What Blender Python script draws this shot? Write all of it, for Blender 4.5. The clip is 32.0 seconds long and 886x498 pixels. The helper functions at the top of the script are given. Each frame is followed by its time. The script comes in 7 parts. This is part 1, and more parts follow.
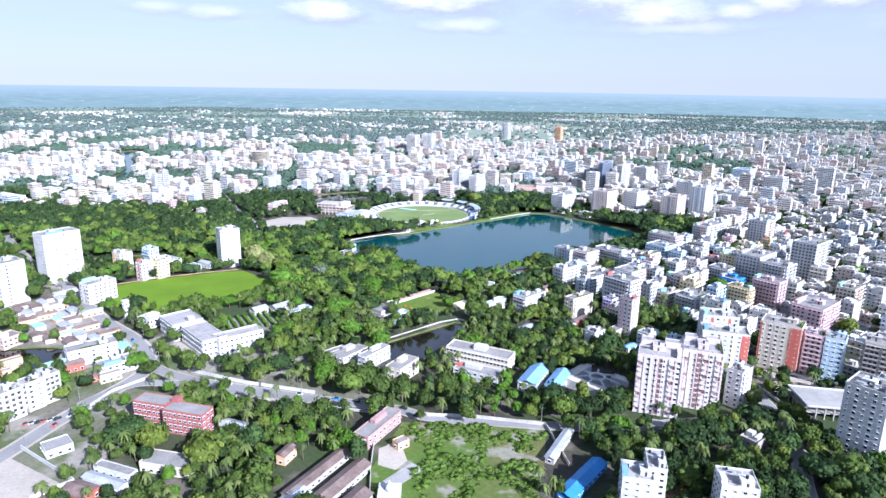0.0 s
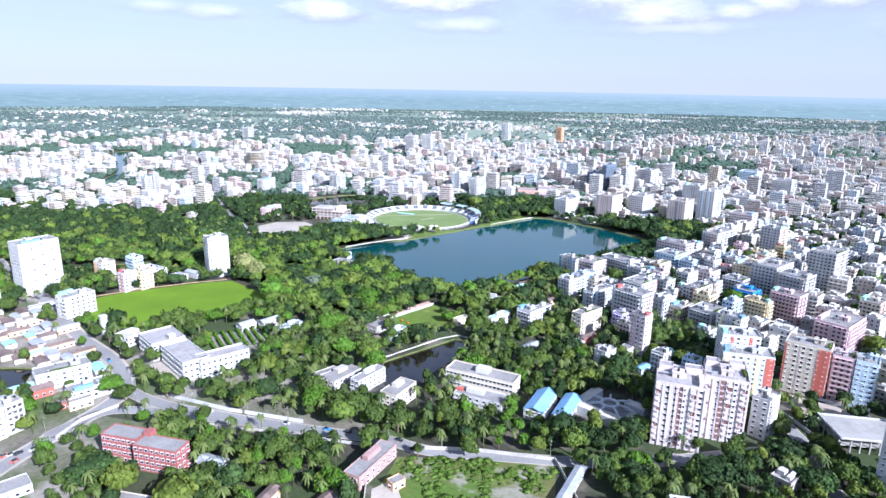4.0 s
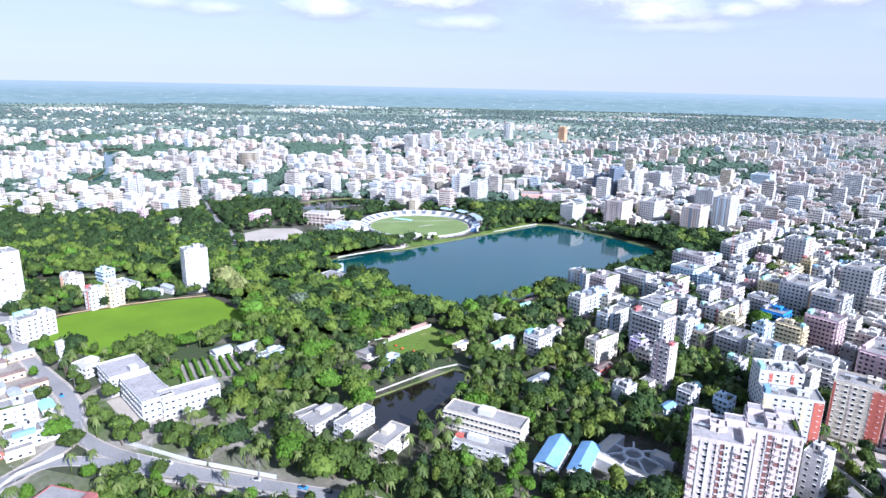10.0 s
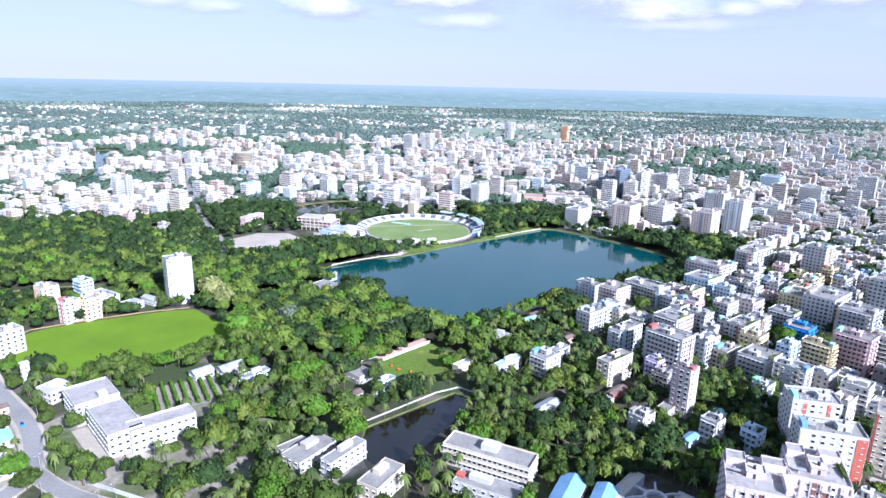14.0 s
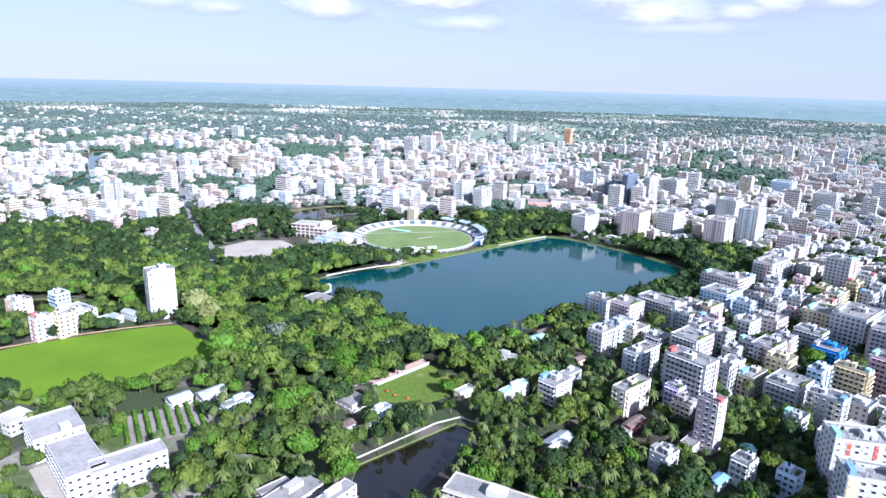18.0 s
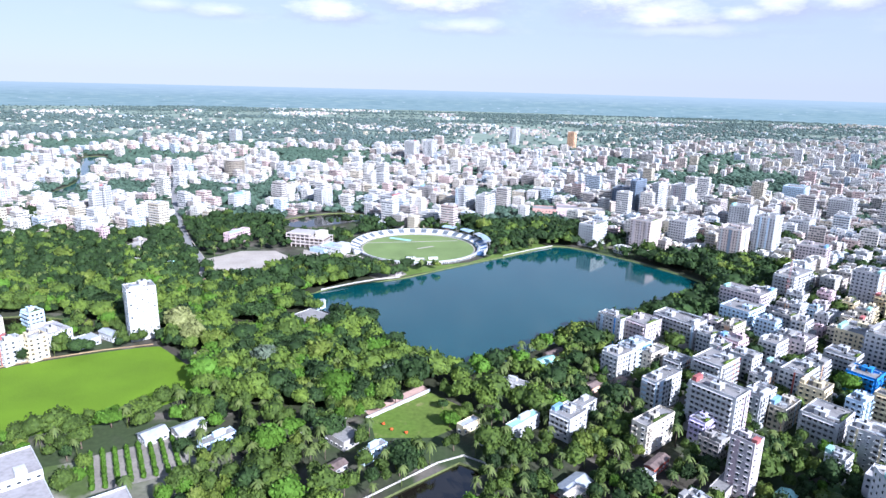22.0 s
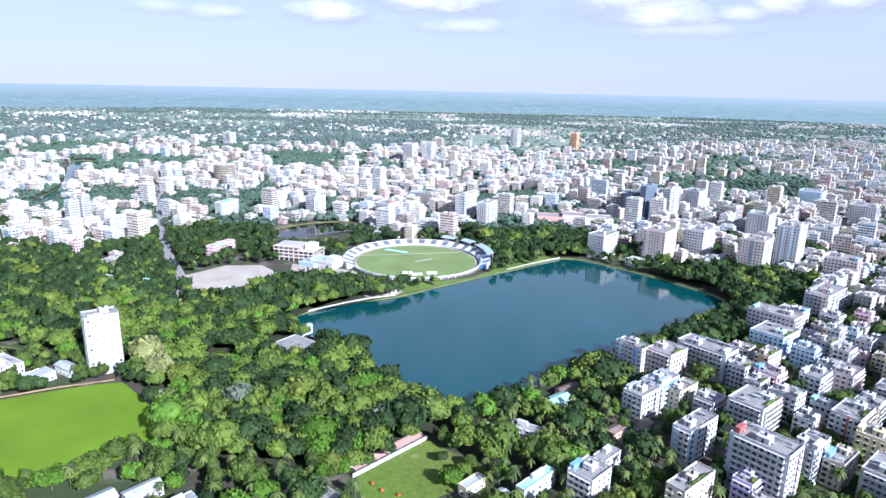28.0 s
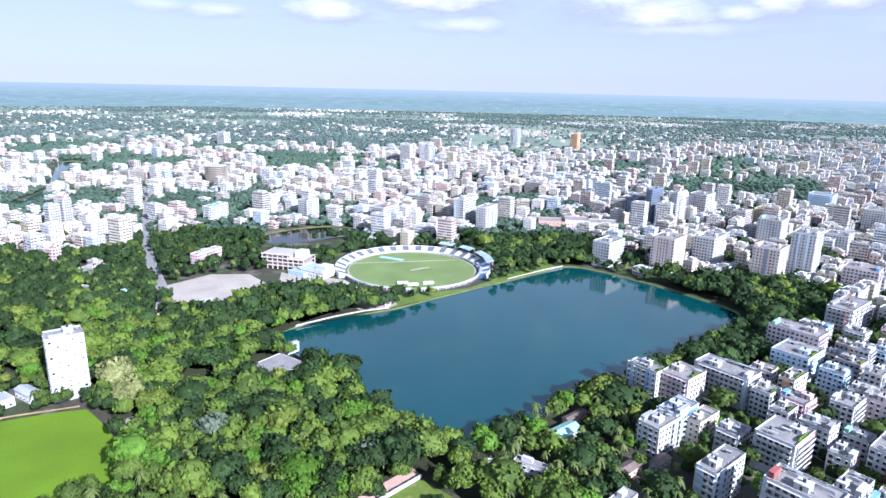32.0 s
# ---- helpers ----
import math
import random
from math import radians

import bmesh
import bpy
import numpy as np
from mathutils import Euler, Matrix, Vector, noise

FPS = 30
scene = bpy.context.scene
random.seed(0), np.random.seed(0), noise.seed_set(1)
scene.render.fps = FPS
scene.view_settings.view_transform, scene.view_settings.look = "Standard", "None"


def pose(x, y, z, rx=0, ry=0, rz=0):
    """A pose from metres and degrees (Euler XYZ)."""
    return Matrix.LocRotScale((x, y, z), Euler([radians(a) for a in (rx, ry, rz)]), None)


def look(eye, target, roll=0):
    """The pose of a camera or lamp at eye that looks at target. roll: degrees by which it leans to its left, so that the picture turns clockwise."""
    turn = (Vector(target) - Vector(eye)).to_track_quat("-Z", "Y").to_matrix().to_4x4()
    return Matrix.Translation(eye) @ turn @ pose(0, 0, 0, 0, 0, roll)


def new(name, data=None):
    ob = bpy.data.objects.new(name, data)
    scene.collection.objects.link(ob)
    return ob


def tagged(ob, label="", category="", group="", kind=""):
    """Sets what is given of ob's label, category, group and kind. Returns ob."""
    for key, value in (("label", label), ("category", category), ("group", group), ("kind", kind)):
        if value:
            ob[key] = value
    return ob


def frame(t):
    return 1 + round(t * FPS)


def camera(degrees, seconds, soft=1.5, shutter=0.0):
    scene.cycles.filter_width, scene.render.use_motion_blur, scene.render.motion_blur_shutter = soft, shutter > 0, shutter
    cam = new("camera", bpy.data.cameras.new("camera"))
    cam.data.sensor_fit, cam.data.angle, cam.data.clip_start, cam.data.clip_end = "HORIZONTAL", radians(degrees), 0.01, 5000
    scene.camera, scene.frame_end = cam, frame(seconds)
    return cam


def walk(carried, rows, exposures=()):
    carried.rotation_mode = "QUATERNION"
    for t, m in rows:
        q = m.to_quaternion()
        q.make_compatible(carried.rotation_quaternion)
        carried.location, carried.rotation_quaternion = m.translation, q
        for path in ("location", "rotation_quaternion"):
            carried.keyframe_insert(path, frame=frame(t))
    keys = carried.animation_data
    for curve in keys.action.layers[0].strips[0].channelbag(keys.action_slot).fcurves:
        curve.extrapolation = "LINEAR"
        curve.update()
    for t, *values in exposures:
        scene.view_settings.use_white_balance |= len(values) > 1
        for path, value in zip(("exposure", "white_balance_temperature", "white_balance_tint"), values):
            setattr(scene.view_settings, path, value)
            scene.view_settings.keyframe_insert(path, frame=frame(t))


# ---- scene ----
cam = camera(71.0, 32.0)
PATH = [
    (0, (0.451, 1.647, 178.238), (0.44, 3.581, 177.73), 0.9),
    (1, (-0.337, 9.339, 178.473), (-0.346, 11.272, 177.963), 0.9),
    (2, (-0.681, 17.172, 178.771), (-0.688, 19.106, 178.261), 1.0),
    (3, (-0.674, 25.04, 179.1), (-0.681, 26.974, 178.59), 1.0),
    (3.5, (-0.51, 29.107, 179.229), (-0.517, 31.041, 178.719), 1.0),
    (5.5, (0.51, 46.306, 180.013), (0.499, 48.239, 179.501), 0.9),
    (6, (0.673, 50.715, 180.084), (0.662, 52.648, 179.571), 1.0),
    (7, (0.553, 59.283, 180.188), (0.545, 61.216, 179.674), 1.0),
    (8, (0.59, 67.646, 180.245), (0.582, 69.579, 179.731), 1.1),
    (9, (0.77, 75.854, 180.294), (0.76, 77.787, 179.779), 1.1),
    (10, (0.44, 84.293, 180.333), (0.432, 86.225, 179.816), 1.2),
    (11, (0.387, 92.945, 180.31), (0.379, 94.876, 179.791), 1.2),
    (12, (0.4, 101.588, 180.153), (0.392, 103.52, 179.635), 1.2),
    (13, (0.588, 110.189, 180.007), (0.578, 112.121, 179.488), 1.3),
    (14, (0.371, 118.713, 180.076), (0.363, 120.644, 179.555), 1.3),
    (14.5, (0.21, 123.023, 180.015), (0.202, 124.954, 179.495), 1.4),
    (16.5, (0.085, 140.005, 179.568), (0.075, 141.937, 179.05), 1.5),
    (17, (0.072, 144.326, 179.497), (0.061, 146.258, 178.979), 1.5),
    (18, (0.02, 152.878, 179.264), (0.009, 154.81, 178.748), 1.5),
    (19, (-0.314, 161.533, 179.166), (-0.326, 163.465, 178.652), 1.5),
    (20, (-0.3, 170.154, 179.136), (-0.314, 172.088, 178.625), 1.4),
    (21, (-0.265, 178.749, 179.15), (-0.279, 180.683, 178.64), 1.4),
    (22, (-0.447, 187.341, 179.09), (-0.463, 189.275, 178.582), 1.4),
    (23, (-0.848, 195.645, 179.083), (-0.863, 197.58, 178.576), 1.3),
    (24, (-0.493, 204.005, 179.195), (-0.51, 205.94, 178.69), 1.3),
    (25, (-0.333, 212.387, 179.354), (-0.35, 214.323, 178.85), 1.3),
    (25.5, (-0.299, 216.694, 179.408), (-0.317, 218.629, 178.904), 1.3),
    (27.5, (-0.385, 233.927, 179.616), (-0.402, 235.861, 179.11), 1.3),
    (28, (-0.49, 238.295, 179.625), (-0.506, 240.229, 179.118), 1.2),
    (29, (-0.213, 246.959, 179.592), (-0.229, 248.893, 179.085), 1.2),
    (30, (0.191, 255.435, 179.567), (0.176, 257.369, 179.06), 1.3),
    (31, (0.369, 264.134, 179.54), (0.356, 266.068, 179.031), 1.3),
    (32, (0.387, 272.692, 179.481), (0.375, 274.626, 178.972), 1.3),
]
walk(cam, [(t, look(eye, target, roll)) for t, eye, target, roll in PATH], exposures=((0.0, 1.10, 5360, 18), (32.0, 1.06, 5360, 18)))

# ---- sky, sun, exposure ----
SUN_AZ = math.atan2(-0.77, 0.64)          # the sun stands to the right of the line of flight and a little behind
SUN_EL = radians(31)
world = bpy.data.worlds.new("world")
scene.world = world
world.use_nodes = True
wn, wl = world.node_tree.nodes, world.node_tree.links
wn.clear()


def wmath(op, a, b=None, clamp=False):
    n = wn.new("ShaderNodeMath")
    n.operation, n.use_clamp = op, clamp
    for i, v in enumerate((a, b)):
        if v is None:
            continue
        if isinstance(v, (int, float)):
            n.inputs[i].default_value = v
        else:
            wl.new(v, n.inputs[i])
    return n.outputs[0]


w_out = wn.new("ShaderNodeOutputWorld")
w_bg = wn.new("ShaderNodeBackground")
w_co = wn.new("ShaderNodeTexCoord")
w_sep = wn.new("ShaderNodeSeparateXYZ")
wl.new(w_co.outputs["Generated"], w_sep.inputs[0])
w_up = wmath("MAXIMUM", w_sep.outputs["Z"], 0.012)
w_com = wn.new("ShaderNodeCombineXYZ")
wl.new(w_sep.outputs["X"], w_com.inputs[0])
wl.new(w_sep.outputs["Y"], w_com.inputs[1])
wl.new(w_up, w_com.inputs[2])
w_sky = wn.new("ShaderNodeTexSky")
w_sky.sky_type = "NISHITA"
w_sky.sun_disc = False
w_sky.sun_elevation = SUN_EL
w_sky.sun_rotation = math.pi / 2 - SUN_AZ
w_sky.air_density, w_sky.dust_density, w_sky.ozone_density = 1.0, 0.35, 2.0
wl.new(w_com.outputs[0], w_sky.inputs[0])
# clouds: soft puffs low over the horizon, given by bearing and height
w_az = wmath("ARCTAN2", w_sep.outputs["X"], w_sep.outputs["Y"])
w_el = wmath("ARCSINE", w_sep.outputs["Z"])
w_ns = wn.new("ShaderNodeTexNoise")
w_ns.inputs["Scale"].default_value, w_ns.inputs["Detail"].default_value, w_ns.inputs["Roughness"].default_value = 9.0, 7.0, 0.62
w_nv = wn.new("ShaderNodeCombineXYZ")
wl.new(wmath("MULTIPLY", w_az, 1.6), w_nv.inputs[0])
wl.new(wmath("MULTIPLY", w_el, 4.2), w_nv.inputs[1])
wl.new(w_nv.outputs[0], w_ns.inputs["Vector"])
w_mask = wmath("MULTIPLY", wmath("SUBTRACT", w_ns.outputs["Fac"], 0.52), 1.6, clamp=True)
w_high = wmath("MULTIPLY", wmath("SUBTRACT", w_el, 0.055), 9.0, clamp=True)
w_mask = wmath("MULTIPLY", w_mask, w_high)
w_base = wmath("MULTIPLY", w_mask, 0.6)
for az, el, wide, tall, much in ((-0.185, 0.106, 0.050, 0.014, 1.1), (-0.16, 0.136, 0.07, 0.010, 0.8), (-0.02, 0.130, 0.075, 0.020, 1.1), (0.235, 0.135, 0.060, 0.026, 1.3), (0.30, 0.108, 0.070, 0.018, 1.0),
                                 (0.02, 0.090, 0.06, 0.010, 0.6), (0.41, 0.108, 0.030, 0.010, 0.8), (0.455, 0.124, 0.040, 0.018, 1.0), (0.53, 0.124, 0.050, 0.016, 0.85), (0.60, 0.084, 0.022, 0.013, 1.0), (-0.34, 0.098, 0.045, 0.009, 0.6),
                                 (-0.42, 0.101, 0.04, 0.008, 0.5), (0.33, 0.085, 0.10, 0.008, 0.4)):
    a = wmath("DIVIDE", wmath("SUBTRACT", w_az, az), wide)
    b = wmath("DIVIDE", wmath("SUBTRACT", w_el, el), tall)
    r = wmath("SQRT", wmath("ADD", wmath("MULTIPLY", a, a), wmath("MULTIPLY", b, b)))
    r = wmath("ADD", r, wmath("MULTIPLY", wmath("SUBTRACT", w_ns.outputs["Fac"], 0.5), 2.6))
    w_mask = wmath("MAXIMUM", w_mask, wmath("MULTIPLY", wmath("SUBTRACT", 1.15, r, clamp=True), much, clamp=True))
    a = wmath("DIVIDE", wmath("SUBTRACT", w_az, az + 0.012), wide * 1.5)
    b = wmath("DIVIDE", wmath("SUBTRACT", w_el, el - tall * 0.75), tall * 0.85)
    r = wmath("SQRT", wmath("ADD", wmath("MULTIPLY", a, a), wmath("MULTIPLY", b, b)))
    r = wmath("ADD", r, wmath("MULTIPLY", wmath("SUBTRACT", w_ns.outputs["Fac"], 0.5), 2.0))
    w_base = wmath("MAXIMUM", w_base, wmath("MULTIPLY", wmath("SUBTRACT", 1.2, r, clamp=True), min(much, 1.0) * 0.8, clamp=True))
w_veil = wn.new("ShaderNodeMix")          # thin high haze over the whole sky
w_veil.data_type = "RGBA"
w_thin = wmath("MULTIPLY", wmath("SUBTRACT", w_el, 0.16), 2.6, clamp=True)
wl.new(wmath("SUBTRACT", 0.82, wmath("MULTIPLY", w_thin, 0.56)), w_veil.inputs["Factor"])
wl.new(w_sky.outputs[0], w_veil.inputs["A"])
w_veil.inputs["B"].default_value = (4.05, 4.34, 4.95, 1)
w_mix = wn.new("ShaderNodeMix")
w_mix.data_type = "RGBA"
wl.new(wmath("MULTIPLY", w_mask, 0.95), w_mix.inputs["Factor"])
w_grey = wn.new("ShaderNodeMix")          # shaded undersides of the clouds
w_grey.data_type = "RGBA"
wl.new(w_base, w_grey.inputs["Factor"])
wl.new(w_veil.outputs["Result"], w_grey.inputs["A"])
w_grey.inputs["B"].default_value = (3.8, 3.85, 4.5, 1)
wl.new(w_grey.outputs["Result"], w_mix.inputs["A"])
w_mix.inputs["B"].default_value = (7.2, 7.1, 6.9, 1)
wl.new(w_mix.outputs["Result"], w_bg.inputs["Color"])
w_bg.inputs["Strength"].default_value = 0.081
wl.new(w_bg.outputs[0], w_out.inputs["Surface"])

sun = new("sun", bpy.data.lights.new("sun", "SUN"))
sun.data.energy, sun.data.angle, sun.data.color = 5.0, radians(0.53), (1.0, 0.96, 0.9)
sun.matrix_world = look((math.cos(SUN_AZ) * 500, math.sin(SUN_AZ) * 500, 500 * math.tan(SUN_EL)), (0, 0, 0))


# ---- materials ----
def mat(name, base, rough=0.8, vary=0.25, grain=1.5, big=0.06, streak=0.0, bump=0.0, tint=None, metal=0.0, island=0.0, objrand=0.0, spec=0.3):
    """A weathered surface: base colour broken by stains at two sizes, with optional rain streaks, relief and change from piece to piece."""
    m = bpy.data.materials.new(name)
    m.use_nodes = True
    n, l = m.node_tree.nodes, m.node_tree.links
    p = n["Principled BSDF"]
    p.inputs["Roughness"].default_value, p.inputs["Metallic"].default_value = rough, metal
    p.inputs["Specular IOR Level"].default_value = spec
    geo = n.new("ShaderNodeNewGeometry")

    def tex(scale, detail, stretch=None):
        t = n.new("ShaderNodeTexNoise")
        t.inputs["Scale"].default_value, t.inputs["Detail"].default_value = scale, detail
        if stretch:
            mp = n.new("ShaderNodeMapping")
            mp.inputs["Scale"].default_value = stretch
            l.new(geo.outputs["Position"], mp.inputs["Vector"])
            l.new(mp.outputs[0], t.inputs["Vector"])
        else:
            l.new(geo.outputs["Position"], t.inputs["Vector"])
        return t.outputs["Fac"]

    def calc(op, a, b, clamp=False):
        q = n.new("ShaderNodeMath")
        q.operation, q.use_clamp = op, clamp
        for i, v in enumerate((a, b)):
            if isinstance(v, (int, float)):
                q.inputs[i].default_value = v
            else:
                l.new(v, q.inputs[i])
        return q.outputs[0]

    fine, large = tex(grain, 5), tex(big, 4)
    f = calc("ADD", calc("MULTIPLY", calc("SUBTRACT", fine, 0.5), vary * 1.6), calc("MULTIPLY", calc("SUBTRACT", large, 0.5), vary * 2.0))
    if streak:
        s = calc("MULTIPLY", calc("SUBTRACT", tex(1.0, 4, (1.3, 1.3, 0.12)), 0.55), 2.5, True)
        f = calc("SUBTRACT", f, calc("MULTIPLY", s, streak))
    if island:
        f = calc("ADD", f, calc("MULTIPLY", calc("SUBTRACT", geo.outputs["Random Per Island"], 0.5), island))
    if objrand:
        oi = n.new("ShaderNodeObjectInfo")
        f = calc("ADD", f, calc("MULTIPLY", calc("SUBTRACT", oi.outputs["Random"], 0.5), objrand))
    dark = tuple(c * 0.3 for c in base)
    lite = tint or tuple(min(c * 1.7, 0.95) for c in base)
    mid = n.new("ShaderNodeValToRGB")
    mid.color_ramp.elements[0].color, mid.color_ramp.elements[0].position = (*dark, 1), 0.0
    mid.color_ramp.elements[1].color, mid.color_ramp.elements[1].position = (*lite, 1), 1.0
    e = mid.color_ramp.elements.new(0.5)
    e.color = (*base, 1)
    l.new(calc("ADD", f, 0.5, True), mid.inputs[0])
    l.new(mid.outputs[0], p.inputs["Base Color"])
    if bump:
        b = n.new("ShaderNodeBump")
        b.inputs["Strength"].default_value, b.inputs["Distance"].default_value = 0.6, bump
        l.new(fine, b.inputs["Height"])
        l.new(b.outputs[0], p.inputs["Normal"])
    return m


def palette_mat(name, colours, rough=0.85, vary=0.16, streak=0.3):
    """Like mat(), but every separate piece takes one of the given colours."""
    m = mat(name, (0.5, 0.5, 0.5), rough, vary, 0.8, 0.05, streak)
    n, l = m.node_tree.nodes, m.node_tree.links
    ramp = n["Color Ramp"]
    geo = n["Geometry"]
    pick = n.new("ShaderNodeValToRGB")
    pick.color_ramp.interpolation = "CONSTANT"
    for i, c in enumerate(colours):
        e = pick.color_ramp.elements[0] if i == 0 else pick.color_ramp.elements.new(i / len(colours))
        e.color = (*c, 1)
    l.new(geo.outputs["Random Per Island"], pick.inputs[0])
    mx = n.new("ShaderNodeMix")
    mx.data_type, mx.blend_type = "RGBA", "MULTIPLY"
    mx.inputs["Factor"].default_value = 1.0
    for i, v in enumerate((0.62, 1.0, 1.12)):
        ramp.color_ramp.elements[i].color = (v, v, v, 1)
    l.new(pick.outputs[0], mx.inputs["A"])
    l.new(ramp.outputs[0], mx.inputs["B"])
    l.new(mx.outputs["Result"], n["Principled BSDF"].inputs["Base Color"])
    return m


WALLS = {
    "w": mat("white_paint", (0.54, 0.54, 0.53), 0.75, 0.24, 0.7, 0.05, 0.36, tint=(0.68, 0.68, 0.67)),
    "c": mat("cream_paint", (0.58, 0.52, 0.42), 0.75, 0.2, 0.7, 0.05, 0.3, tint=(0.68, 0.62, 0.53)),
    "p": mat("dusty_pink_paint", (0.62, 0.47, 0.48), 0.75, 0.14, 0.7, 0.05, 0.25, tint=(0.75, 0.55, 0.56)),
    "P": mat("pale_pink_paint", (0.60, 0.525, 0.515), 0.75, 0.18, 0.7, 0.05, 0.28, tint=(0.69, 0.61, 0.61)),
    "b": mat("pale_blue_paint", (0.55, 0.67, 0.76), 0.7, 0.12, 0.7, 0.05, 0.2, tint=(0.7, 0.82, 0.9)),
    "B": mat("strong_blue_paint", (0.05, 0.27, 0.65), 0.6, 0.14, 0.7, 0.05, 0.2, tint=(0.1, 0.4, 0.8)),
    "y": mat("yellow_cream_paint", (0.70, 0.60, 0.38), 0.75, 0.14, 0.7, 0.05, 0.25, tint=(0.8, 0.72, 0.52)),
    "r": mat("brick_red_paint", (0.46, 0.125, 0.09), 0.75, 0.14, 0.7, 0.05, 0.2, tint=(0.58, 0.25, 0.2)),
    "o": mat("orange_paint", (0.66, 0.42, 0.26), 0.75, 0.14, 0.7, 0.05, 0.22, tint=(0.85, 0.6, 0.45)),
    "g": mat("bare_concrete", (0.42, 0.39, 0.36), 0.9, 0.25, 0.7, 0.05, 0.3),
    "n": mat("brown_brick_wall", (0.64, 0.54, 0.49), 0.85, 0.18, 0.7, 0.05, 0.2),
    "l": mat("lilac_paint", (0.62, 0.56, 0.76), 0.75, 0.12, 0.7, 0.05, 0.2),
    "k": mat("blue_grey_cladding", (0.20, 0.25, 0.32), 0.35, 0.12, 0.7, 0.05, 0.05, spec=0.6),
}
WALLS["R"] = WALLS["w"]
WALLS["S"] = mat("salmon_paint", (0.55, 0.33, 0.27), 0.8, 0.2, 0.7, 0.06, 0.25)
WALLS["t"] = mat("old_pink_brick", (0.42, 0.27, 0.25), 0.85, 0.3, 0.7, 0.08, 0.3)
M_ROOF = mat("weathered_flat_roof", (0.25, 0.24, 0.228), 0.92, 0.36, 0.9, 0.12, island=0.25, tint=(0.42, 0.405, 0.39))
M_ROOFPALE = mat("pale_limed_roof", (0.34, 0.32, 0.31), 0.9, 0.4, 0.5, 0.09, tint=(0.48, 0.45, 0.44))
M_ROOFRED = mat("faded_red_tin", (0.40, 0.13, 0.12), 0.6, 0.3, 0.6, 0.12)
M_CONC = mat("pale_concrete", (0.33, 0.32, 0.30), 0.9, 0.25, 0.5, 0.07)
# brick brown darkened for the shade inside open floors
M_DARKWALL = mat("shaded_brick_infill", (0.22, 0.17, 0.14), 0.9, 0.25, 0.5, 0.07)
M_TEAL = mat("pale_green_tin", (0.32, 0.56, 0.50), 0.5, 0.25, 0.5, 0.1)
M_TINB2 = mat("pale_blue_roofing", (0.36, 0.46, 0.56), 0.5, 0.2, 0.5, 0.1)
M_REDHALL = mat("red_distemper", (0.33, 0.115, 0.105), 0.85, 0.18, 0.6, 0.06, 0.2, tint=(0.42, 0.19, 0.17))
M_SEATW = mat("pale_terrace", (0.70, 0.70, 0.68), 0.85, 0.15, 0.5, 0.1)
M_SEATB = mat("blue_grey_terrace", (0.13, 0.15, 0.17), 0.85, 0.15, 0.5, 0.1)
M_SEATB2 = mat("blue_seats", (0.10, 0.19, 0.36), 0.7, 0.3, 0.9, 0.1)
M_PINKPAVE = mat("pink_paving", (0.56, 0.38, 0.32), 0.9, 0.25, 0.7, 0.1)
M_SCRUB2 = mat("dug_earth", (0.30, 0.21, 0.12), 0.95, 0.4, 0.5, 0.08, bump=0.2)
# field green, greyed and paled so the colour carries distance haze
M_HAZEGRASS = mat("hazed_field_grass", (0.20, 0.25, 0.19), 0.95, 0.45, 0.02, 0.006)
M_FLOWER = mat("orange_flowers", (0.62, 0.12, 0.03), 0.8, 0.3, 1.5, 0.3, island=0.3)
M_MAST = mat("mast_paint", (0.60, 0.30, 0.26), 0.6, 0.2)
M_YELLOW = mat("machine_yellow", (0.70, 0.42, 0.03), 0.5, 0.2)
M_GLASS = mat("window_glass", (0.035, 0.045, 0.055), 0.12, 0.3, 0.6, 0.1, spec=0.7, objrand=0.3)
M_FRAME = mat("window_frame_paint", (0.74, 0.73, 0.71), 0.5, 0.1)
# dark colour for flat faces, in place of the shade of real depth
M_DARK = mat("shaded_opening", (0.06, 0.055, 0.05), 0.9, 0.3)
# red-brown of the openings, with the recess's shade mixed into it
M_LOGGIA = mat("red_brown_recess_shade", (0.20, 0.10, 0.09), 0.85, 0.4, 0.6, 0.1)
M_TANK = mat("black_plastic_tank", (0.03, 0.03, 0.035), 0.45, 0.2)
M_TIN = mat("rusted_tin_sheet", (0.21, 0.155, 0.135), 0.6, 0.5, 0.6, 0.12, metal=0.2)
M_TINW = mat("pale_tin_sheet", (0.44, 0.46, 0.48), 0.5, 0.3, 0.6, 0.12, metal=0.2)
M_TINB = mat("blue_tin_sheet", (0.20, 0.36, 0.55), 0.5, 0.25, 0.5, 0.1, tint=(0.36, 0.50, 0.66))
M_BLUE2 = mat("strong_blue_tin", (0.05, 0.22, 0.50), 0.4, 0.2, 0.5, 0.1)
M_BRICK = mat("red_brick", (0.45, 0.17, 0.11), 0.9, 0.3, 1.2, 0.2)
M_ASPHALT = mat("grey_road", (0.25, 0.245, 0.24), 0.9, 0.25, 0.8, 0.05)
M_DUST = mat("trodden_dust", (0.26, 0.235, 0.20), 0.95, 0.4, 0.5, 0.06, bump=0.05)
M_SAND = mat("pale_sand", (0.40, 0.355, 0.30), 0.95, 0.25, 0.6, 0.05, bump=0.05)
M_WALLC = mat("boundary_wall_plaster", (0.45, 0.43, 0.39), 0.9, 0.3, 0.5, 0.07, 0.3)
M_GRASS = mat("cut_grass", (0.118, 0.205, 0.006), 0.95, 0.26, 1.3, 0.03, bump=0.05)
M_TURF = mat("cricket_turf", (0.165, 0.225, 0.075), 0.95, 0.2, 0.8, 0.035)
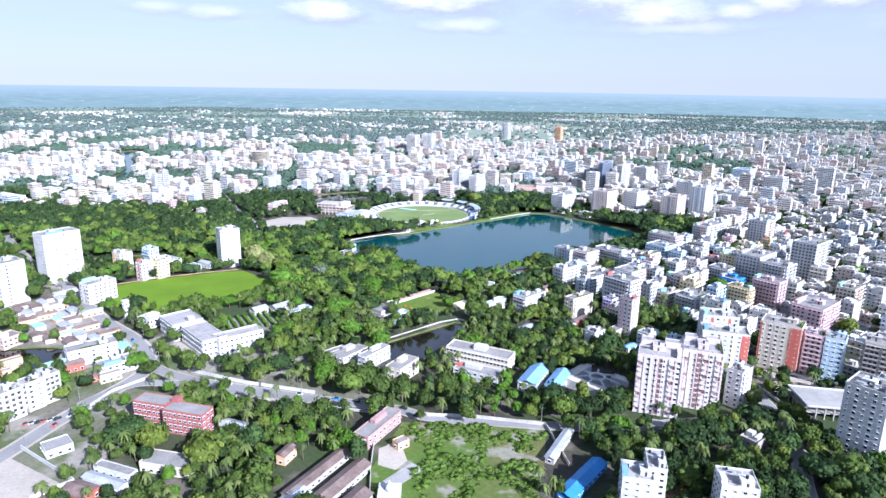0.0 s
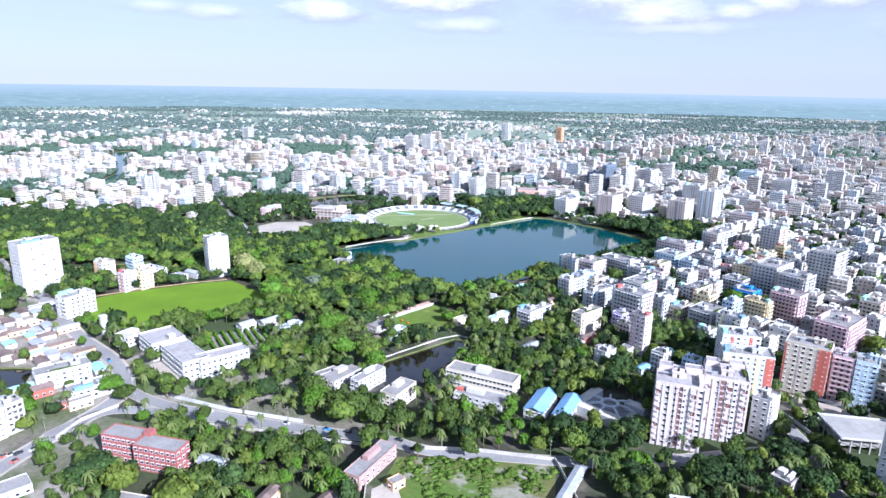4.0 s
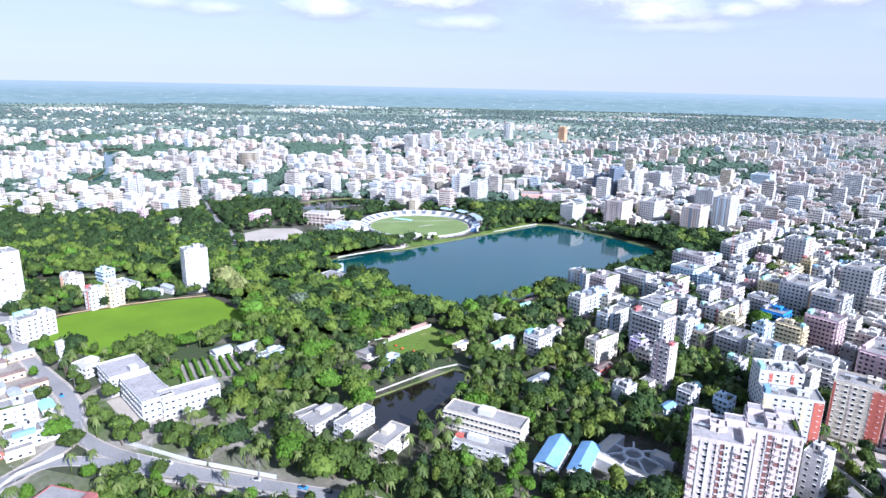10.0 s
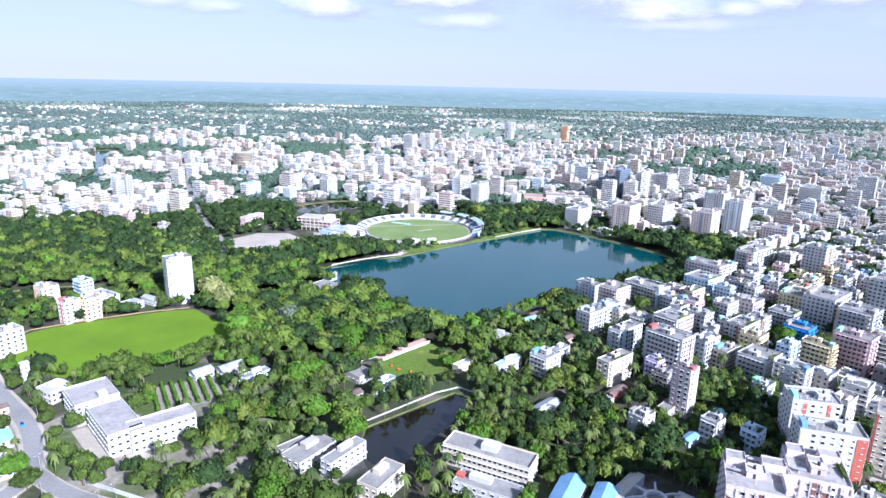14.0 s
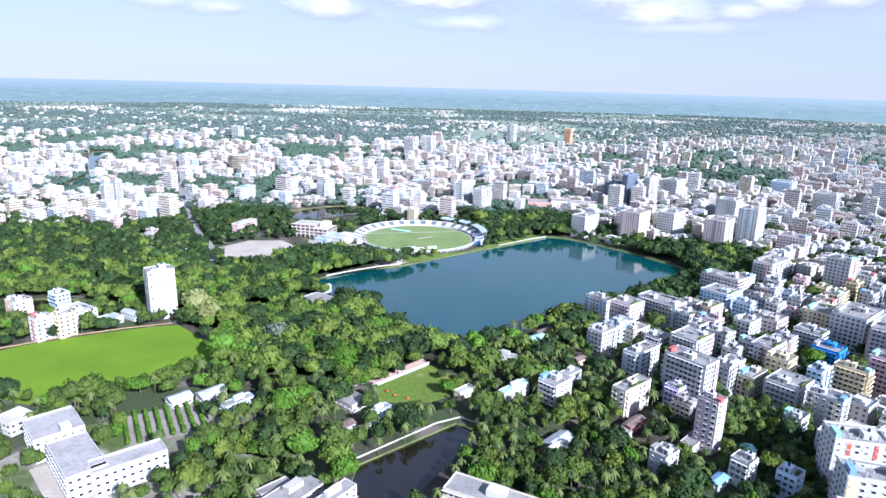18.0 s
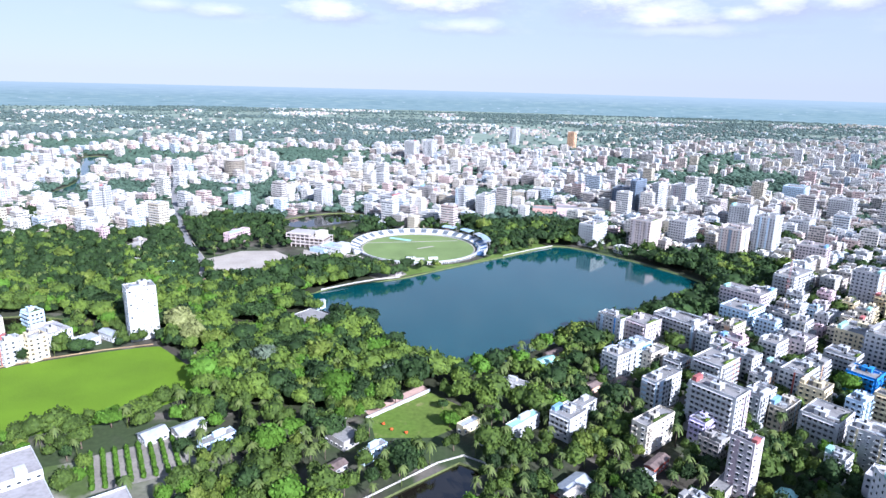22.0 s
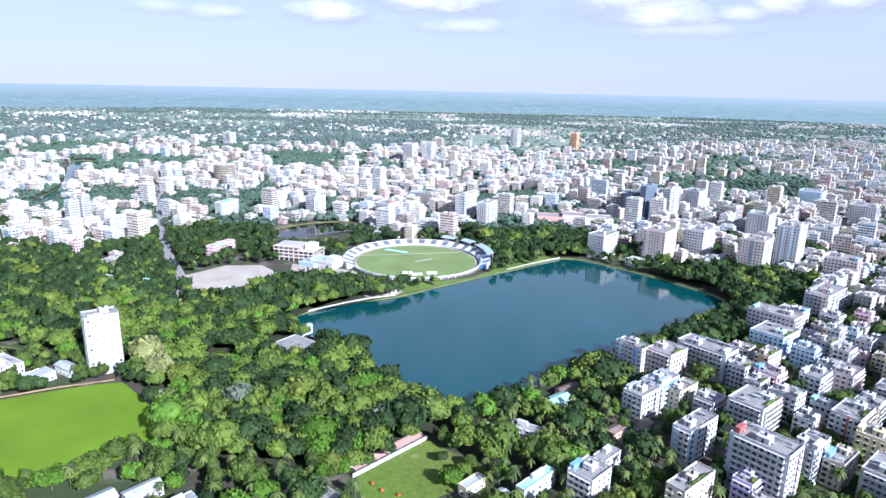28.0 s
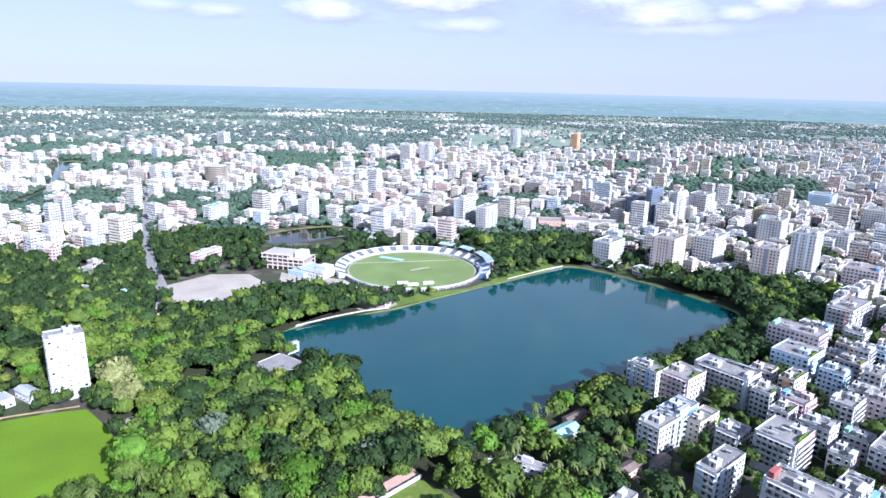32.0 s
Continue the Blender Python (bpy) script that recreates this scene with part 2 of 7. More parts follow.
# litter colour darkened to carry the shade under the crowns
M_FLOOR = mat("shade_darkened_litter", (0.038, 0.042, 0.020), 0.95, 0.4, 0.5, 0.06)
M_BANK = mat("grassy_bank", (0.11, 0.13, 0.045), 0.95, 0.4, 0.6, 0.07, bump=0.2)
M_SHORE = mat("bright_shore_grass", (0.12, 0.185, 0.03), 0.95, 0.4, 0.5, 0.05, bump=0.2, tint=(0.22, 0.25, 0.08))
M_TRUNK = mat("tree_bark", (0.16, 0.12, 0.09), 0.95, 0.3, 2.0, 0.3)
M_LEAF = mat("broad_leaves", (0.060, 0.096, 0.019), 0.7, 0.42, 0.9, 0.045, island=0.36, objrand=0.4, tint=(0.142, 0.207, 0.029), spec=0.15, bump=0.9)
M_LEAFY = mat("yellow_green_leaves", (0.105, 0.145, 0.022), 0.7, 0.42, 0.9, 0.06, island=0.34, tint=(0.22, 0.25, 0.06), spec=0.15, bump=0.9)
M_LEAFB = mat("bright_green_leaves", (0.070, 0.145, 0.014), 0.75, 0.42, 0.9, 0.06, island=0.26, tint=(0.14, 0.28, 0.04), spec=0.15, bump=0.9)
M_LEAFD = mat("dark_leaves", (0.028, 0.053, 0.016), 0.7, 0.42, 0.9, 0.045, island=0.36, objrand=0.3, tint=(0.074, 0.134, 0.032), spec=0.15, bump=0.9)
M_LEAFP = mat("pale_cream_green_leaves", (0.20, 0.22, 0.075), 0.75, 0.42, 0.9, 0.06, island=0.26, tint=(0.38, 0.38, 0.18), spec=0.15, bump=0.9)
M_LEAFG = mat("grey_green_leaves", (0.10, 0.13, 0.085), 0.75, 0.42, 0.9, 0.06, island=0.12, tint=(0.22, 0.26, 0.18), spec=0.15, bump=0.9)
M_PALM = mat("palm_fronds", (0.058, 0.092, 0.020), 0.7, 0.3, 0.8, 0.1, objrand=0.5, tint=(0.15, 0.18, 0.045), spec=0.3)
# leaf green cooled towards blue-grey: distance haze put into the colour
M_FAR = mat("haze_cooled_woods", (0.062, 0.104, 0.070), 0.95, 0.3, 0.05, 0.008, island=0.3, tint=(0.115, 0.17, 0.115))
# paler and bluer still, haze painted into the far plain's leaves
M_FARHAZE = mat("haze_tinted_woods", (0.082, 0.118, 0.105), 0.95, 0.25, 0.02, 0.004, island=0.3, tint=(0.12, 0.165, 0.15))
M_TOWN = palette_mat("town_walls", [(0.57, 0.56, 0.53), (0.56, 0.50, 0.42), (0.58, 0.56, 0.53), (0.50, 0.42, 0.36), (0.57, 0.54, 0.49), (0.37, 0.33, 0.30), (0.56, 0.56, 0.55),
                                    (0.50, 0.38, 0.34), (0.57, 0.55, 0.49), (0.44, 0.50, 0.55), (0.56, 0.49, 0.37), (0.45, 0.41, 0.37)], vary=0.22)
M_TOWNTRIM = mat("town_slabs", (0.55, 0.53, 0.49), 0.85, 0.2, 0.7, 0.05, 0.2)
M_TOWNROOF = palette_mat("town_roofs", [(0.34, 0.33, 0.31), (0.42, 0.41, 0.40), (0.28, 0.27, 0.25), (0.38, 0.36, 0.34), (0.22, 0.19, 0.17), (0.36, 0.35, 0.34), (0.20, 0.25, 0.29)], streak=0)


def ground_mat(name, soil, green, bare, split=(0.42, 0.56), bald=(0.54, 0.64), fine=0.035):
    """Ground that changes from soil to green growth and is worn bare in patches."""
    m = mat(name, soil, 0.95, 0.45, 0.4, 0.04, bump=0.08)
    n, l = m.node_tree.nodes, m.node_tree.links
    colour = n["Color Ramp"].outputs[0]
    for scale, (lo, hi), tone in ((0.014, split, green), (fine, bald, bare)):
        t, r, mx, sh = n.new("ShaderNodeTexNoise"), n.new("ShaderNodeValToRGB"), n.new("ShaderNodeMix"), n.new("ShaderNodeMix")
        t.inputs["Scale"].default_value, t.inputs["Detail"].default_value = scale, 8
        l.new(n["Geometry"].outputs["Position"], t.inputs["Vector"])
        r.color_ramp.elements[0].position, r.color_ramp.elements[1].position = lo, hi
        l.new(t.outputs["Fac"], r.inputs[0])
        mx.data_type, sh.data_type = "RGBA", "RGBA"
        l.new(n["Noise Texture"].outputs["Fac"], sh.inputs["Factor"])
        sh.inputs["A"].default_value, sh.inputs["B"].default_value = (*[c * 0.55 for c in tone], 1), (*[c * 1.5 for c in tone], 1)
        l.new(r.outputs[0], mx.inputs["Factor"])
        l.new(colour, mx.inputs["A"])
        l.new(sh.outputs["Result"], mx.inputs["B"])
        colour = mx.outputs["Result"]
    l.new(colour, n["Principled BSDF"].inputs["Base Color"])
    return m


def water_mat(name, base, rough=0.06, wave=0.05):
    m = mat(name, base, rough, 0.15, 0.02, 0.008, spec=0.85)
    n, l = m.node_tree.nodes, m.node_tree.links
    t = n.new("ShaderNodeTexNoise")
    t.inputs["Scale"].default_value, t.inputs["Detail"].default_value = 0.9, 4
    l.new(n["Geometry"].outputs["Position"], t.inputs["Vector"])
    b = n.new("ShaderNodeBump")
    b.inputs["Strength"].default_value, b.inputs["Distance"].default_value = 0.35, wave
    l.new(t.outputs["Fac"], b.inputs["Height"])
    l.new(b.outputs[0], n["Principled BSDF"].inputs["Normal"])
    return m


M_GROUND = ground_mat("town_ground", (0.060, 0.054, 0.040), (0.045, 0.066, 0.024), (0.14, 0.125, 0.10))
M_YARD = ground_mat("dusty_yards", (0.18, 0.165, 0.13), (0.075, 0.11, 0.03), (0.27, 0.25, 0.21), (0.41, 0.54), (0.51, 0.61))
M_SCRUB = ground_mat("rank_weeds", (0.13, 0.12, 0.045), (0.085, 0.14, 0.022), (0.25, 0.24, 0.18), (0.38, 0.54), (0.54, 0.62), 0.07)
M_WEED = mat("weed_leaves", (0.078, 0.135, 0.018), 0.8, 0.6, 0.5, 0.1, island=0.15, tint=(0.17, 0.24, 0.06), spec=0.15)
M_LAWN = ground_mat("worn_lawn", (0.125, 0.16, 0.03), (0.10, 0.16, 0.02), (0.24, 0.22, 0.09), (0.4, 0.6), (0.6, 0.75), 0.12)
M_LAKE = water_mat("lake_water", (0.005, 0.057, 0.062))
M_POND = water_mat("dark_pond_water", (0.013, 0.011, 0.008), 0.05)


# ---- mesh helpers ----
class Shape:
    """Collects boxes, prisms and sheets into one mesh, in numbered material slots."""

    def __init__(self):
        self.v, self.f, self.m = [], [], []

    def add(self, verts, faces, slot=0):
        k = len(self.v)
        self.v.extend(verts)
        self.f.extend(tuple(k + i for i in f) for f in faces)
        self.m.extend([slot] * len(faces))

    def box(self, x0, y0, z0, x1, y1, z1, slot=0):
        self.add([(x0, y0, z0), (x1, y0, z0), (x1, y1, z0), (x0, y1, z0), (x0, y0, z1), (x1, y0, z1), (x1, y1, z1), (x0, y1, z1)],
                 [(3, 2, 1, 0), (4, 5, 6, 7), (0, 1, 5, 4), (1, 2, 6, 5), (2, 3, 7, 6), (3, 0, 4, 7)], slot)

    def slab(self, pts, z0, z1, slot=0):
        n = len(pts)
        self.add([(x, y, z0) for x, y in pts] + [(x, y, z1) for x, y in pts],
                 [tuple(range(n, 2 * n)), tuple(range(n - 1, -1, -1))] + [(i, (i + 1) % n, n + (i + 1) % n, n + i) for i in range(n)], slot)

    def tube(self, pts, radii, sides=6, slot=0):
        vs, fs = [], []
        for (x, y, z), r in zip(pts, radii):
            vs += [(x + r * math.cos(a * 2 * math.pi / sides), y + r * math.sin(a * 2 * math.pi / sides), z) for a in range(sides)]
        for i in range(len(pts) - 1):
            fs += [(i * sides + a, i * sides + (a + 1) % sides, (i + 1) * sides + (a + 1) % sides, (i + 1) * sides + a) for a in range(sides)]
        k = (len(pts) - 1) * sides
        fs += [tuple(range(k, k + sides)), tuple(range(sides - 1, -1, -1))]
        self.add(vs, fs, slot)

    def block(self, w, d, h, rim=0.9, thick=0.22, wall=0, roof=1):
        """A house body with a parapet round its sunken flat roof, about the origin."""
        a, b, c, e = w / 2, d / 2, w / 2 - thick, d / 2 - thick
        q = [(-1, -1), (1, -1), (1, 1), (-1, 1)]
        vs = [(s * a, t * b, -0.5) for s, t in q] + [(s * a, t * b, h + rim) for s, t in q] + [(s * c, t * e, h + rim) for s, t in q] + [(s * c, t * e, h) for s, t in q]
        ring = [(i, (i + 1) % 4) for i in range(4)]
        self.add(vs, [(i, j, 4 + j, 4 + i) for i, j in ring] + [(4 + i, 4 + j, 8 + j, 8 + i) for i, j in ring] + [(8 + i, 8 + j, 12 + j, 12 + i) for i, j in ring], wall)
        k = len(self.v) - 16
        self.f.append((k + 12, k + 13, k + 14, k + 15))
        self.m.append(roof)

    def banded(self, w, d, h, rim, bands, thick=0.22):
        """Like block(), with a string course at each of the heights given, all in one piece."""
        prof = [(0, -0.5)]
        for z in bands:
            prof += [(0, z), (0.13, z), (0.13, z + 0.14), (0, z + 0.14)]
        prof += [(0, h + rim), (-thick, h + rim), (-thick, h)]
        q = ((-1, -1), (1, -1), (1, 1), (-1, 1))
        vs = [(i * (w / 2 + o), j * (d / 2 + o), z) for o, z in prof for i, j in q]
        self.add(vs, [(4 * r + i, 4 * r + (i + 1) % 4, 4 * r + 4 + (i + 1) % 4, 4 * r + 4 + i) for r in range(len(prof) - 1) for i in range(4)], 0)
        k = len(self.v) - 4
        self.f.append((k, k + 1, k + 2, k + 3))
        self.m.append(1)

    def mesh(self, name, mats, smooth=False):
        me = bpy.data.meshes.new(name)
        me.from_pydata(self.v, [], self.f)
        for m in mats:
            me.materials.append(m)
        me.polygons.foreach_set("material_index", self.m)
        if smooth:
            me.polygons.foreach_set("use_smooth", [True] * len(self.f))
        me.update()
        return me


def thing(name, label, category, m=None, group="", kind=""):
    ob = new(name)
    if m is not None:
        ob.matrix_world = m
    return tagged(ob, label, category, group, kind)


def part(name, shape, mats, parent, label="", smooth=False, at=None):
    me = shape if isinstance(shape, bpy.types.Mesh) else shape.mesh(name, mats, smooth)
    ob = new(name, me)
    ob.parent = parent
    if at is not None:
        ob.matrix_local = at
    if label:
        ob["label"] = label
    return ob


def solid(name, shape, mats, label, category, m=None, group="", kind="", smooth=False):
    ob = new(name, shape.mesh(name, mats, smooth))
    if m is not None:
        ob.matrix_world = m
    return tagged(ob, label, category, group, kind)


def smooth_loop(pts, steps=4, closed=True):
    """A rounded line through the given corners."""
    out, n = [], len(pts)
    for i in range(n if closed else n - 1):
        p = [pts[(i + k) % n] if closed else pts[min(max(i + k, 0), n - 1)] for k in (-1, 0, 1, 2)]
        for s in range(steps):
            t = s / steps
            out.append(tuple(0.5 * (2 * p[1][c] + (p[2][c] - p[0][c]) * t + (2 * p[0][c] - 5 * p[1][c] + 4 * p[2][c] - p[3][c]) * t * t
                                    + (3 * p[1][c] - p[0][c] - 3 * p[2][c] + p[3][c]) * t ** 3) for c in (0, 1)))
    if not closed:
        out.append(tuple(pts[-1]))
    return out


def inside(x, y, poly):
    hit, j = False, len(poly) - 1
    for i in range(len(poly)):
        (a, b), (c, d) = poly[i], poly[j]
        if (b > y) != (d > y) and x < (c - a) * (y - b) / (d - b) + a:
            hit = not hit
        j = i
    return hit


def gap_to(x, y, line):
    """Distance from a point to a line of corners."""
    best = 1e9
    for (a, b), (c, d) in zip(line, line[1:]):
        k = max(0, min(1, ((x - a) * (c - a) + (y - b) * (d - b)) / ((c - a) ** 2 + (d - b) ** 2 + 1e-9)))
        best = min(best, math.hypot(x - a - k * (c - a), y - b - k * (d - b)))
    return best


# ---- plan ----
LAKE = smooth_loop([(-113, 713), (-85, 736), (-46, 755), (-10, 786), (37, 825), (78, 858), (117, 893), (136, 896), (151, 888), (179, 863), (215, 822), (247, 772), (238, 742), (205, 706), (160, 668),
                    (118, 640), (92, 618), (62, 594), (40, 574), (18, 556), (-10, 562), (-32, 594), (-64, 628), (-102, 664), (-128, 690)])
POND = [(-40, 416), (8, 457), (20, 450), (4, 418), (-12, 392), (-26, 376), (-42, 392)]
POND_FAR = smooth_loop([(-221, 1003), (-190, 1040), (-150, 1058), (-112, 1042), (-120, 1010), (-160, 975), (-190, 958), (-210, 970)])
RIVER = smooth_loop([(-615, 1120), (-640, 1175), (-657, 1259), (-708, 1362), (-781, 1494), (-850, 1620), (-805, 1640), (-760, 1500), (-690, 1365), (-640, 1260), (-605, 1170), (-590, 1125)])
POND_LEFT = smooth_loop([(-318, 372), (-300, 392), (-262, 396), (-246, 380), (-262, 362), (-300, 358)])
POND_PARK = smooth_loop([(-372, 612), (-330, 632), (-290, 628), (-276, 612), (-310, 600), (-352, 596)])
FIELD = smooth_loop([(-300, 500), (-294, 531), (-266, 552), (-233, 570), (-204, 582), (-192, 578), (-152, 538), (-150, 515), (-181, 484), (-207, 472), (-227, 462), (-262, 474)], 3)
GARDEN = [(-41, 495), (-9, 528), (22, 501), (-6, 478), (-36, 476)]
SAND = [(-252, 800), (-225, 838), (-189, 842), (-152, 801), (-172, 756), (-210, 733)]
STADIUM = (-34, 872, 82)
WASTE = [(-22, 306), (56, 303), (50, 268), (36, 222), (10, 200), (-28, 205), (-34, 262)]
ROAD_WEST = smooth_loop([(-520, 706), (-408, 588), (-344, 532), (-268, 453), (-219, 410), (-193, 374), (-191, 351), (-206, 306), (-216, 262), (-240, 180), (-280, 60)], 4, False)
ROAD_MAIN = smooth_loop([(-193, 372), (-163, 354), (-120, 341), (-74, 330), (-30, 321), (-8, 312), (27, 308), (84, 304), (140, 312), (189, 322)], 4, False)
ROAD_EAST = smooth_loop([(196, 420), (191, 352), (190, 318), (182, 285), (164, 240), (140, 160), (120, 60)], 4, False)
ROAD_LANE = smooth_loop([(-192, 640), (-205, 683), (-232, 745), (-251, 794)], 4, False)
ROAD_PARK = smooth_loop([(-249, 790), (-262, 812), (-315, 903), (-381, 1033), (-428, 1138), (-520, 1330)], 4, False)
ROAD_FORK = smooth_loop([(-205, 318), (-199, 330), (-187, 344), (-168, 346), (-146, 342), (-118, 338), (-80, 331)], 4, False)
ROADS = ((ROAD_WEST, 4.2), (ROAD_MAIN, 3.8), (ROAD_EAST, 3.5), (ROAD_PARK, 4.0), (ROAD_LANE, 1.6), (ROAD_FORK, 3.4))
WATERS = (LAKE, POND, POND_FAR, RIVER, POND_LEFT, POND_PARK)
PARK = [(-150, 545), (-196, 590), (-300, 640), (-420, 640), (-600, 760), (-600, 830), (-420, 850), (-300, 850), (-262, 800), (-212, 728), (-150, 745), (-60, 770), (-40, 760), (-113, 713), (-128, 690), (-102, 664),
        (-32, 594), (-10, 562), (18, 556), (40, 574), (92, 618), (108, 600), (92, 560), (80, 510), (62, 470), (22, 505), (-9, 530), (-44, 496), (-148, 512)]
EAST_BANK = [(108, 618), (160, 668), (238, 742), (250, 772), (215, 826), (200, 850), (250, 850), (330, 850), (350, 800), (300, 740), (215, 660), (150, 630)]
NORTH_BANK = [(55, 872), (117, 900), (150, 905), (160, 960), (170, 1010), (60, 1030), (20, 985), (48, 930)]
WEST_SHORE = [(-172, 756), (-158, 778), (-128, 790), (-100, 788), (-72, 786), (-78, 762), (-110, 722), (-150, 745)]
YARDS = [(-440, 560), (-330, 520), (-262, 452), (-214, 405), (-196, 372), (-190, 340), (-150, 330), (-165, 262), (-150, 240), (-160, 205), (-240, 180), (-330, 300), (-420, 420)]
LANES = [(-195, 372), (-149, 331), (-20, 319), (-18, 346), (-60, 430), (-120, 470), (-196, 440), (-212, 406)]
MARKET = [(-350, 468), (-318, 505), (-300, 496), (-262, 452), (-214, 405), (-205, 385), (-226, 366), (-246, 352), (-262, 398), (-300, 412)]
GROVES = (PARK, EAST_BANK, NORTH_BANK, WEST_SHORE)
class Lots:
    """Where things already stand, kept by squares of 40 m."""

    def __init__(self):
        self.cells = {}

    def append(self, spot):
        self.cells.setdefault((int(spot[0] // 40), int(spot[1] // 40)), []).append(spot)

    def near(self, x, y):
        i, j = int(x // 40), int(y // 40)
        for a in (-1, 0, 1):
            for b in (-1, 0, 1):
                yield from self.cells.get((i + a, j + b), ())


CLEARINGS = ([(-216, 276), (-170, 250), (-176, 232), (-190, 215), (-240, 215), (-244, 262)], [(-205, 300), (-176, 276), (-170, 262), (-186, 258), (-208, 276)],
             [(-332, 486), (-282, 440), (-250, 408), (-266, 400), (-300, 425), (-340, 462)], [(-236, 300), (-214, 312), (-206, 300), (-222, 286)],
             [(-168, 612), (-150, 626), (-132, 618), (-136, 604), (-156, 600)], [(-176, 570), (-164, 584), (-150, 576), (-160, 562)],
             [(-168, 792), (-62, 796), (-104, 836), (-176, 862)], [(-212, 912), (-112, 925), (-106, 1000), (-150, 972), (-205, 962)])
TAKEN = Lots()                              # (x, y, radius) of what already stands


def bounds(poly, more):
    return min(p[0] for p in poly) - more, max(p[0] for p in poly) + more, min(p[1] for p in poly) - more, max(p[1] for p in poly) + more


BOUNDS = {id(p): bounds(p, 25) for p in (*WATERS, FIELD, GARDEN, SAND, WASTE, *GROVES, *CLEARINGS, *(r[0] for r in ROADS))}


def close(x, y, p):
    a, b, c, d = BOUNDS[id(p)]
    return a < x < b and c < y < d


def within(x, y, p):
    return close(x, y, p) and inside(x, y, p)


def free(x, y, r, roads=True):
    if any(math.hypot(x - a, y - b) < r + c for a, b, c in TAKEN.near(x, y)):
        return False
    if math.hypot(x - STADIUM[0], y - STADIUM[1]) < STADIUM[2] + r:
        return False
    if any(close(x, y, p) and (inside(x, y, p) or gap_to(x, y, p + p[:1]) < r * 0.8) for p in WATERS):
        return False
    if any(within(x, y, p) for p in (FIELD, GARDEN, SAND, WASTE)) or (roads and any(within(x, y, p) for p in CLEARINGS)):
        return False
    return not roads or all(not close(x, y, line) or gap_to(x, y, line) > half + r * 0.8 for line, half in ROADS)


# ---- ground, water, far country ----
def sheet(name, loops, z, material, label, category, kind="structure"):
    bm = bmesh.new()
    for loop in loops:
        vs = [bm.verts.new((x, y, z)) for x, y in loop]
        for a, b in zip(vs, vs[1:] + vs[:1]):
            bm.edges.new((a, b))
    bmesh.ops.triangle_fill(bm, edges=bm.edges[:], use_beauty=True, normal=(0, 0, 1))
    bmesh.ops.recalc_face_normals(bm, faces=bm.faces[:])
    for f in bm.faces:
        if f.normal.z < 0:
            f.normal_flip()
    me = bpy.data.meshes.new(name)
    bm.to_mesh(me)
    bm.free()
    me.materials.append(material)
    return tagged(new(name, me), label, category, "", kind)


FAR_R, FAR_C = 4760, (0, 136)
edge = [(FAR_C[0] + FAR_R * math.cos(a * math.pi / 48), FAR_C[1] + FAR_R * math.sin(a * math.pi / 48)) for a in range(96)]
sheet("ground", [edge, *WATERS], 0.0, M_GROUND, "mixed bare earth and rough grass of the town", "ground")
for poly, material, label in ((LAKE, M_LAKE, "broad calm blue-green lake with trees and flats round it"), (POND, M_POND, "long dark still pond behind a low bank"), (POND_FAR, M_POND, "small lake behind the stadium"),
                              (RIVER, M_LAKE, "pale blue river bending through the town"), (POND_LEFT, M_POND, "dark pond beside the old market"), (POND_PARK, M_POND, "dark pond among park trees")):
    c = (sum(p[0] for p in poly) / len(poly), sum(p[1] for p in poly) / len(poly))
    sheet("water", [[(c[0] + (x - c[0]) * 1.03, c[1] + (y - c[1]) * 1.03) for x, y in poly]], -1.1, material, label, "water")
    s = Shape()
    n = len(poly)
    vs = [(x, y, 0.0) for x, y in poly] + [(c[0] + (x - c[0]) * 0.985, c[1] + (y - c[1]) * 0.985, -2.2) for x, y in poly]
    s.add(vs, [(i, (i + 1) % n, n + (i + 1) % n, n + i) for i in range(n)])
    solid("bank", s, [M_BANK], "sloping earth and grass bank at the water", "bank", kind="structure")

s = Shape()
seg = 192
top = 179.5 - FAR_R * math.tan(radians(0.43))
s.add([(FAR_C[0] + (FAR_R - 8) * math.cos(a * 2 * math.pi / seg), FAR_C[1] + (FAR_R - 8) * math.sin(a * 2 * math.pi / seg), z) for z in (-1, top) for a in range(seg)],
      [((a + 1) % seg, a, seg + a, seg + (a + 1) % seg) for a in range(seg)])


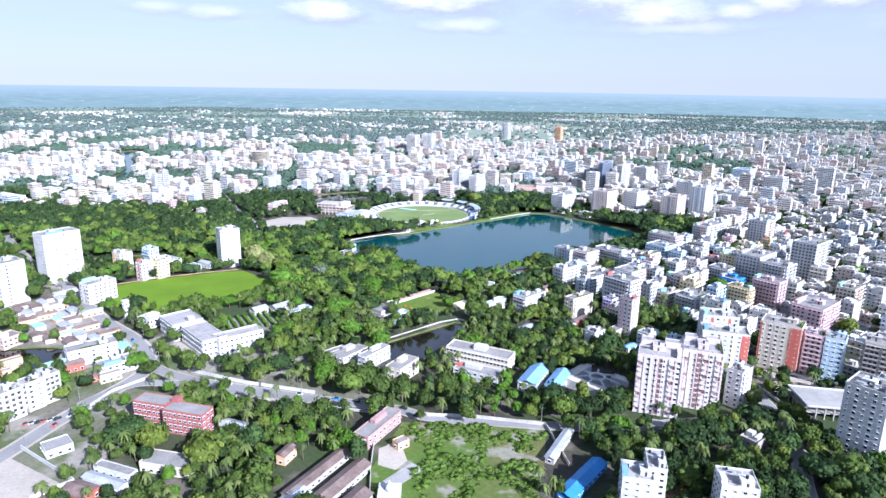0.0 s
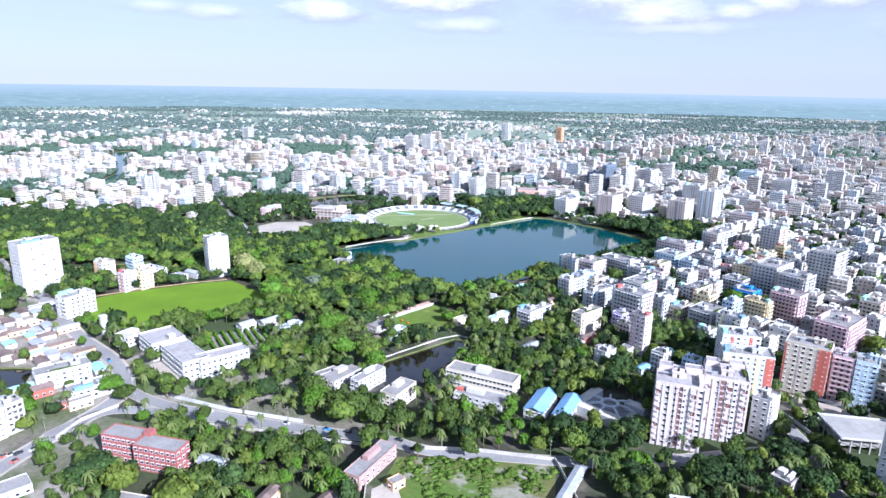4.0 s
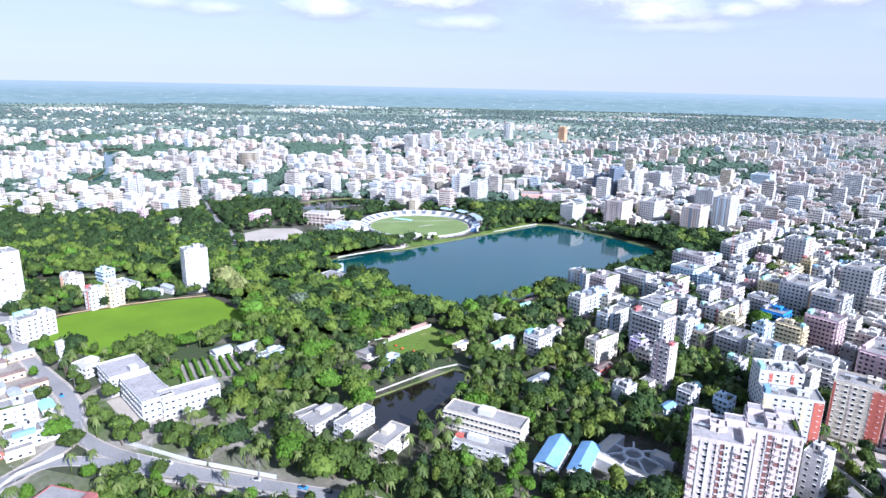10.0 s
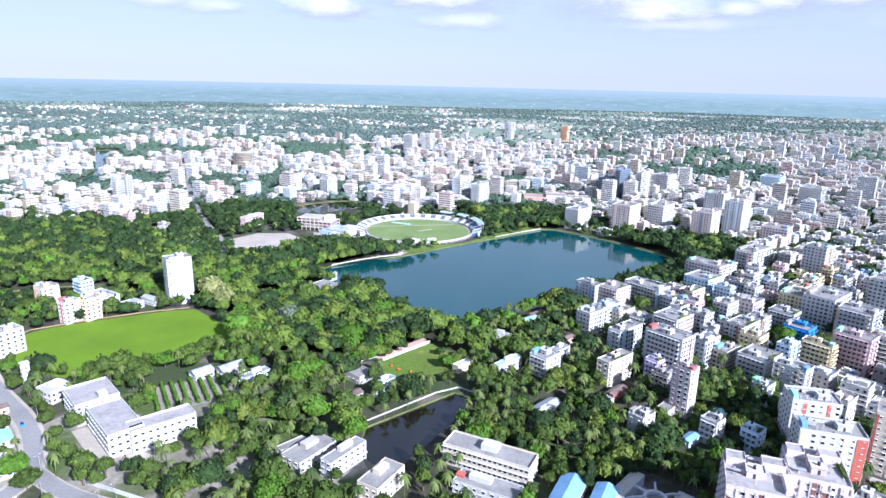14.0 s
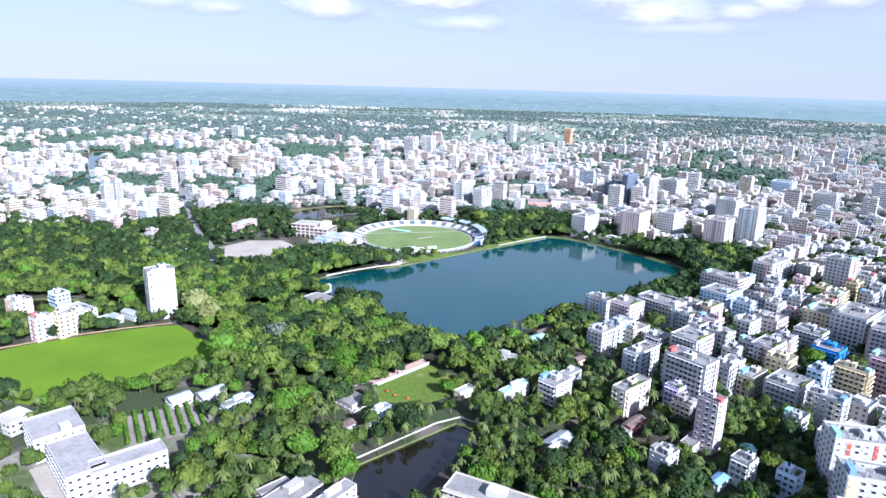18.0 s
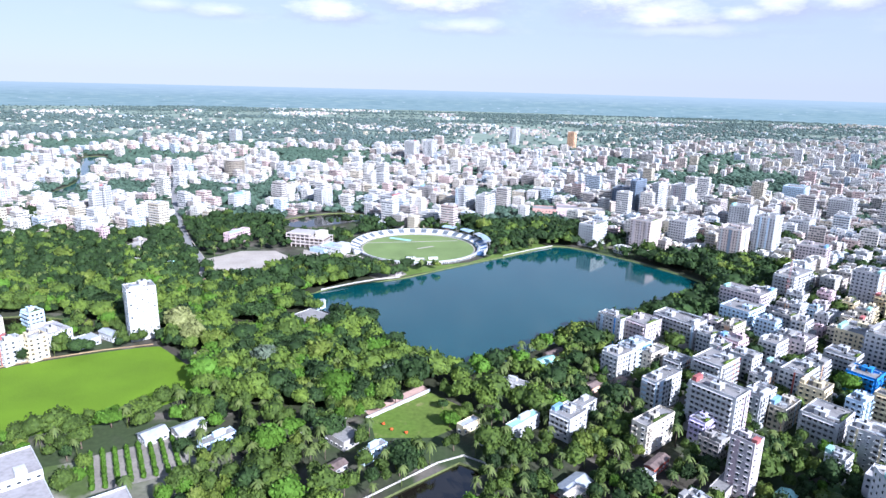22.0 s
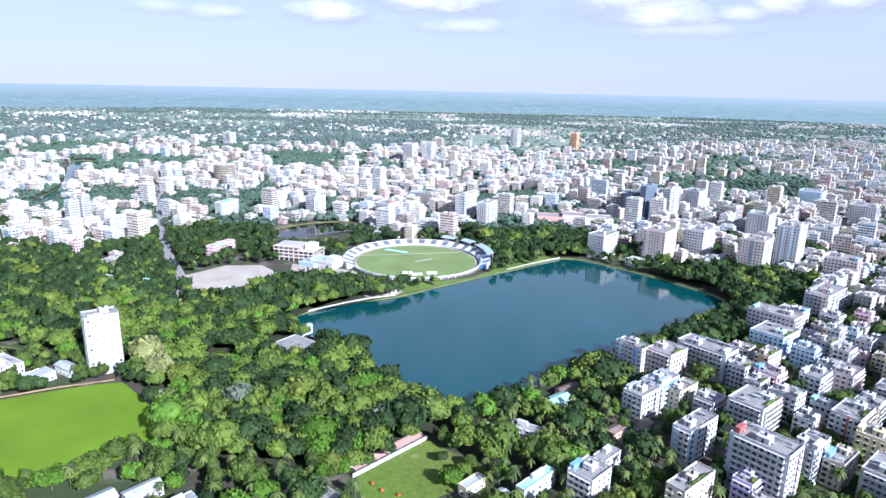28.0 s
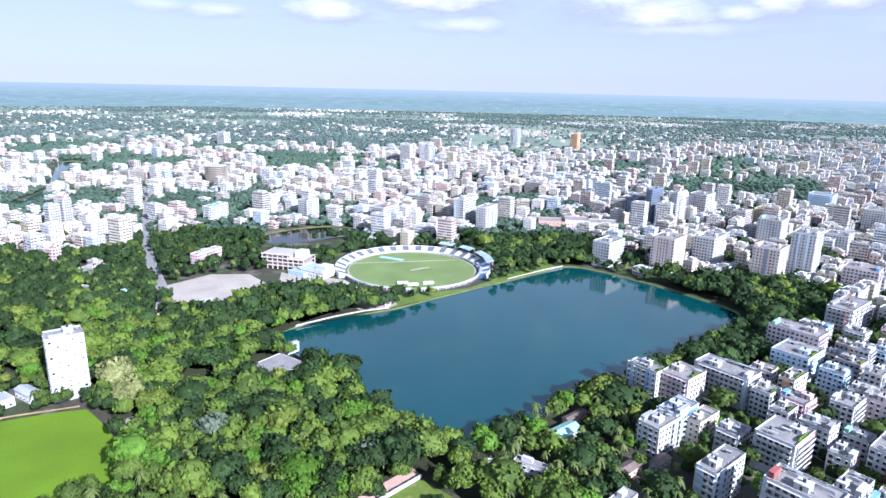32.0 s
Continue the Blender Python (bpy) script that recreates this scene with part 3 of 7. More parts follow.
# self-lit backdrop colour: haze gradient, field tones and pale specks painted in
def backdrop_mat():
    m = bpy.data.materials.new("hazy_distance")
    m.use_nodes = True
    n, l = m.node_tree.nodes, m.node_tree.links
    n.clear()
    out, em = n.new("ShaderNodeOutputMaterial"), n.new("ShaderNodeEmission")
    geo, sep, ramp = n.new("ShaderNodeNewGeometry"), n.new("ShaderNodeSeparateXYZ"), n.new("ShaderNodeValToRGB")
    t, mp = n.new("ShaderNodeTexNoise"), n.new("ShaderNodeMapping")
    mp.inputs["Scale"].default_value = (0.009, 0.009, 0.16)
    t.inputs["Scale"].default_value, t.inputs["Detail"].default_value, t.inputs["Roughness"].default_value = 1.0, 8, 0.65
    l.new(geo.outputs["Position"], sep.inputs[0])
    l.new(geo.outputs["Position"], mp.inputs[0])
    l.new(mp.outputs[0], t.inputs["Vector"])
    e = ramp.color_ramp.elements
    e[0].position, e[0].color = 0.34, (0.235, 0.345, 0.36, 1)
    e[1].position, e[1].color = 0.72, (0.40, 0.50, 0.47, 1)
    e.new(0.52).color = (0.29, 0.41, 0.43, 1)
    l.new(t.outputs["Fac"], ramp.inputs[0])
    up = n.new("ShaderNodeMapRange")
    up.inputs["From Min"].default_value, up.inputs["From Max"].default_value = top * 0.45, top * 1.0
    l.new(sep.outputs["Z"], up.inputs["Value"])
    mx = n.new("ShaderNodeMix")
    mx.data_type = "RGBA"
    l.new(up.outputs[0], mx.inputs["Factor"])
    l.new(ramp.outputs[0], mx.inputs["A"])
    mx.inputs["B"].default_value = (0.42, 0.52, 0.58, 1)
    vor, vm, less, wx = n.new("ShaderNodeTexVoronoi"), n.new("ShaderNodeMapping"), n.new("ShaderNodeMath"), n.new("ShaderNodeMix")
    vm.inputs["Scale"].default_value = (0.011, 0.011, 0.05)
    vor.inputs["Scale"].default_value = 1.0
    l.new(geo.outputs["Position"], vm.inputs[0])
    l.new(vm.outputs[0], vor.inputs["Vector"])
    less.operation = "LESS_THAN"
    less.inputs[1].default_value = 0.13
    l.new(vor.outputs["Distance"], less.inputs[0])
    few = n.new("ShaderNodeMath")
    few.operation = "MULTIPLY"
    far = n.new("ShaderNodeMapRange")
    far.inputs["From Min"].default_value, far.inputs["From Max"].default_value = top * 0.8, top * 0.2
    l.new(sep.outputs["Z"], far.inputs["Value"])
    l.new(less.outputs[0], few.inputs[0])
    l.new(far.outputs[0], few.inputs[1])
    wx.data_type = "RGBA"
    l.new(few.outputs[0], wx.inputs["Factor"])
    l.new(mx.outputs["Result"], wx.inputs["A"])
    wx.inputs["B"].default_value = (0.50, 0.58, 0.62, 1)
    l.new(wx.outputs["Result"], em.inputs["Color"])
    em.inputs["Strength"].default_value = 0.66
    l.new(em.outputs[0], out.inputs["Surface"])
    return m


sheet("far_fields", [[(FAR_C[0] + 4740 * math.cos(radians(a)), FAR_C[1] + 4740 * math.sin(radians(a))) for a in range(24, 157, 3)]], 0.02, M_HAZEGRASS, "open green farmland beyond the town, colour paled for haze", "fields")
solid("backdrop", s, [backdrop_mat()], "glowing backdrop wall painted as a hazy blue wooded plain", "backdrop", kind="structure")


def ribbon(line, half, z):
    s = Shape()
    n = len(line)
    vs = []
    for i, (x, y) in enumerate(line):
        a, b = line[max(i - 1, 0)], line[min(i + 1, n - 1)]
        k = math.hypot(b[0] - a[0], b[1] - a[1]) or 1
        nx, ny = -(b[1] - a[1]) / k, (b[0] - a[0]) / k
        vs += [(x + nx * half, y + ny * half, z), (x - nx * half, y - ny * half, z)]
    s.add(vs, [(2 * i + 1, 2 * i + 3, 2 * i + 2, 2 * i) for i in range(n - 1)])
    return s


for k, (line, half) in enumerate(ROADS):
    solid("pavement", ribbon(line, half + (1.8 if k == 0 else 0.8), 0.075 + 0.005 * k), [M_SAND], "dusty pale verge along a street", "pavement", kind="structure")
    solid("road", ribbon(line, half, 0.10 + 0.005 * k), [M_ASPHALT], "worn grey town street", "road", kind="structure")
sheet("playing_field", [FIELD], 0.06, M_GRASS, "bright green open grass field", "field")
sheet("garden_lawn", [GARDEN], 0.06, M_LAWN, "small walled garden lawn", "lawn")
sheet("grass_bank", [[(-44, 759), (-10, 787), (37, 826), (78, 859), (116, 894), (108, 908), (66, 878), (44, 842), (22, 816), (-10, 802), (-50, 792), (-62, 776)]], 0.05, M_SHORE, "bright grassy bank between stadium and lake", "bank")
sheet("park_paving", [[(-168, 612), (-150, 626), (-132, 618), (-136, 604), (-156, 600)]], 0.07, M_SAND, "pale paved clearing in the park", "paving")
sheet("park_paving", [[(-176, 570), (-164, 584), (-150, 576), (-160, 562)]], 0.07, M_DUST, "dusty trodden clearing beside the field", "paving")
sheet("stadium_forecourt", [[(-150, 796), (-70, 798), (-96, 832), (-160, 850)]], 0.055, M_SAND, "pale dusty forecourt of the stadium", "ground")
sheet("sand_ground", [SAND], 0.06, M_SAND, "bare pale sandy ground beside the stadium", "ground")
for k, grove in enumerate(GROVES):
    sheet("wood_floor", [grove], 0.03, M_FLOOR, "leaf-strewn ground under park trees, colour darkened for tree shade", "ground")
sheet("town_yards", [YARDS, POND_LEFT], 0.035, M_YARD, "dusty yards and verges between low houses", "ground")
sheet("town_yards", [LANES], 0.03, M_YARD, "dusty lanes and yards under scattered trees", "ground")
sheet("waste_ground", [WASTE], 0.05, M_SCRUB, "overgrown weedy plot with bare patches", "ground")


# ---- buildings ----
def window_mesh(w=1.55, h=1.4, glass=None):
    """A framed pane set back in its frame, with a sill and a sunshade over it, in one piece."""
    a, b, c, e = w / 2 + 0.1, h / 2 + 0.1, w / 2, h / 2
    s = Shape()
    q = ((-1, -1), (1, -1), (1, 1), (-1, 1))
    vs = [(i * a, 0.02, k * b) for i, k in q] + [(i * a, -0.1, k * b) for i, k in q] + [(i * c, -0.1, k * e) for i, k in q] + [(i * c, -0.03, k * e) for i, k in q]
    vs += [(-a, -0.5, b + 0.02), (a, -0.5, b + 0.02), (-a, -0.5, b + 0.12), (a, -0.5, b + 0.12), (-a, 0.02, b + 0.12), (a, 0.02, b + 0.12)]
    r = [(i, (i + 1) % 4) for i in range(4)]
    s.add(vs, [(i, j, 4 + j, 4 + i) for i, j in r] + [(4 + i, 4 + j, 8 + j, 8 + i) for i, j in r] + [(8 + i, 8 + j, 12 + j, 12 + i) for i, j in r]
          + [(6, 7, 16, 17), (16, 18, 19, 17), (18, 20, 21, 19), (7, 3, 20, 18, 16), (2, 6, 17, 19, 21)])
    s.f.append((12, 13, 14, 15))
    s.m.append(1)
    return s.mesh("window", [M_FRAME, glass or M_GLASS])


def balcony_mesh(wall):
    """A trough of slab and breast walls before a flat door face coloured dark as shade, in one piece."""
    s = Shape()
    q = ((-1, -1), (1, -1), (1, 1), (-1, 1))
    out, inn = [(i * 1.5, -0.6 + k * 0.62) for i, k in q], [(i * 1.38, -0.6 + k * 0.5 + 0.0) for i, k in q]
    vs = [(x, y, -1.42) for x, y in out] + [(x, y, -0.42) for x, y in out] + [(x, y, -0.42) for x, y in inn] + [(x, y, -1.28) for x, y in inn]
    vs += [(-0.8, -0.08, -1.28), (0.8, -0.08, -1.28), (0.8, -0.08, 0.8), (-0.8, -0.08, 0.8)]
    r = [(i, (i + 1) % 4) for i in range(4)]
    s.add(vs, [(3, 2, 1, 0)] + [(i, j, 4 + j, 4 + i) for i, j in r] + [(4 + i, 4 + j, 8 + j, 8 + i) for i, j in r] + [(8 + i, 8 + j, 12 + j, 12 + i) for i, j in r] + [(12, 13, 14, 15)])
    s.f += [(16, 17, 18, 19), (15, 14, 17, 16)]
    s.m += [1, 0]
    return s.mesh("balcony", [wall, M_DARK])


def gallery_mesh(wall, length):
    """A long open gallery: slab and breast wall before flat faces coloured dark as shaded openings, in one piece."""
    s = Shape()
    a = length / 2
    q = ((-1, -1), (1, -1), (1, 1), (-1, 1))
    out, inn = [(i * a, -0.65 + k * 0.67) for i, k in q], [(i * (a - 0.12), -0.65 + k * 0.55) for i, k in q]
    vs = [(x, y, -1.42) for x, y in out] + [(x, y, -0.35) for x, y in out] + [(x, y, -0.35) for x, y in inn] + [(x, y, -1.28) for x, y in inn]
    r = [(i, (i + 1) % 4) for i in range(4)]
    s.add(vs, [(3, 2, 1, 0)] + [(i, j, 4 + j, 4 + i) for i, j in r] + [(4 + i, 4 + j, 8 + j, 8 + i) for i, j in r] + [(8 + i, 8 + j, 12 + j, 12 + i) for i, j in r] + [(12, 13, 14, 15)])
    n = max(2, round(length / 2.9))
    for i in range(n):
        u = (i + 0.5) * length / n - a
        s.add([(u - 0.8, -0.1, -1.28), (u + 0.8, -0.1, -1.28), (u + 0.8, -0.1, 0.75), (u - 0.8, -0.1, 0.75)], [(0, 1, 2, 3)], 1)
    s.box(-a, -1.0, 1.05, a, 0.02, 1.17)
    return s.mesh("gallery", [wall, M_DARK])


WINDOW, WINDOW_S = window_mesh(), window_mesh(1.0, 0.95)
WINDOW_PALE = window_mesh(1.5, 1.3, mat("curtained_glass", (0.36, 0.34, 0.31), 0.2, 0.3, 0.6, 0.1, spec=0.6, objrand=0.4))
BALCONY = {k: balcony_mesh(m) for k, m in WALLS.items()}
TANK = Shape()
TANK.tube([(0, 0, 0), (0, 0, 1.2), (0, 0, 1.45), (0, 0, 1.6)], [0.62, 0.62, 0.5, 0.2], 10)
TANK = TANK.mesh("water_tank", [M_TANK], True)
PAINT = {"w": "white rendered", "c": "cream rendered", "p": "dusty pink rendered", "P": "pale pink high", "b": "pale blue and white", "B": "strong blue painted", "y": "cream yellow rendered", "r": "brick red painted",
         "o": "orange painted", "g": "bare concrete", "n": "brown brick faced", "l": "lilac painted", "k": "blue-grey glass-clad", "R": "white red-striped", "t": "old pink brick", "S": "salmon painted"}
rng = random.Random(7)


def flats(x, y, rot, w, d, floors, paint, level=1, kind="apartment_building", storey=3.1, label="", plain=False, roof=None, pale=False, ribbons=None):
    """A block of flats: rendered walls with a parapet, windows and balconies storey by storey, stair head and tanks on its roof."""
    TAKEN.append((x, y, 0.5 * math.hypot(w, d) * 0.86))
    h = floors * storey + 1.0
    wall = WALLS[paint]
    label = label or f"{PAINT[paint]} {kind.replace('_', ' ')} of {floors} storeys with flat roof"
    house = thing(kind, label, "house" if floors < 4 else "apartment building", pose(x, y, 0, 0, 0, rot), "blocks of the town")
    s = Shape()
    s.banded(w, d, h, 0.9, [i * storey + 0.75 for i in range(1, floors)])
    part("wall", s, [wall, roof or M_ROOF], house)
    sides = ((0, w, d / 2), (90, d, w / 2), (180, w, d / 2), (270, d, w / 2))
    style = rng.random()
    ribbon = () if plain or floors < 4 or style < 0.42 else ((0,) if style < 0.64 else ((1,) if style < 0.8 else (0, 1)))
    ribbon = ribbons if ribbons is not None else ribbon
    for face in ribbon:
        turn, length, off = sides[face]
        bays = 1 if length < 15 or level else 2
        me = gallery_mesh(wall, length / bays * 0.86)
        for i in range(1, floors):
            for q in range(bays):
                part("gallery", me, None, house, at=pose(0, 0, 0, 0, 0, turn) @ pose((q + 0.5) * length / bays - length / 2, -off, i * storey + 2.35))
    plan = []
    for turn, length, off in sides:
        n = max(2, round(length / (3.9 if level == 0 else 3.1)))
        kinds = [rng.random() for _ in range(n)]
        plan.append([(turn, (i + 0.5) * length / n - length / 2, off, "b" if kinds[i] < 0.3 and floors > 3 and not plain else ("s" if kinds[i] < 0.52 else "w")) for i in range(n)])
    if level == 0:
        for face, cols in enumerate(plan):
            if face > 1:
                continue
            for turn, u, off, k in cols:
                for i in range(1 if face in ribbon else floors):
                    z = i * storey + 2.35
                    at = pose(0, 0, 0, 0, 0, turn) @ pose(u, -off, z)
                    if k == "b" and i:
                        part("balcony", BALCONY[paint], None, house, at=at)
                    else:
                        part("window", WINDOW_PALE if pale and (i + round(u)) % 3 else (WINDOW if k != "s" else WINDOW_S), None, house, at=at)
    rows = Shape()
    for face, cols in enumerate(plan):
        if face in ribbon or (level == 0 and face < 2):
            continue
        for turn, u, off, k in cols:
            c, q = round(math.cos(radians(turn))), round(math.sin(radians(turn)))

            def put(x0, y0, z0, x1, y1, z1, slot):
                a, b = (x0 * c - y0 * q, x0 * q + y0 * c), (x1 * c - y1 * q, x1 * q + y1 * c)
                rows.box(min(a[0], b[0]), min(a[1], b[1]), z0, max(a[0], b[0]), max(a[1], b[1]), z1, slot)

            hw = {"w": 0.78, "s": 0.5, "b": 0.95}[k]
            put(u - hw, -off - 0.05, -0.8 if k != "b" else -1.2, u + hw, -off + 0.05, 0.85, 1)
            put(u - hw - 0.2, -off - (0.45 if k != "b" else 0.1), 0.86, u + hw + 0.2, -off + 0.05, 0.96, 0)
            if k == "b":
                put(u - 1.4, -off - 1.1, -1.4, u + 1.4, -off + 0.05, -1.25, 0)
                put(u - 1.4, -off - 1.1, -1.25, u + 1.4, -off - 1.0, -0.4, 0)
    if rows.v:
        me = rows.mesh("storey_glazing", [wall, M_GLASS])
        for i in range(floors):
            part("storey_glazing", me, None, house, at=pose(0, 0, i * storey + 2.35))["kind"] = "stuff"
    a, b = rng.uniform(-0.25, 0.25) * w, rng.uniform(-0.25, 0.25) * d
    s = Shape()
    sw, sd = min(w * 0.34, 5.5), min(d * 0.34, 5.0)
    s.box(a - sw / 2, b - sd / 2, h, a + sw / 2, b + sd / 2, h + 2.7, 0)
    s.box(a - sw / 2 - 0.3, b - sd / 2 - 0.3, h + 2.7, a + sw / 2 + 0.3, b + sd / 2 + 0.3, h + 2.85, 0)
    head = part("stair_head", s, [wall, M_DARK], house)
    s = Shape()
    s.box(a - 0.5, b - sd / 2 - 0.06, h, a + 0.5, b - sd / 2 - 0.003, h + 2.0)
    part("door", s, [M_DARK], head)
    part("water_tank", TANK, None, house, at=pose(a, b, h + 2.85))
    if paint in "wcgP" and floors > 3 and not plain and rng.random() < 0.6:
        face = int(rng.random() * 2)
        n = len(plan[face])
        hue = rng.choice("pbyonPrc")
        for q in sorted({rng.randrange(0, n + 1), rng.randrange(0, n + 1)}):
            turn, length, off = sides[face]
            s = Shape()
            u = min(max(q * length / n - length / 2, 0.45 - length / 2), length / 2 - 0.45)
            s.box(u - 0.5, -0.2, 0, u + 0.5, 0.0, h + 0.5)
            part("painted_bay", s, [WALLS[hue]], house, at=pose(0, 0, 0, 0, 0, turn) @ pose(0, -off - 0.02, 0))
    if floors > 4:
        part("water_tank", TANK, None, house, at=pose(-a * 1.2, -b * 1.2 + 1, h))
    extra = rng.random()
    if extra < 0.24:
        part("roof_garden", PLANTS[int(extra * 6) % 3], None, house, "green potted plants along the roof edge", at=pose(w / 2 - 1.6, 0, h) @ Matrix.Diagonal((1.2, d * 0.36, 1.3, 1)))["kind"] = "stuff"
    if extra > 0.3:
        s = Shape()
        q = -1 if a > 0 else 1
        s.box(q * w * 0.42 - 1.2, -d * 0.4, h, q * w * 0.42 + 1.2, d * 0.05, h + 1.9 + extra)
        part("roof_shed", s, [(M_TINW, M_TEAL, wall, wall, M_ROOFRED, M_CONC, M_TINB)[int(extra * 97) % 7]], house)
    if extra > 0.55:
        s = Shape()
        s.box(-w * 0.3, d * 0.18, h, w * 0.38, d * 0.2, h + 1.5)
        part("roof_wall", s, [wall], house)
    s = Shape()
    for k in range(5 + floors):
        px, py, q = rng.uniform(-0.44, 0.44) * w, rng.uniform(-0.44, 0.44) * d, rng.random()
        if q < 0.4:
            s.box(px - 0.14, py - 0.14, h, px + 0.14, py + 0.14, h + 1.0 + q * 2.5, 0)
        elif q < 0.75:
            s.box(px - 0.3 - q, py - 0.35, h, px + 0.3 + q, py + 0.35, h + 0.3 + q * 0.6, 1)
        elif abs(px) < w * 0.36:
            s.box(px - 0.08, py - 0.08, h, px + 0.08, py + 0.08, h + 1.5, 1)
            s.box(px - w * 0.12, py - 0.9, h + 1.5, px + w * 0.12, py + 0.9, h + 1.62, 2)
    part("roof_clutter", s, [wall, M_CONC, M_TINW], house)["kind"] = "stuff"
    return house


# ---- trees ----
def icosphere():
    bm = bmesh.new()
    bmesh.ops.create_icosphere(bm, subdivisions=2, radius=1)
    v = np.array([q.co[:] for q in bm.verts])
    f = np.array([[q.index for q in t.verts] for t in bm.faces])
    bm.free()
    return v, f


def ico_low():
    bm = bmesh.new()
    bmesh.ops.create_icosphere(bm, subdivisions=1, radius=1)
    v = np.array([q.co[:] for q in bm.verts])
    f = np.array([[q.index for q in t.verts] for t in bm.faces])
    bm.free()
    return v, f


ICO, ICO_F = icosphere()
ICL, ICL_F = ico_low()


def crown(seed, lumps=15, tufts=420, leaf=(0.035, 0.10), flat=0.75):
    """A crown of unit radius about its foot at 0: a lumpy dome of foliage set with boughs and leaf tufts, as vertices and triangles."""
    r = np.random.RandomState(seed)
    vs, fs, k = [], [], 0
    dome, df = (ICO, ICO_F) if lumps > 2 else (ICL, ICL_F)
    waves = [(r.normal(size=3) * 2.2, r.uniform(0, 6.28)) for _ in range(4)]

    def skin(p):
        """How far the dome bulges towards the direction p."""
        return 1 + sum(0.10 * np.sin(p @ w + q) for w, q in waves)

    v = dome * skin(dome)[:, None] * (1 + r.uniform(-0.12, 0.10, (len(dome), 1))) * np.array([0.80, 0.80, 0.52 * flat / 0.75])
    v[:, 2] = np.where(v[:, 2] < 0, v[:, 2] * 0.45, v[:, 2]) + 0.48
    vs.append(v)
    fs.append(df)
    k += len(v)

    def spot(n, low):
        p = r.normal(size=(n, 3))
        p[:, 2] = np.abs(p[:, 2]) * 0.9 - low
        p /= np.linalg.norm(p, axis=1)[:, None]
        at = p * skin(p)[:, None] * np.array([0.80, 0.80, 0.52 * flat / 0.75])
        at[:, 2] = np.where(at[:, 2] < 0, at[:, 2] * 0.45, at[:, 2]) + 0.48
        return p, at

    if lumps > 2:
        p, at = spot(lumps, 0.25)
        for i in range(lumps):
            size = r.uniform(0.15, 0.30)
            b = ICL * size * np.array([1, 1, 0.72]) * (1 + r.uniform(-0.3, 0.3, (len(ICL), 1))) + at[i] * 0.97
            vs.append(b)
            fs.append(ICL_F + k)
            k += len(b)
    if tufts:
        p, at = spot(tufts, 0.3)
        d = p + r.normal(size=p.shape) * 0.35
        d /= np.linalg.norm(d, axis=1)[:, None]
        at = at * r.uniform(0.98, 1.16, (tufts, 1))
        e1 = np.cross(d, r.normal(size=(tufts, 3)))
        e1 /= np.linalg.norm(e1, axis=1)[:, None]
        e2 = np.cross(d, e1) + d * r.uniform(-0.6, 0.6, (tufts, 1))
        z = r.uniform(*leaf, (tufts, 1))
        vs.append(np.stack([at - e1 * z, at + d * z * 0.5 - e2 * z, at + e1 * z, at + e2 * z * 1.2 - d * z * 0.3], 1).reshape(-1, 3))
        q = np.arange(tufts)[:, None] * 4 + k
        fs.append(np.concatenate([q + np.array([0, 1, 2]), q + np.array([0, 2, 3])]))
    return np.concatenate(vs), np.concatenate(fs)


def tri_mesh(name, v, f, material):
    me = bpy.data.meshes.new(name)
    me.vertices.add(len(v))
    me.vertices.foreach_set("co", np.asarray(v, dtype=np.float32).ravel())
    me.loops.add(len(f) * 3)
    me.loops.foreach_set("vertex_index", np.asarray(f, dtype=np.int32).ravel())
    me.polygons.add(len(f))
    me.polygons.foreach_set("loop_start", np.arange(0, len(f) * 3, 3, dtype=np.int32))
    me.materials.append(material)
    me.update(calc_edges=True)
    return me


CROWNS_S = [crown(80 + s, 3, 50, (0.08, 0.2)) for s in range(3)]
CROWNS_W = [crown(90 + s, 2, 24, (0.12, 0.3)) for s in range(3)]
PLANTS = [tri_mesh("roof_garden", v, f, M_LEAF) for v, f in CROWNS_S]


class Mass:
    """Many like shapes, moved and turned, gathered into one mesh."""

    def __init__(self):
        self.v, self.f, self.k = [], [], 0

    def add(self, v, f, x, y, z, sx, sy, sz, turn):
        c, s = math.cos(turn), math.sin(turn)
        w = np.empty((len(v), 3), dtype=np.float32)
        w[:, 0] = (v[:, 0] * sx) * c - (v[:, 1] * sy) * s + x
        w[:, 1] = (v[:, 0] * sx) * s + (v[:, 1] * sy) * c + y
        w[:, 2] = v[:, 2] * sz + z
        self.v.append(w)
        self.f.append(f + self.k)
        self.k += len(v)

    def done(self, name, material, label, category):
        return tagged(new(name, tri_mesh(name, np.concatenate(self.v), np.concatenate(self.f), material)), label, category, "", "stuff")




def stripe(house, w, d, h, bands):
    """Upright painted bays standing proud of the front (0) or the side (1) of a block."""
    for face, u, wide, paint in bands:
        s = Shape()
        s.box(u - wide / 2, -0.16, 0, u + wide / 2, 0.0, h)
        part("painted_bay", s, [WALLS[paint]], house, at=pose(0, 0, 0, 0, 0, 90 * face) @ pose(0, -(d if face == 0 else w) / 2 - 0.02, 0))
    return house


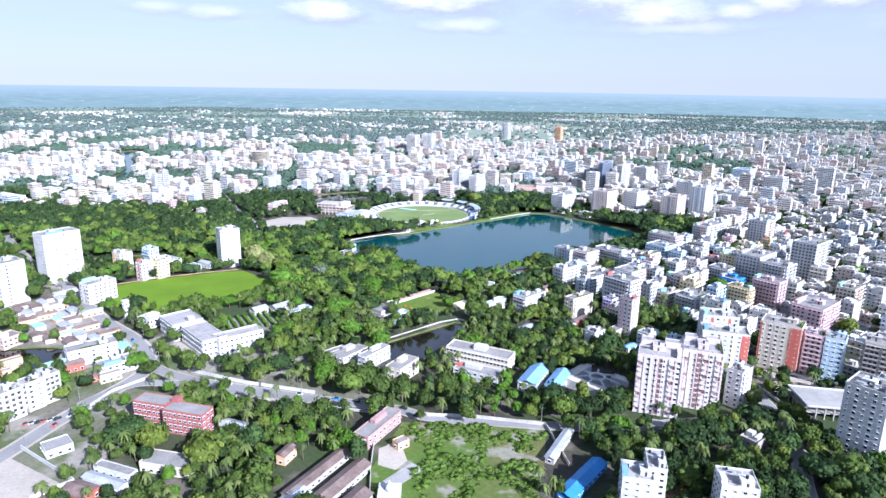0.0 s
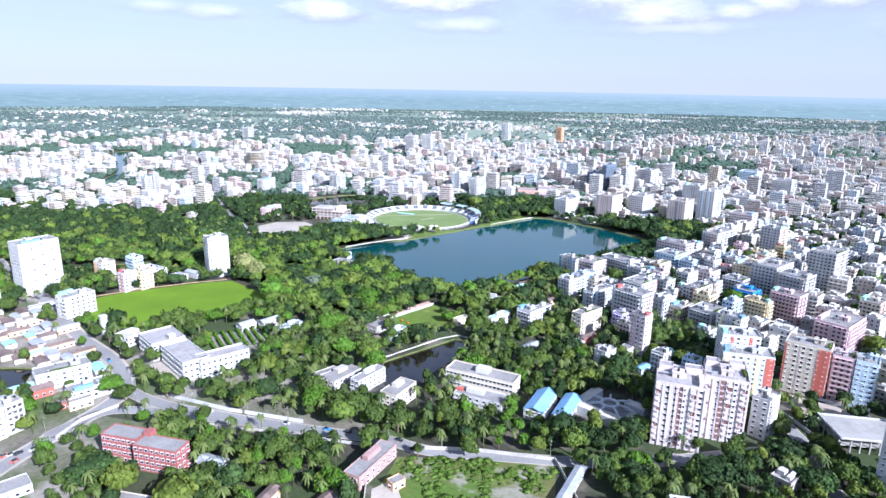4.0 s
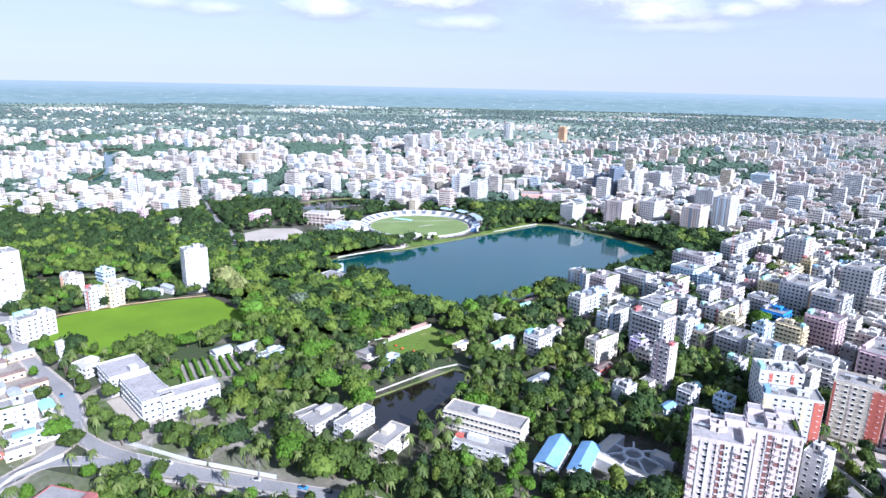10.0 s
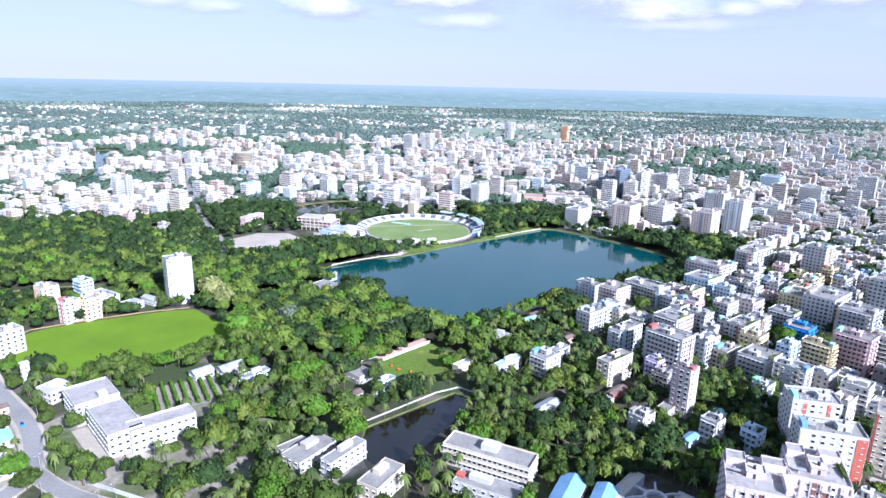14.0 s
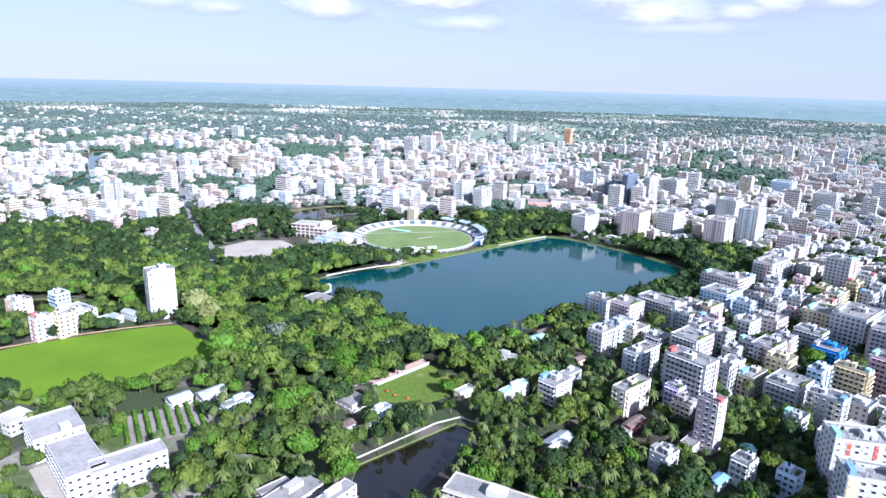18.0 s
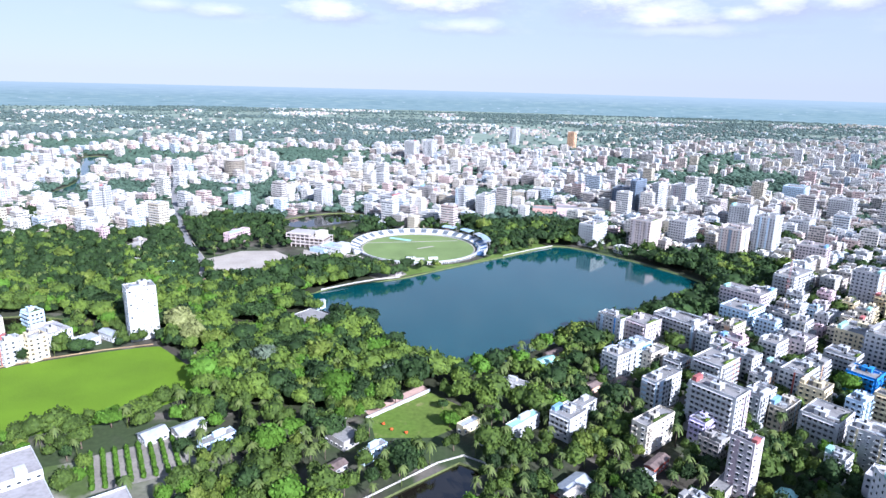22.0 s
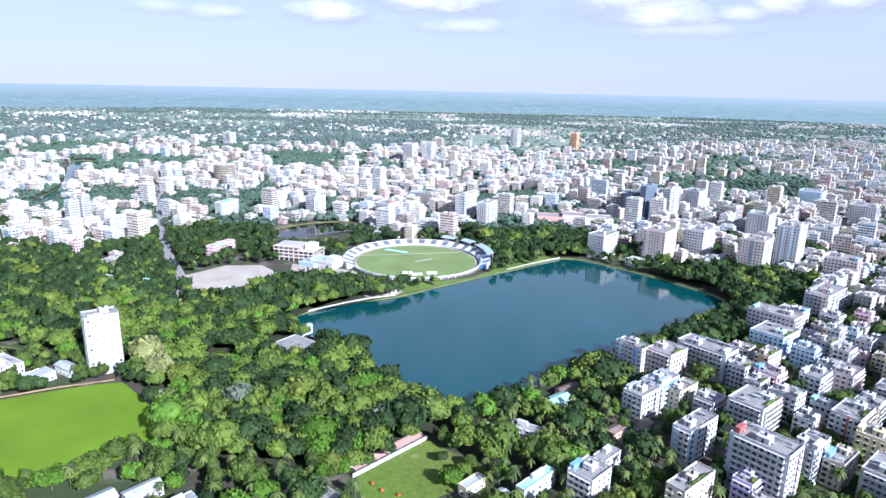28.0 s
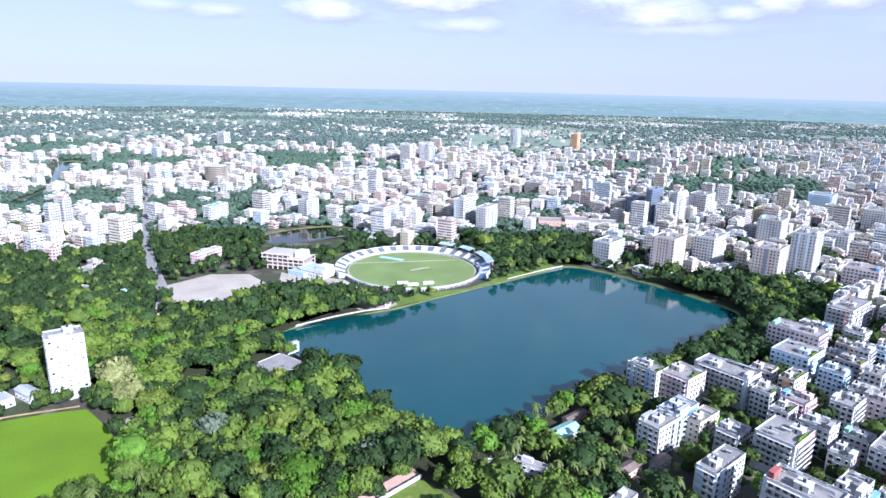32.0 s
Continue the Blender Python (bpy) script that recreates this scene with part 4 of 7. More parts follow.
stripe(flats(122, 617, -50, 20, 10, 6, "w", 1, plain=True), 20, 10, 19.6, ((0, -6, 2.4, "b"), (0, 5, 1.2, "B"), (1, 2, 1, "r")))
flats(142, 610, -50, 17, 20, 6, "P", 1)
stripe(flats(171, 618, -50, 33, 17, 6, "w", 1), 33, 17, 19.6, ((0, -14, 3, "P"), (0, 15, 1.2, "b"), (1, -7, 2, "P")))
flats(126, 574, -50, 12, 22, 5, "b", 1)
flats(112, 560, -50, 12, 21, 5, "w", 1)
flats(138, 571, -50, 9, 20, 4, "c", 1)
flats(149, 558, -50, 12, 14, 4, "w", 1)
flats(168, 546, -50, 19, 23, 6, "w", 1, ribbons=(0, 1))
stripe(flats(126, 520, -50, 10, 26, 6, "w", 1), 10, 26, 19.6, ((0, -3.2, 2.2, "b"), (1, -8, 3, "b")))
flats(145, 489, -50, 26, 15, 9, "w", 1, ribbons=(0,))
flats(175, 504, -50, 10, 20, 6, "w", 1)
flats(108, 477, -50, 9, 25, 5, "c", 0)
stripe(flats(137, 439, -50, 11, 9, 9, "P", 0, plain=True), 11, 9, 28.5, ((0, -2.5, 2.4, "p"), (1, 0, 1.6, "w")))
flats(135, 482, -50, 9, 9, 4, "l", 0)
flats(245, 677, -50, 33, 18, 7, "P", 1)
flats(234, 655, -50, 23, 28, 5, "b", 1)
flats(314, 732, -50, 18, 40, 7, "w", 1)
stripe(flats(210, 616, -50, 9, 20, 5, "c", 1, plain=True), 9, 20, 16.5, ((0, 0, 4, "o"),))
flats(241, 626, -50, 14, 13, 5, "b", 1)
flats(224, 586, -50, 12, 18, 5, "w", 1)
flats(246, 591, -50, 13, 19, 5, "P", 1)
flats(362, 702, -50, 20, 23, 11, "w", 1)
flats(287, 597, -50, 18, 31, 7, "y", 1)
flats(261, 568, -50, 19, 14, 5, "w", 1)
flats(296, 575, -50, 22, 35, 9, "w", 1)
flats(261, 545, -50, 17, 16, 4, "B", 1)
flats(248, 500, -50, 19, 9, 6, "y", 1)
flats(214, 535, -50, 14, 22, 6, "w", 1, ribbons=(1,))
flats(189, 502, -50, 9, 19, 4, "c", 1)
flats(203, 487, -50, 19, 22, 5, "w", 1, ribbons=(0,))
flats(212, 464, -50, 18, 12, 6, "w", 0)
flats(189, 452, -50, 9, 11, 4, "w", 0)
flats(108, 419, -50, 9, 12, 3, "w", 0)
flats(142, 410, -50, 9, 9, 4, "w", 0)
flats(159, 401, -50, 9, 9, 4, "b", 0)
def highrise(x, y, rot, w, d, floors, slot, bays):
    """A tall slab of flats: upright fins, a proud strip painted as a deep slot of openings, loggias with low walls and
    a busy pale roof.
    """
    house = flats(x, y, rot, w, d, floors, "P", 0, plain=True, roof=M_ROOFPALE, label="pale pinkish white high-rise of flats with upright fins and dark loggias")
    h = floors * 3.1 + 1.0
    for face, length, off in ((0, w, d / 2), (1, d, w / 2)):
        n = bays if face == 0 else 4
        for k in range(n + 1):
            u = k * (length - 0.5) / n - length / 2 + 0.25
            s = Shape()
            s.box(u - 0.22, -0.5, 0, u + 0.22, 0, h - 0.3)
            part("fin", s, [WALLS["w" if k % 3 else "P"]], house, at=pose(0, 0, 0, 0, 0, 90 * face) @ pose(0, -off - 0.01, 0))
        for i in range(1, floors):
            s = Shape()
            for k in range(n):
                if (k * 7 + face * 3) % 5 < 2 and abs((k + 0.5) * length / n - length / 2 - slot) > 2:
                    a, b = k * length / n - length / 2 + 0.5, (k + 1) * length / n - length / 2 - 0.5
                    s.box(a, -1.25, i * 3.1 + 0.85, b, 0, i * 3.1 + 1.0)
                    s.box(a, -1.25, i * 3.1 + 1.0, b, -1.13, i * 3.1 + 1.75)
                    s.box(a + 0.15, -0.06, i * 3.1 + 1.0, b - 0.15, 0, i * 3.1 + 3.3, 1)
            part("loggia", s, [WALLS["P"], WALLS["n"] if i % 3 else M_LOGGIA], house, at=pose(0, 0, 0, 0, 0, 90 * face) @ pose(0, -off - 0.01, 0))
    # the strip stands proud; its dark colour replaces the shade of a recess
    s = Shape()
    s.box(slot - 0.8, -0.14, 1.0, slot + 0.8, 0, h - 0.6)
    part("stair_slot", s, [M_LOGGIA], house, "red-brown stairwell strip, darkened for recess shade", at=pose(0, -d / 2 - 0.01, 0))
    for i in range(1, floors):
        s = Shape()
        s.box(slot - 0.8, -0.5, i * 3.1 + 0.7, slot + 0.8, -0.14, i * 3.1 + 1.3)
        part("landing", s, [WALLS["P"]], house, at=pose(0, -d / 2 - 0.01, 0))
    for a, b, p, q, z in ((-0.32, 0.30, 0.30, 0.26, 2.6), (0.26, 0.30, 0.36, 0.24, 3.0), (-0.02, 0.02, 0.26, 0.24, 2.4)):
        s = Shape()
        s.block(p * w, q * d, z, 0.5, 0.15)
        part("roof_room", s, [WALLS["P"], M_ROOFPALE], house, at=pose(a * w, b * d, h))
    return house


highrise(123.5, 330, -20, 23.5, 24, 11, 0.6, 7)
highrise(150, 336.8, -20, 21, 23, 11, -2.0, 6)
stripe(flats(181, 378, -16, 28, 15, 9, "w", 0, plain=True), 28, 15, 28.5, ((0, -11.5, 4.2, "y"), (0, 5.2, 2.2, "y"), (0, 11.6, 4.4, "r"), (1, 3, 3, "P")))
stripe(flats(190, 408, -12, 23, 16, 9, "R", 0, plain=True), 23, 16, 28.5, ((0, -5.5, 1.7, "r"), (0, 5.5, 1.7, "r")))
stripe(flats(222.5, 385.8, -37, 24, 16, 10, "c", 0, plain=True), 24, 16, 31.5, ((0, 8.7, 6.2, "r"), (0, -11.3, 1.0, "r"), (0, -3.4, 0.8, "n"), (1, -4, 6, "r")))
flats(238.5, 376, -37, 11, 14, 9, "p", 0)
flats(247.5, 368.5, -37, 11, 14, 9, "b", 0, plain=True)
flats(266, 354, -37, 17, 17, 10, "g", 0)
flats(214, 285, -50, 19, 19, 12, "w", 0, plain=True)
flats(84, 236, -12, 13, 13, 6, "w", 0, plain=True, roof=M_ROOFPALE)
flats(93, 240, -12, 8, 15, 7, "w", 0, plain=True, roof=M_ROOFPALE)
flats(125, 232, -12, 15, 14, 6, "w", 0, plain=True, roof=M_ROOFPALE)
flats(172, 334, -50, 9, 13, 7, "w", 0)
flats(283, 452, -50, 22, 34, 7, "p", 0)
flats(337, 496, -50, 14, 24, 7, "c", 1)
flats(272, 501, -50, 22, 16, 8, "p", 1)
flats(300, 542, -50, 23, 21, 9, "w", 1)
flats(354, 589, -50, 22, 31, 12, "w", 1)
flats(172, 912, -42, 19, 34, 8, "w", 1, plain=True)
stripe(flats(229, 896, -42, 24, 30, 11, "n", 1, plain=True), 24, 30, 35, ((0, -8, 3, "P"), (0, 0, 2, "P"), (0, 8, 3, "P"), (1, -9, 3, "p"), (1, 2, 2, "p"), (1, 11, 3, "p")))
flats(280, 917, -42, 21, 34, 10, "w", 1, plain=True)
stripe(flats(317, 863, -42, 24, 30, 11, "n", 1, plain=True), 24, 30, 35, ((0, -9, 2, "w"), (0, 0, 3, "k"), (0, 9, 2, "w"), (1, -10, 3, "w"), (1, 0, 4, "k"), (1, 10, 3, "w")))
stripe(flats(366, 889, -42, 22, 32, 14, "w", 1, plain=True), 22, 32, 44.5, ((0, -4, 2, "b"), (0, 4, 2, "b"), (1, -8, 3, "b"), (1, 6, 3, "k")))
flats(386, 828, -42, 28, 25, 8, "P", 1)
flats(389, 1002, -42, 26, 30, 11, "w", 1, plain=True)
flats(281, 1111, -42, 9, 34, 16, "k", 1)
flats(266, 1138, -42, 17, 34, 11, "k", 1)
flats(314, 1111, -42, 9, 34, 15, "w", 1)
flats(366, 1160, -42, 24, 34, 12, "w", 1)
flats(438, 1124, -42, 15, 34, 8, "y", 1)
flats(397, 1099, -42, 17, 32, 8, "g", 1)
flats(599, 1261, -42, 34, 34, 8, "b", 1)
flats(480, 1099, -42, 12, 31, 6, "w", 1)
flats(459, 985, -42, 25, 34, 7, "w", 1, plain=True)
flats(579, 1097, -42, 31, 34, 10, "w", 1)
flats(-242, 875, -22, 9, 34, 4, "p", 1)
flats(-388, 860, -22, 11, 9, 5, "p", 1)
flats(-462, 981, -22, 9, 13, 11, "w", 1)
flats(-462, 1006, -22, 10, 10, 12, "w", 1)
flats(-392, 959, -22, 9, 34, 7, "w", 1)
flats(-554, 1355, -22, 20, 34, 8, "g", 1)
flats(-529, 1376, -22, 9, 34, 6, "n", 1)
flats(-303, 1068, -22, 11, 34, 7, "w", 1)
flats(-82, 1075, -30, 22, 34, 8, "w", 1)
flats(23, 1076, -30, 14, 34, 12, "w", 1)
flats(51, 1057, -30, 13, 34, 10, "w", 1)
flats(-190, 1107, -30, 16, 24, 8, "w", 1)
flats(-33, 1192, -30, 27, 21, 6, "g", 1)
flats(155, 1343, -30, 34, 34, 7, "g", 1)
flats(-355, 549, -34, 19, 32, 14, "w", 0, plain=True, pale=True)
flats(-358, 484, -30, 18, 20, 11, "w", 0, plain=True)
flats(-290, 493, -30, 13, 24, 5, "w", 0)
stripe(flats(-316, 584, -30, 13, 13, 5, "c", 0), 13, 13, 16, ((0, -4, 4, "o"), (1, 3, 3, "P")))
flats(-297, 602, -30, 12, 10, 5, "b", 1)
stripe(flats(-279, 552, -30, 9, 12, 5, "w", 0), 9, 12, 16, ((0, 0, 1.4, "r"), (0, -3.6, 1.2, "P")))
flats(-268, 559, -30, 10, 12, 5, "y", 0)
flats(-274, 584, -30, 24, 18, 3, "w", 1, plain=True, roof=M_ROOFPALE)
flats(-217, 600, -52, 14, 19, 12, "w", 0, plain=True, pale=True)
flats(-226, 324, -30, 9, 9, 5, "w", 0)
flats(-230, 315, -30, 9, 9, 5, "w", 0)
flats(-235, 304, -30, 10, 11, 5, "w", 0)
flats(-232, 378, -49, 13, 29, 3, "w", 0)
flats(-207, 362, -45, 11, 22, 2, "w", 0)
flats(66, 486, -45, 13, 16, 4, "w", 0)


# ---- single buildings and places ----
ROOFS = {"ROOF": M_ROOF, "TIN": M_TIN, "TINW": M_TINW, "TINB": M_TINB, "BLUE2": M_BLUE2, "TEAL": M_TEAL}


def facade(parent, w, d, floors, storey, at, gap=3.4, mesh=None, lift=1.6):
    """Windows on the two street faces of a block whose foot stands at the pose given."""
    for turn, length, off in ((0, w, d / 2), (90, d, w / 2)):
        n = max(1, round(length / gap))
        for i in range(n):
            for f in range(floors):
                part("window", mesh or WINDOW, None, parent, at=at @ pose(0, 0, 0, 0, 0, turn) @ pose((i + 0.5) * length / n - length / 2, -off, f * storey + lift))


def gable(w, d, h, rise, over=0.5, t=0.15):
    """A ridged roof, one folded sheet with thickness, the ridge along the longer side."""
    s = Shape()
    a, b = w / 2 + over, d / 2 + over
    if w > d:
        prof, along = [(-b, 0), (0, rise), (b, 0), (b, -t), (0, rise - t), (-b, -t)], a
        vs = [(e * along, p, h + q) for e in (-1, 1) for p, q in prof]
    else:
        prof, along = [(-a, 0), (0, rise), (a, 0), (a, -t), (0, rise - t), (-a, -t)], b
        vs = [(p, e * along, h + q) for e in (-1, 1) for p, q in prof]
    s.add(vs, [(i, (i + 1) % 6, 6 + (i + 1) % 6, 6 + i) for i in range(6)] + [(0, 1, 4, 5), (1, 2, 3, 4), (6, 7, 10, 11), (7, 8, 9, 10)])
    return s


def house(x, y, rot, w, d, h, paint, form, roof, label):
    TAKEN.append((x, y, 0.42 * math.hypot(w, d)))
    ob = thing("house", label, "house", pose(x, y, 0, 0, 0, rot), "low houses")
    s = Shape()
    if form == "flat":
        s.block(w, d, h, 0.5)
        part("wall", s, [WALLS[paint], ROOFS[roof]], ob)
        if h > 5:
            e = Shape()
            e.box(-w * 0.3, -d * 0.1, h, w * 0.05, d * 0.25, h + 2.4)
            part("stair_head", e, [WALLS[paint]], ob)
            e = Shape()
            e.box(-w / 2 - 0.5, -d / 2 - 0.5, 3.0, w / 2 + 0.5, d / 2 + 0.5, 3.15)
            part("sunshade", e, [WALLS[paint]], ob)
    else:
        rise = min(w, d) * 0.2
        s.box(-w / 2, -d / 2, -0.3, w / 2, d / 2, h)
        part("wall", s, [WALLS[paint]], ob)
        part("roof", gable(w, d, h + 0.1, rise), [ROOFS[roof]], ob)
    facade(ob, w, d, max(1, int(h // 3)), 3.1, pose(0, 0, 0), 4.2)
    return ob


house(-235, 362, -45, 8, 11, 5, "r", "gable", "TIN", "brick walled house with rusted tin roof")
house(-216, 346, -45, 5, 9, 4, "r", "gable", "TIN", "brick walled house with rusted tin roof")
house(-205, 349, -45, 5, 12, 5, "y", "flat", "ROOF", "long yellow-walled single-storey building")
house(-191, 273, -45, 11, 12, 4, "w", "flat", "ROOF", "long white-walled low shed with grey roof")
house(-152, 254, -20, 22, 5, 4, "w", "flat", "ROOF", "white-walled low school block")
house(-152, 245, -20, 22, 5, 4, "w", "gable", "TINW", "white house with pale blue tin roof")
house(-129, 260, -12, 25, 11, 5, "c", "flat", "ROOF", "long cream single-storey barrack with grey roof")
house(-76, 269, -20, 5, 10, 5, "o", "gable", "TIN", "house with dark red tin roof")
house(-110, 294, -20, 13, 7, 4, "w", "gable", "TINW", "pale tin-roofed hall among palms")
house(-109, 289, -20, 7, 5, 3, "B", "gable", "BLUE2", "small blue tin-roofed shed")
house(-159, 238, -20, 13, 9, 4, "r", "gable", "TIN", "house with rust-brown tin roof")
house(-34, 294, -28, 9, 31, 7, "t", "flat", "ROOF", "two-storey pink house with grey roof terrace")
house(-21, 282, -50, 5, 7, 4, "o", "flat", "ROOF", "small orange-walled hut in yard")
house(-64, 386, -35, 13, 24, 6, "g", "flat", "ROOF", "grey flat-roofed bungalow among trees")
house(-46, 380, -35, 7, 24, 9, "w", "flat", "ROOF", "white two-storey villa with broad flat roof")
house(-26, 361, -30, 11, 21, 10, "c", "flat", "ROOF", "cream three-storey house with dark window shades")
house(60, 283, -29, 4.5, 31, 3.4, "g", "gable", "TINW", "long narrow tin-roofed shed")
house(65.5, 253.5, -39, 7.5, 35, 4, "B", "gable", "BLUE2", "long shed with strong blue tin roof")
house(118, 303, -20, 14, 7, 3.4, "g", "flat", "ROOF", "low grey outbuilding below a high-rise")
house(43, 534, -30, 16, 6, 6, "w", "flat", "ROOF", "white modern villa with flat roofs near the lake")
house(24, 535, -30, 6, 8, 4, "w", "flat", "ROOF", "small white house at the lake")
house(-52, 472, -40, 15, 12, 5, "g", "flat", "ROOF", "grey flat-roofed house beside the garden")
house(-35, 458, -40, 5, 16, 6, "b", "flat", "ROOF", "pale blue two-storey house with tin canopy")
house(13, 487, -45, 5, 13, 5, "y", "flat", "TINW", "yellow-walled hall with pale roof")
house(23, 478, -45, 5, 14, 3, "w", "gable", "TINW", "low tin-roofed row beside the garden")
house(42, 486, -45, 5, 23, 8, "w", "flat", "TEAL", "white two-storey house with teal roof")
house(79, 506, -45, 7, 14, 9, "w", "flat", "ROOF", "white villa with stepped terraces")
house(60, 436, -45, 9, 17, 4, "w", "gable", "TINW", "pale tin-roofed house beside a brick yard")
house(-149, 469, -40, 9, 12, 4, "w", "gable", "TINW", "white bungalow with hipped pale roof")
house(-133, 475, -40, 8, 15, 5, "g", "gable", "TINW", "grey gabled cottage with pale roof")
house(-114, 464, -40, 6, 18, 6, "b", "flat", "ROOF", "blue and white two-storey house")
house(-53, 445, -40, 6, 15, 3, "g", "gable", "TIN", "grey tin-roofed shelter among palms")
house(-249, 583, -30, 12, 14, 5, "w", "flat", "TINW", "white hall beside the field")
house(-238, 594, -30, 16, 7, 5, "w", "gable", "TINW", "shed with pale blue-white tin roof")
house(-74, 392, -45, 5, 15, 4, "g", "flat", "ROOF", "grey flat-roofed outhouse among trees")
house(-107, 637, -35, 24, 27, 4, "w", "flat", "ROOF", "low white park restaurant among trees")
house(-106, 665, -35, 5, 14, 6, "b", "gable", "TINW", "blue-grey roofed pavilion at the lake")
house(65, 568, -50, 9, 18, 4, "w", "gable", "TEAL", "open pavilion with pale green roof at the lake")
house(74, 584, -50, 5, 16, 4, "o", "gable", "TIN", "brown tin-roofed shed at the lake")
house(90, 536, -50, 6, 15, 4, "o", "gable", "TIN", "brown tin-roofed house near lake")
house(108, 543, -50, 5, 11, 4, "g", "gable", "TIN", "brown tin-roofed lean-to by lake")
house(-53, 767, -38, 14, 7, 3.6, "P", "flat", "ROOF", "low pinkish hut on the lake landing")
house(-309, 777, -20, 16, 8, 5, "w", "flat", "ROOF", "white low hall among park trees")
house(-271, 773, -20, 9, 6, 5, "b", "flat", "TEAL", "small pale blue kiosk beside the park lane")
house(-217, 719, -20, 6, 4, 5, "o", "flat", "ROOF", "small orange gatehouse on the park lane")
house(-345, 742, -15, 12, 7, 4, "w", "gable", "TINW", "pale tin-roofed park shed")
house(-300, 702, -15, 9, 6, 4, "g", "gable", "TINW", "grey tin-roofed park hut")
house(-332, 831, -20, 23, 27, 6, "g", "flat", "ROOF", "low grey weathered hall")
house(93, 441, -50, 6, 12, 6, "w", "flat", "ROOF", "white house with roof terraces")
house(153, 431, -50, 7, 13, 4, "w", "gable", "TEAL", "low hall with pale green tin roof")
house(130, 407, -50, 5, 10, 4, "b", "gable", "TINB", "low shed with blue tin roof")
house(131, 440, -45, 7, 20, 5, "g", "flat", "ROOF", "grey plain house among trees")
house(104, 455, -45, 5, 15, 5, "r", "gable", "TIN", "house with brick-red roof")
house(55, 423, -45, 5, 22, 6, "c", "flat", "ROOF", "cream flat-roofed garden villa")
house(160, 405, -45, 5, 13, 4, "w", "flat", "ROOF", "small white house in the shade")
house(-277, 365, -40, 5, 12, 5, "o", "flat", "ROOF", "small orange brick house")
house(-266, 351, -40, 5, 12, 6, "o", "flat", "ROOF", "half-built small orange brick house")
house(-270, 413, -40, 5, 11, 4, "o", "gable", "TEAL", "market shed with teal tin roof")
house(-264, 427, -40, 5, 17, 4, "o", "gable", "TIN", "market row with rusted tin roof")
house(-242, 417, -40, 5, 14, 4, "o", "gable", "TIN", "market row with rusted tin roof")
house(-311, 467, -40, 5, 17, 4, "o", "gable", "TINW", "market row with pale tin roof")
house(-308, 448, -40, 5, 16, 4, "o", "gable", "TIN", "market row with rusted tin roof")
house(-277, 456, -40, 5, 17, 4, "o", "gable", "TINW", "market row with pale tin roof")
house(-323, 501, -40, 5, 19, 4, "w", "flat", "ROOF", "low white shop row on street")

# school: three wings round a court
school = thing("school", "pale three-storey school with three long flat-roofed wings", "school", pose(-170, 405, 0))
for x, y, rot, w, d, fl in ((-192, 425, -46, 25, 22, 3), (-166, 400, -46, 36, 17, 3), (-142, 399.5, -50, 12, 31, 3)):
    at = pose(x + 170, y - 405, 0, 0, 0, rot)
    s = Shape()
    s.block(w, d, 11.6, 1.0, 0.35)
    part("wing", s, [WALLS["w"], M_ROOFPALE], school, at=at)
    facade(school, w, d, fl, 3.8, at, 3.6, lift=2.2)
    TAKEN.append((x, y, 0.36 * (w + d)))
s = Shape()
s.box(-2, -2, 11.6, 3, 2.5, 14.6)
part("stair_head", s, [WALLS["w"]], school, at=pose(-14, 16, 0, 0, 0, -46))
s = Shape()
s.box(-4.5, -4.5, 0, 4.5, 4.5, 11.9)
part("link_block", s, [M_ROOFPALE], school, at=pose(14.5, -8.4, 0, 0, 0, -46))

# red hall of four storeys
red = thing("college_building", "brick red four-storey hall with white window frames and grey roof", "building", pose(-143, 298, 0, 0, 0, -14))
for x, y, w, d in ((-12.5, 1.5, 20, 10), (10.5, -2.2, 23.5, 10)):
    s = Shape()
    s.block(w, d, 13.2, 0.4, 0.3)
    part("wing", s, [M_REDHALL, M_ROOF], red, at=pose(x, y, 0))
    facade(red, w, d, 4, 3.3, pose(x, y, 0), 3.0)
    TAKEN.append((-143 + x, 298 + y - x * 0.25, 11))
s = Shape()
s.box(-2, 1, 0, 2, 5.5, 15.2)
part("stair_tower", s, [M_REDHALL], red)

# long cream block with ribbon windows
s = Shape()
s.block(44, 13, 10.4, 0.9, 0.3)
flat_block = thing("office_building", "long white three-storey block with dark ribbon windows", "building", pose(24, 381, 0, 0, 0, -26))
TAKEN.append((24, 381, 13)), TAKEN.append((10, 388, 9)), TAKEN.append((38, 374, 9))
part("wall", s, [WALLS["c"], M_ROOF], flat_block)
facade(flat_block, 44, 13, 3, 3.4, pose(0, 0, 0), 2.6, lift=2.0)
s = Shape()
s.box(-4, -2, 10.4, 4, 4, 13.4)
part("stair_head", s, [WALLS["w"]], flat_block)
for k in range(3):
    s = Shape()
    s.box(-22.4, -7.3, k * 3.4 + 3.0, 22.4, -6.4, k * 3.4 + 3.15)
    part("sunshade", s, [WALLS["w"]], flat_block)
house(22, 361, -26, 30, 11, 6, "w", "flat", "ROOF", "white two-storey house with roof terrace and balcony")
s = Shape()
s.box(-2, -1.6, 0, 2, 1.6, 1.2)
solid("roof_box", s, [WALLS["r"]], "bright red box on a white house roof", "roof box", pose(10, 366.6, 6.0, 0, 0, -26))

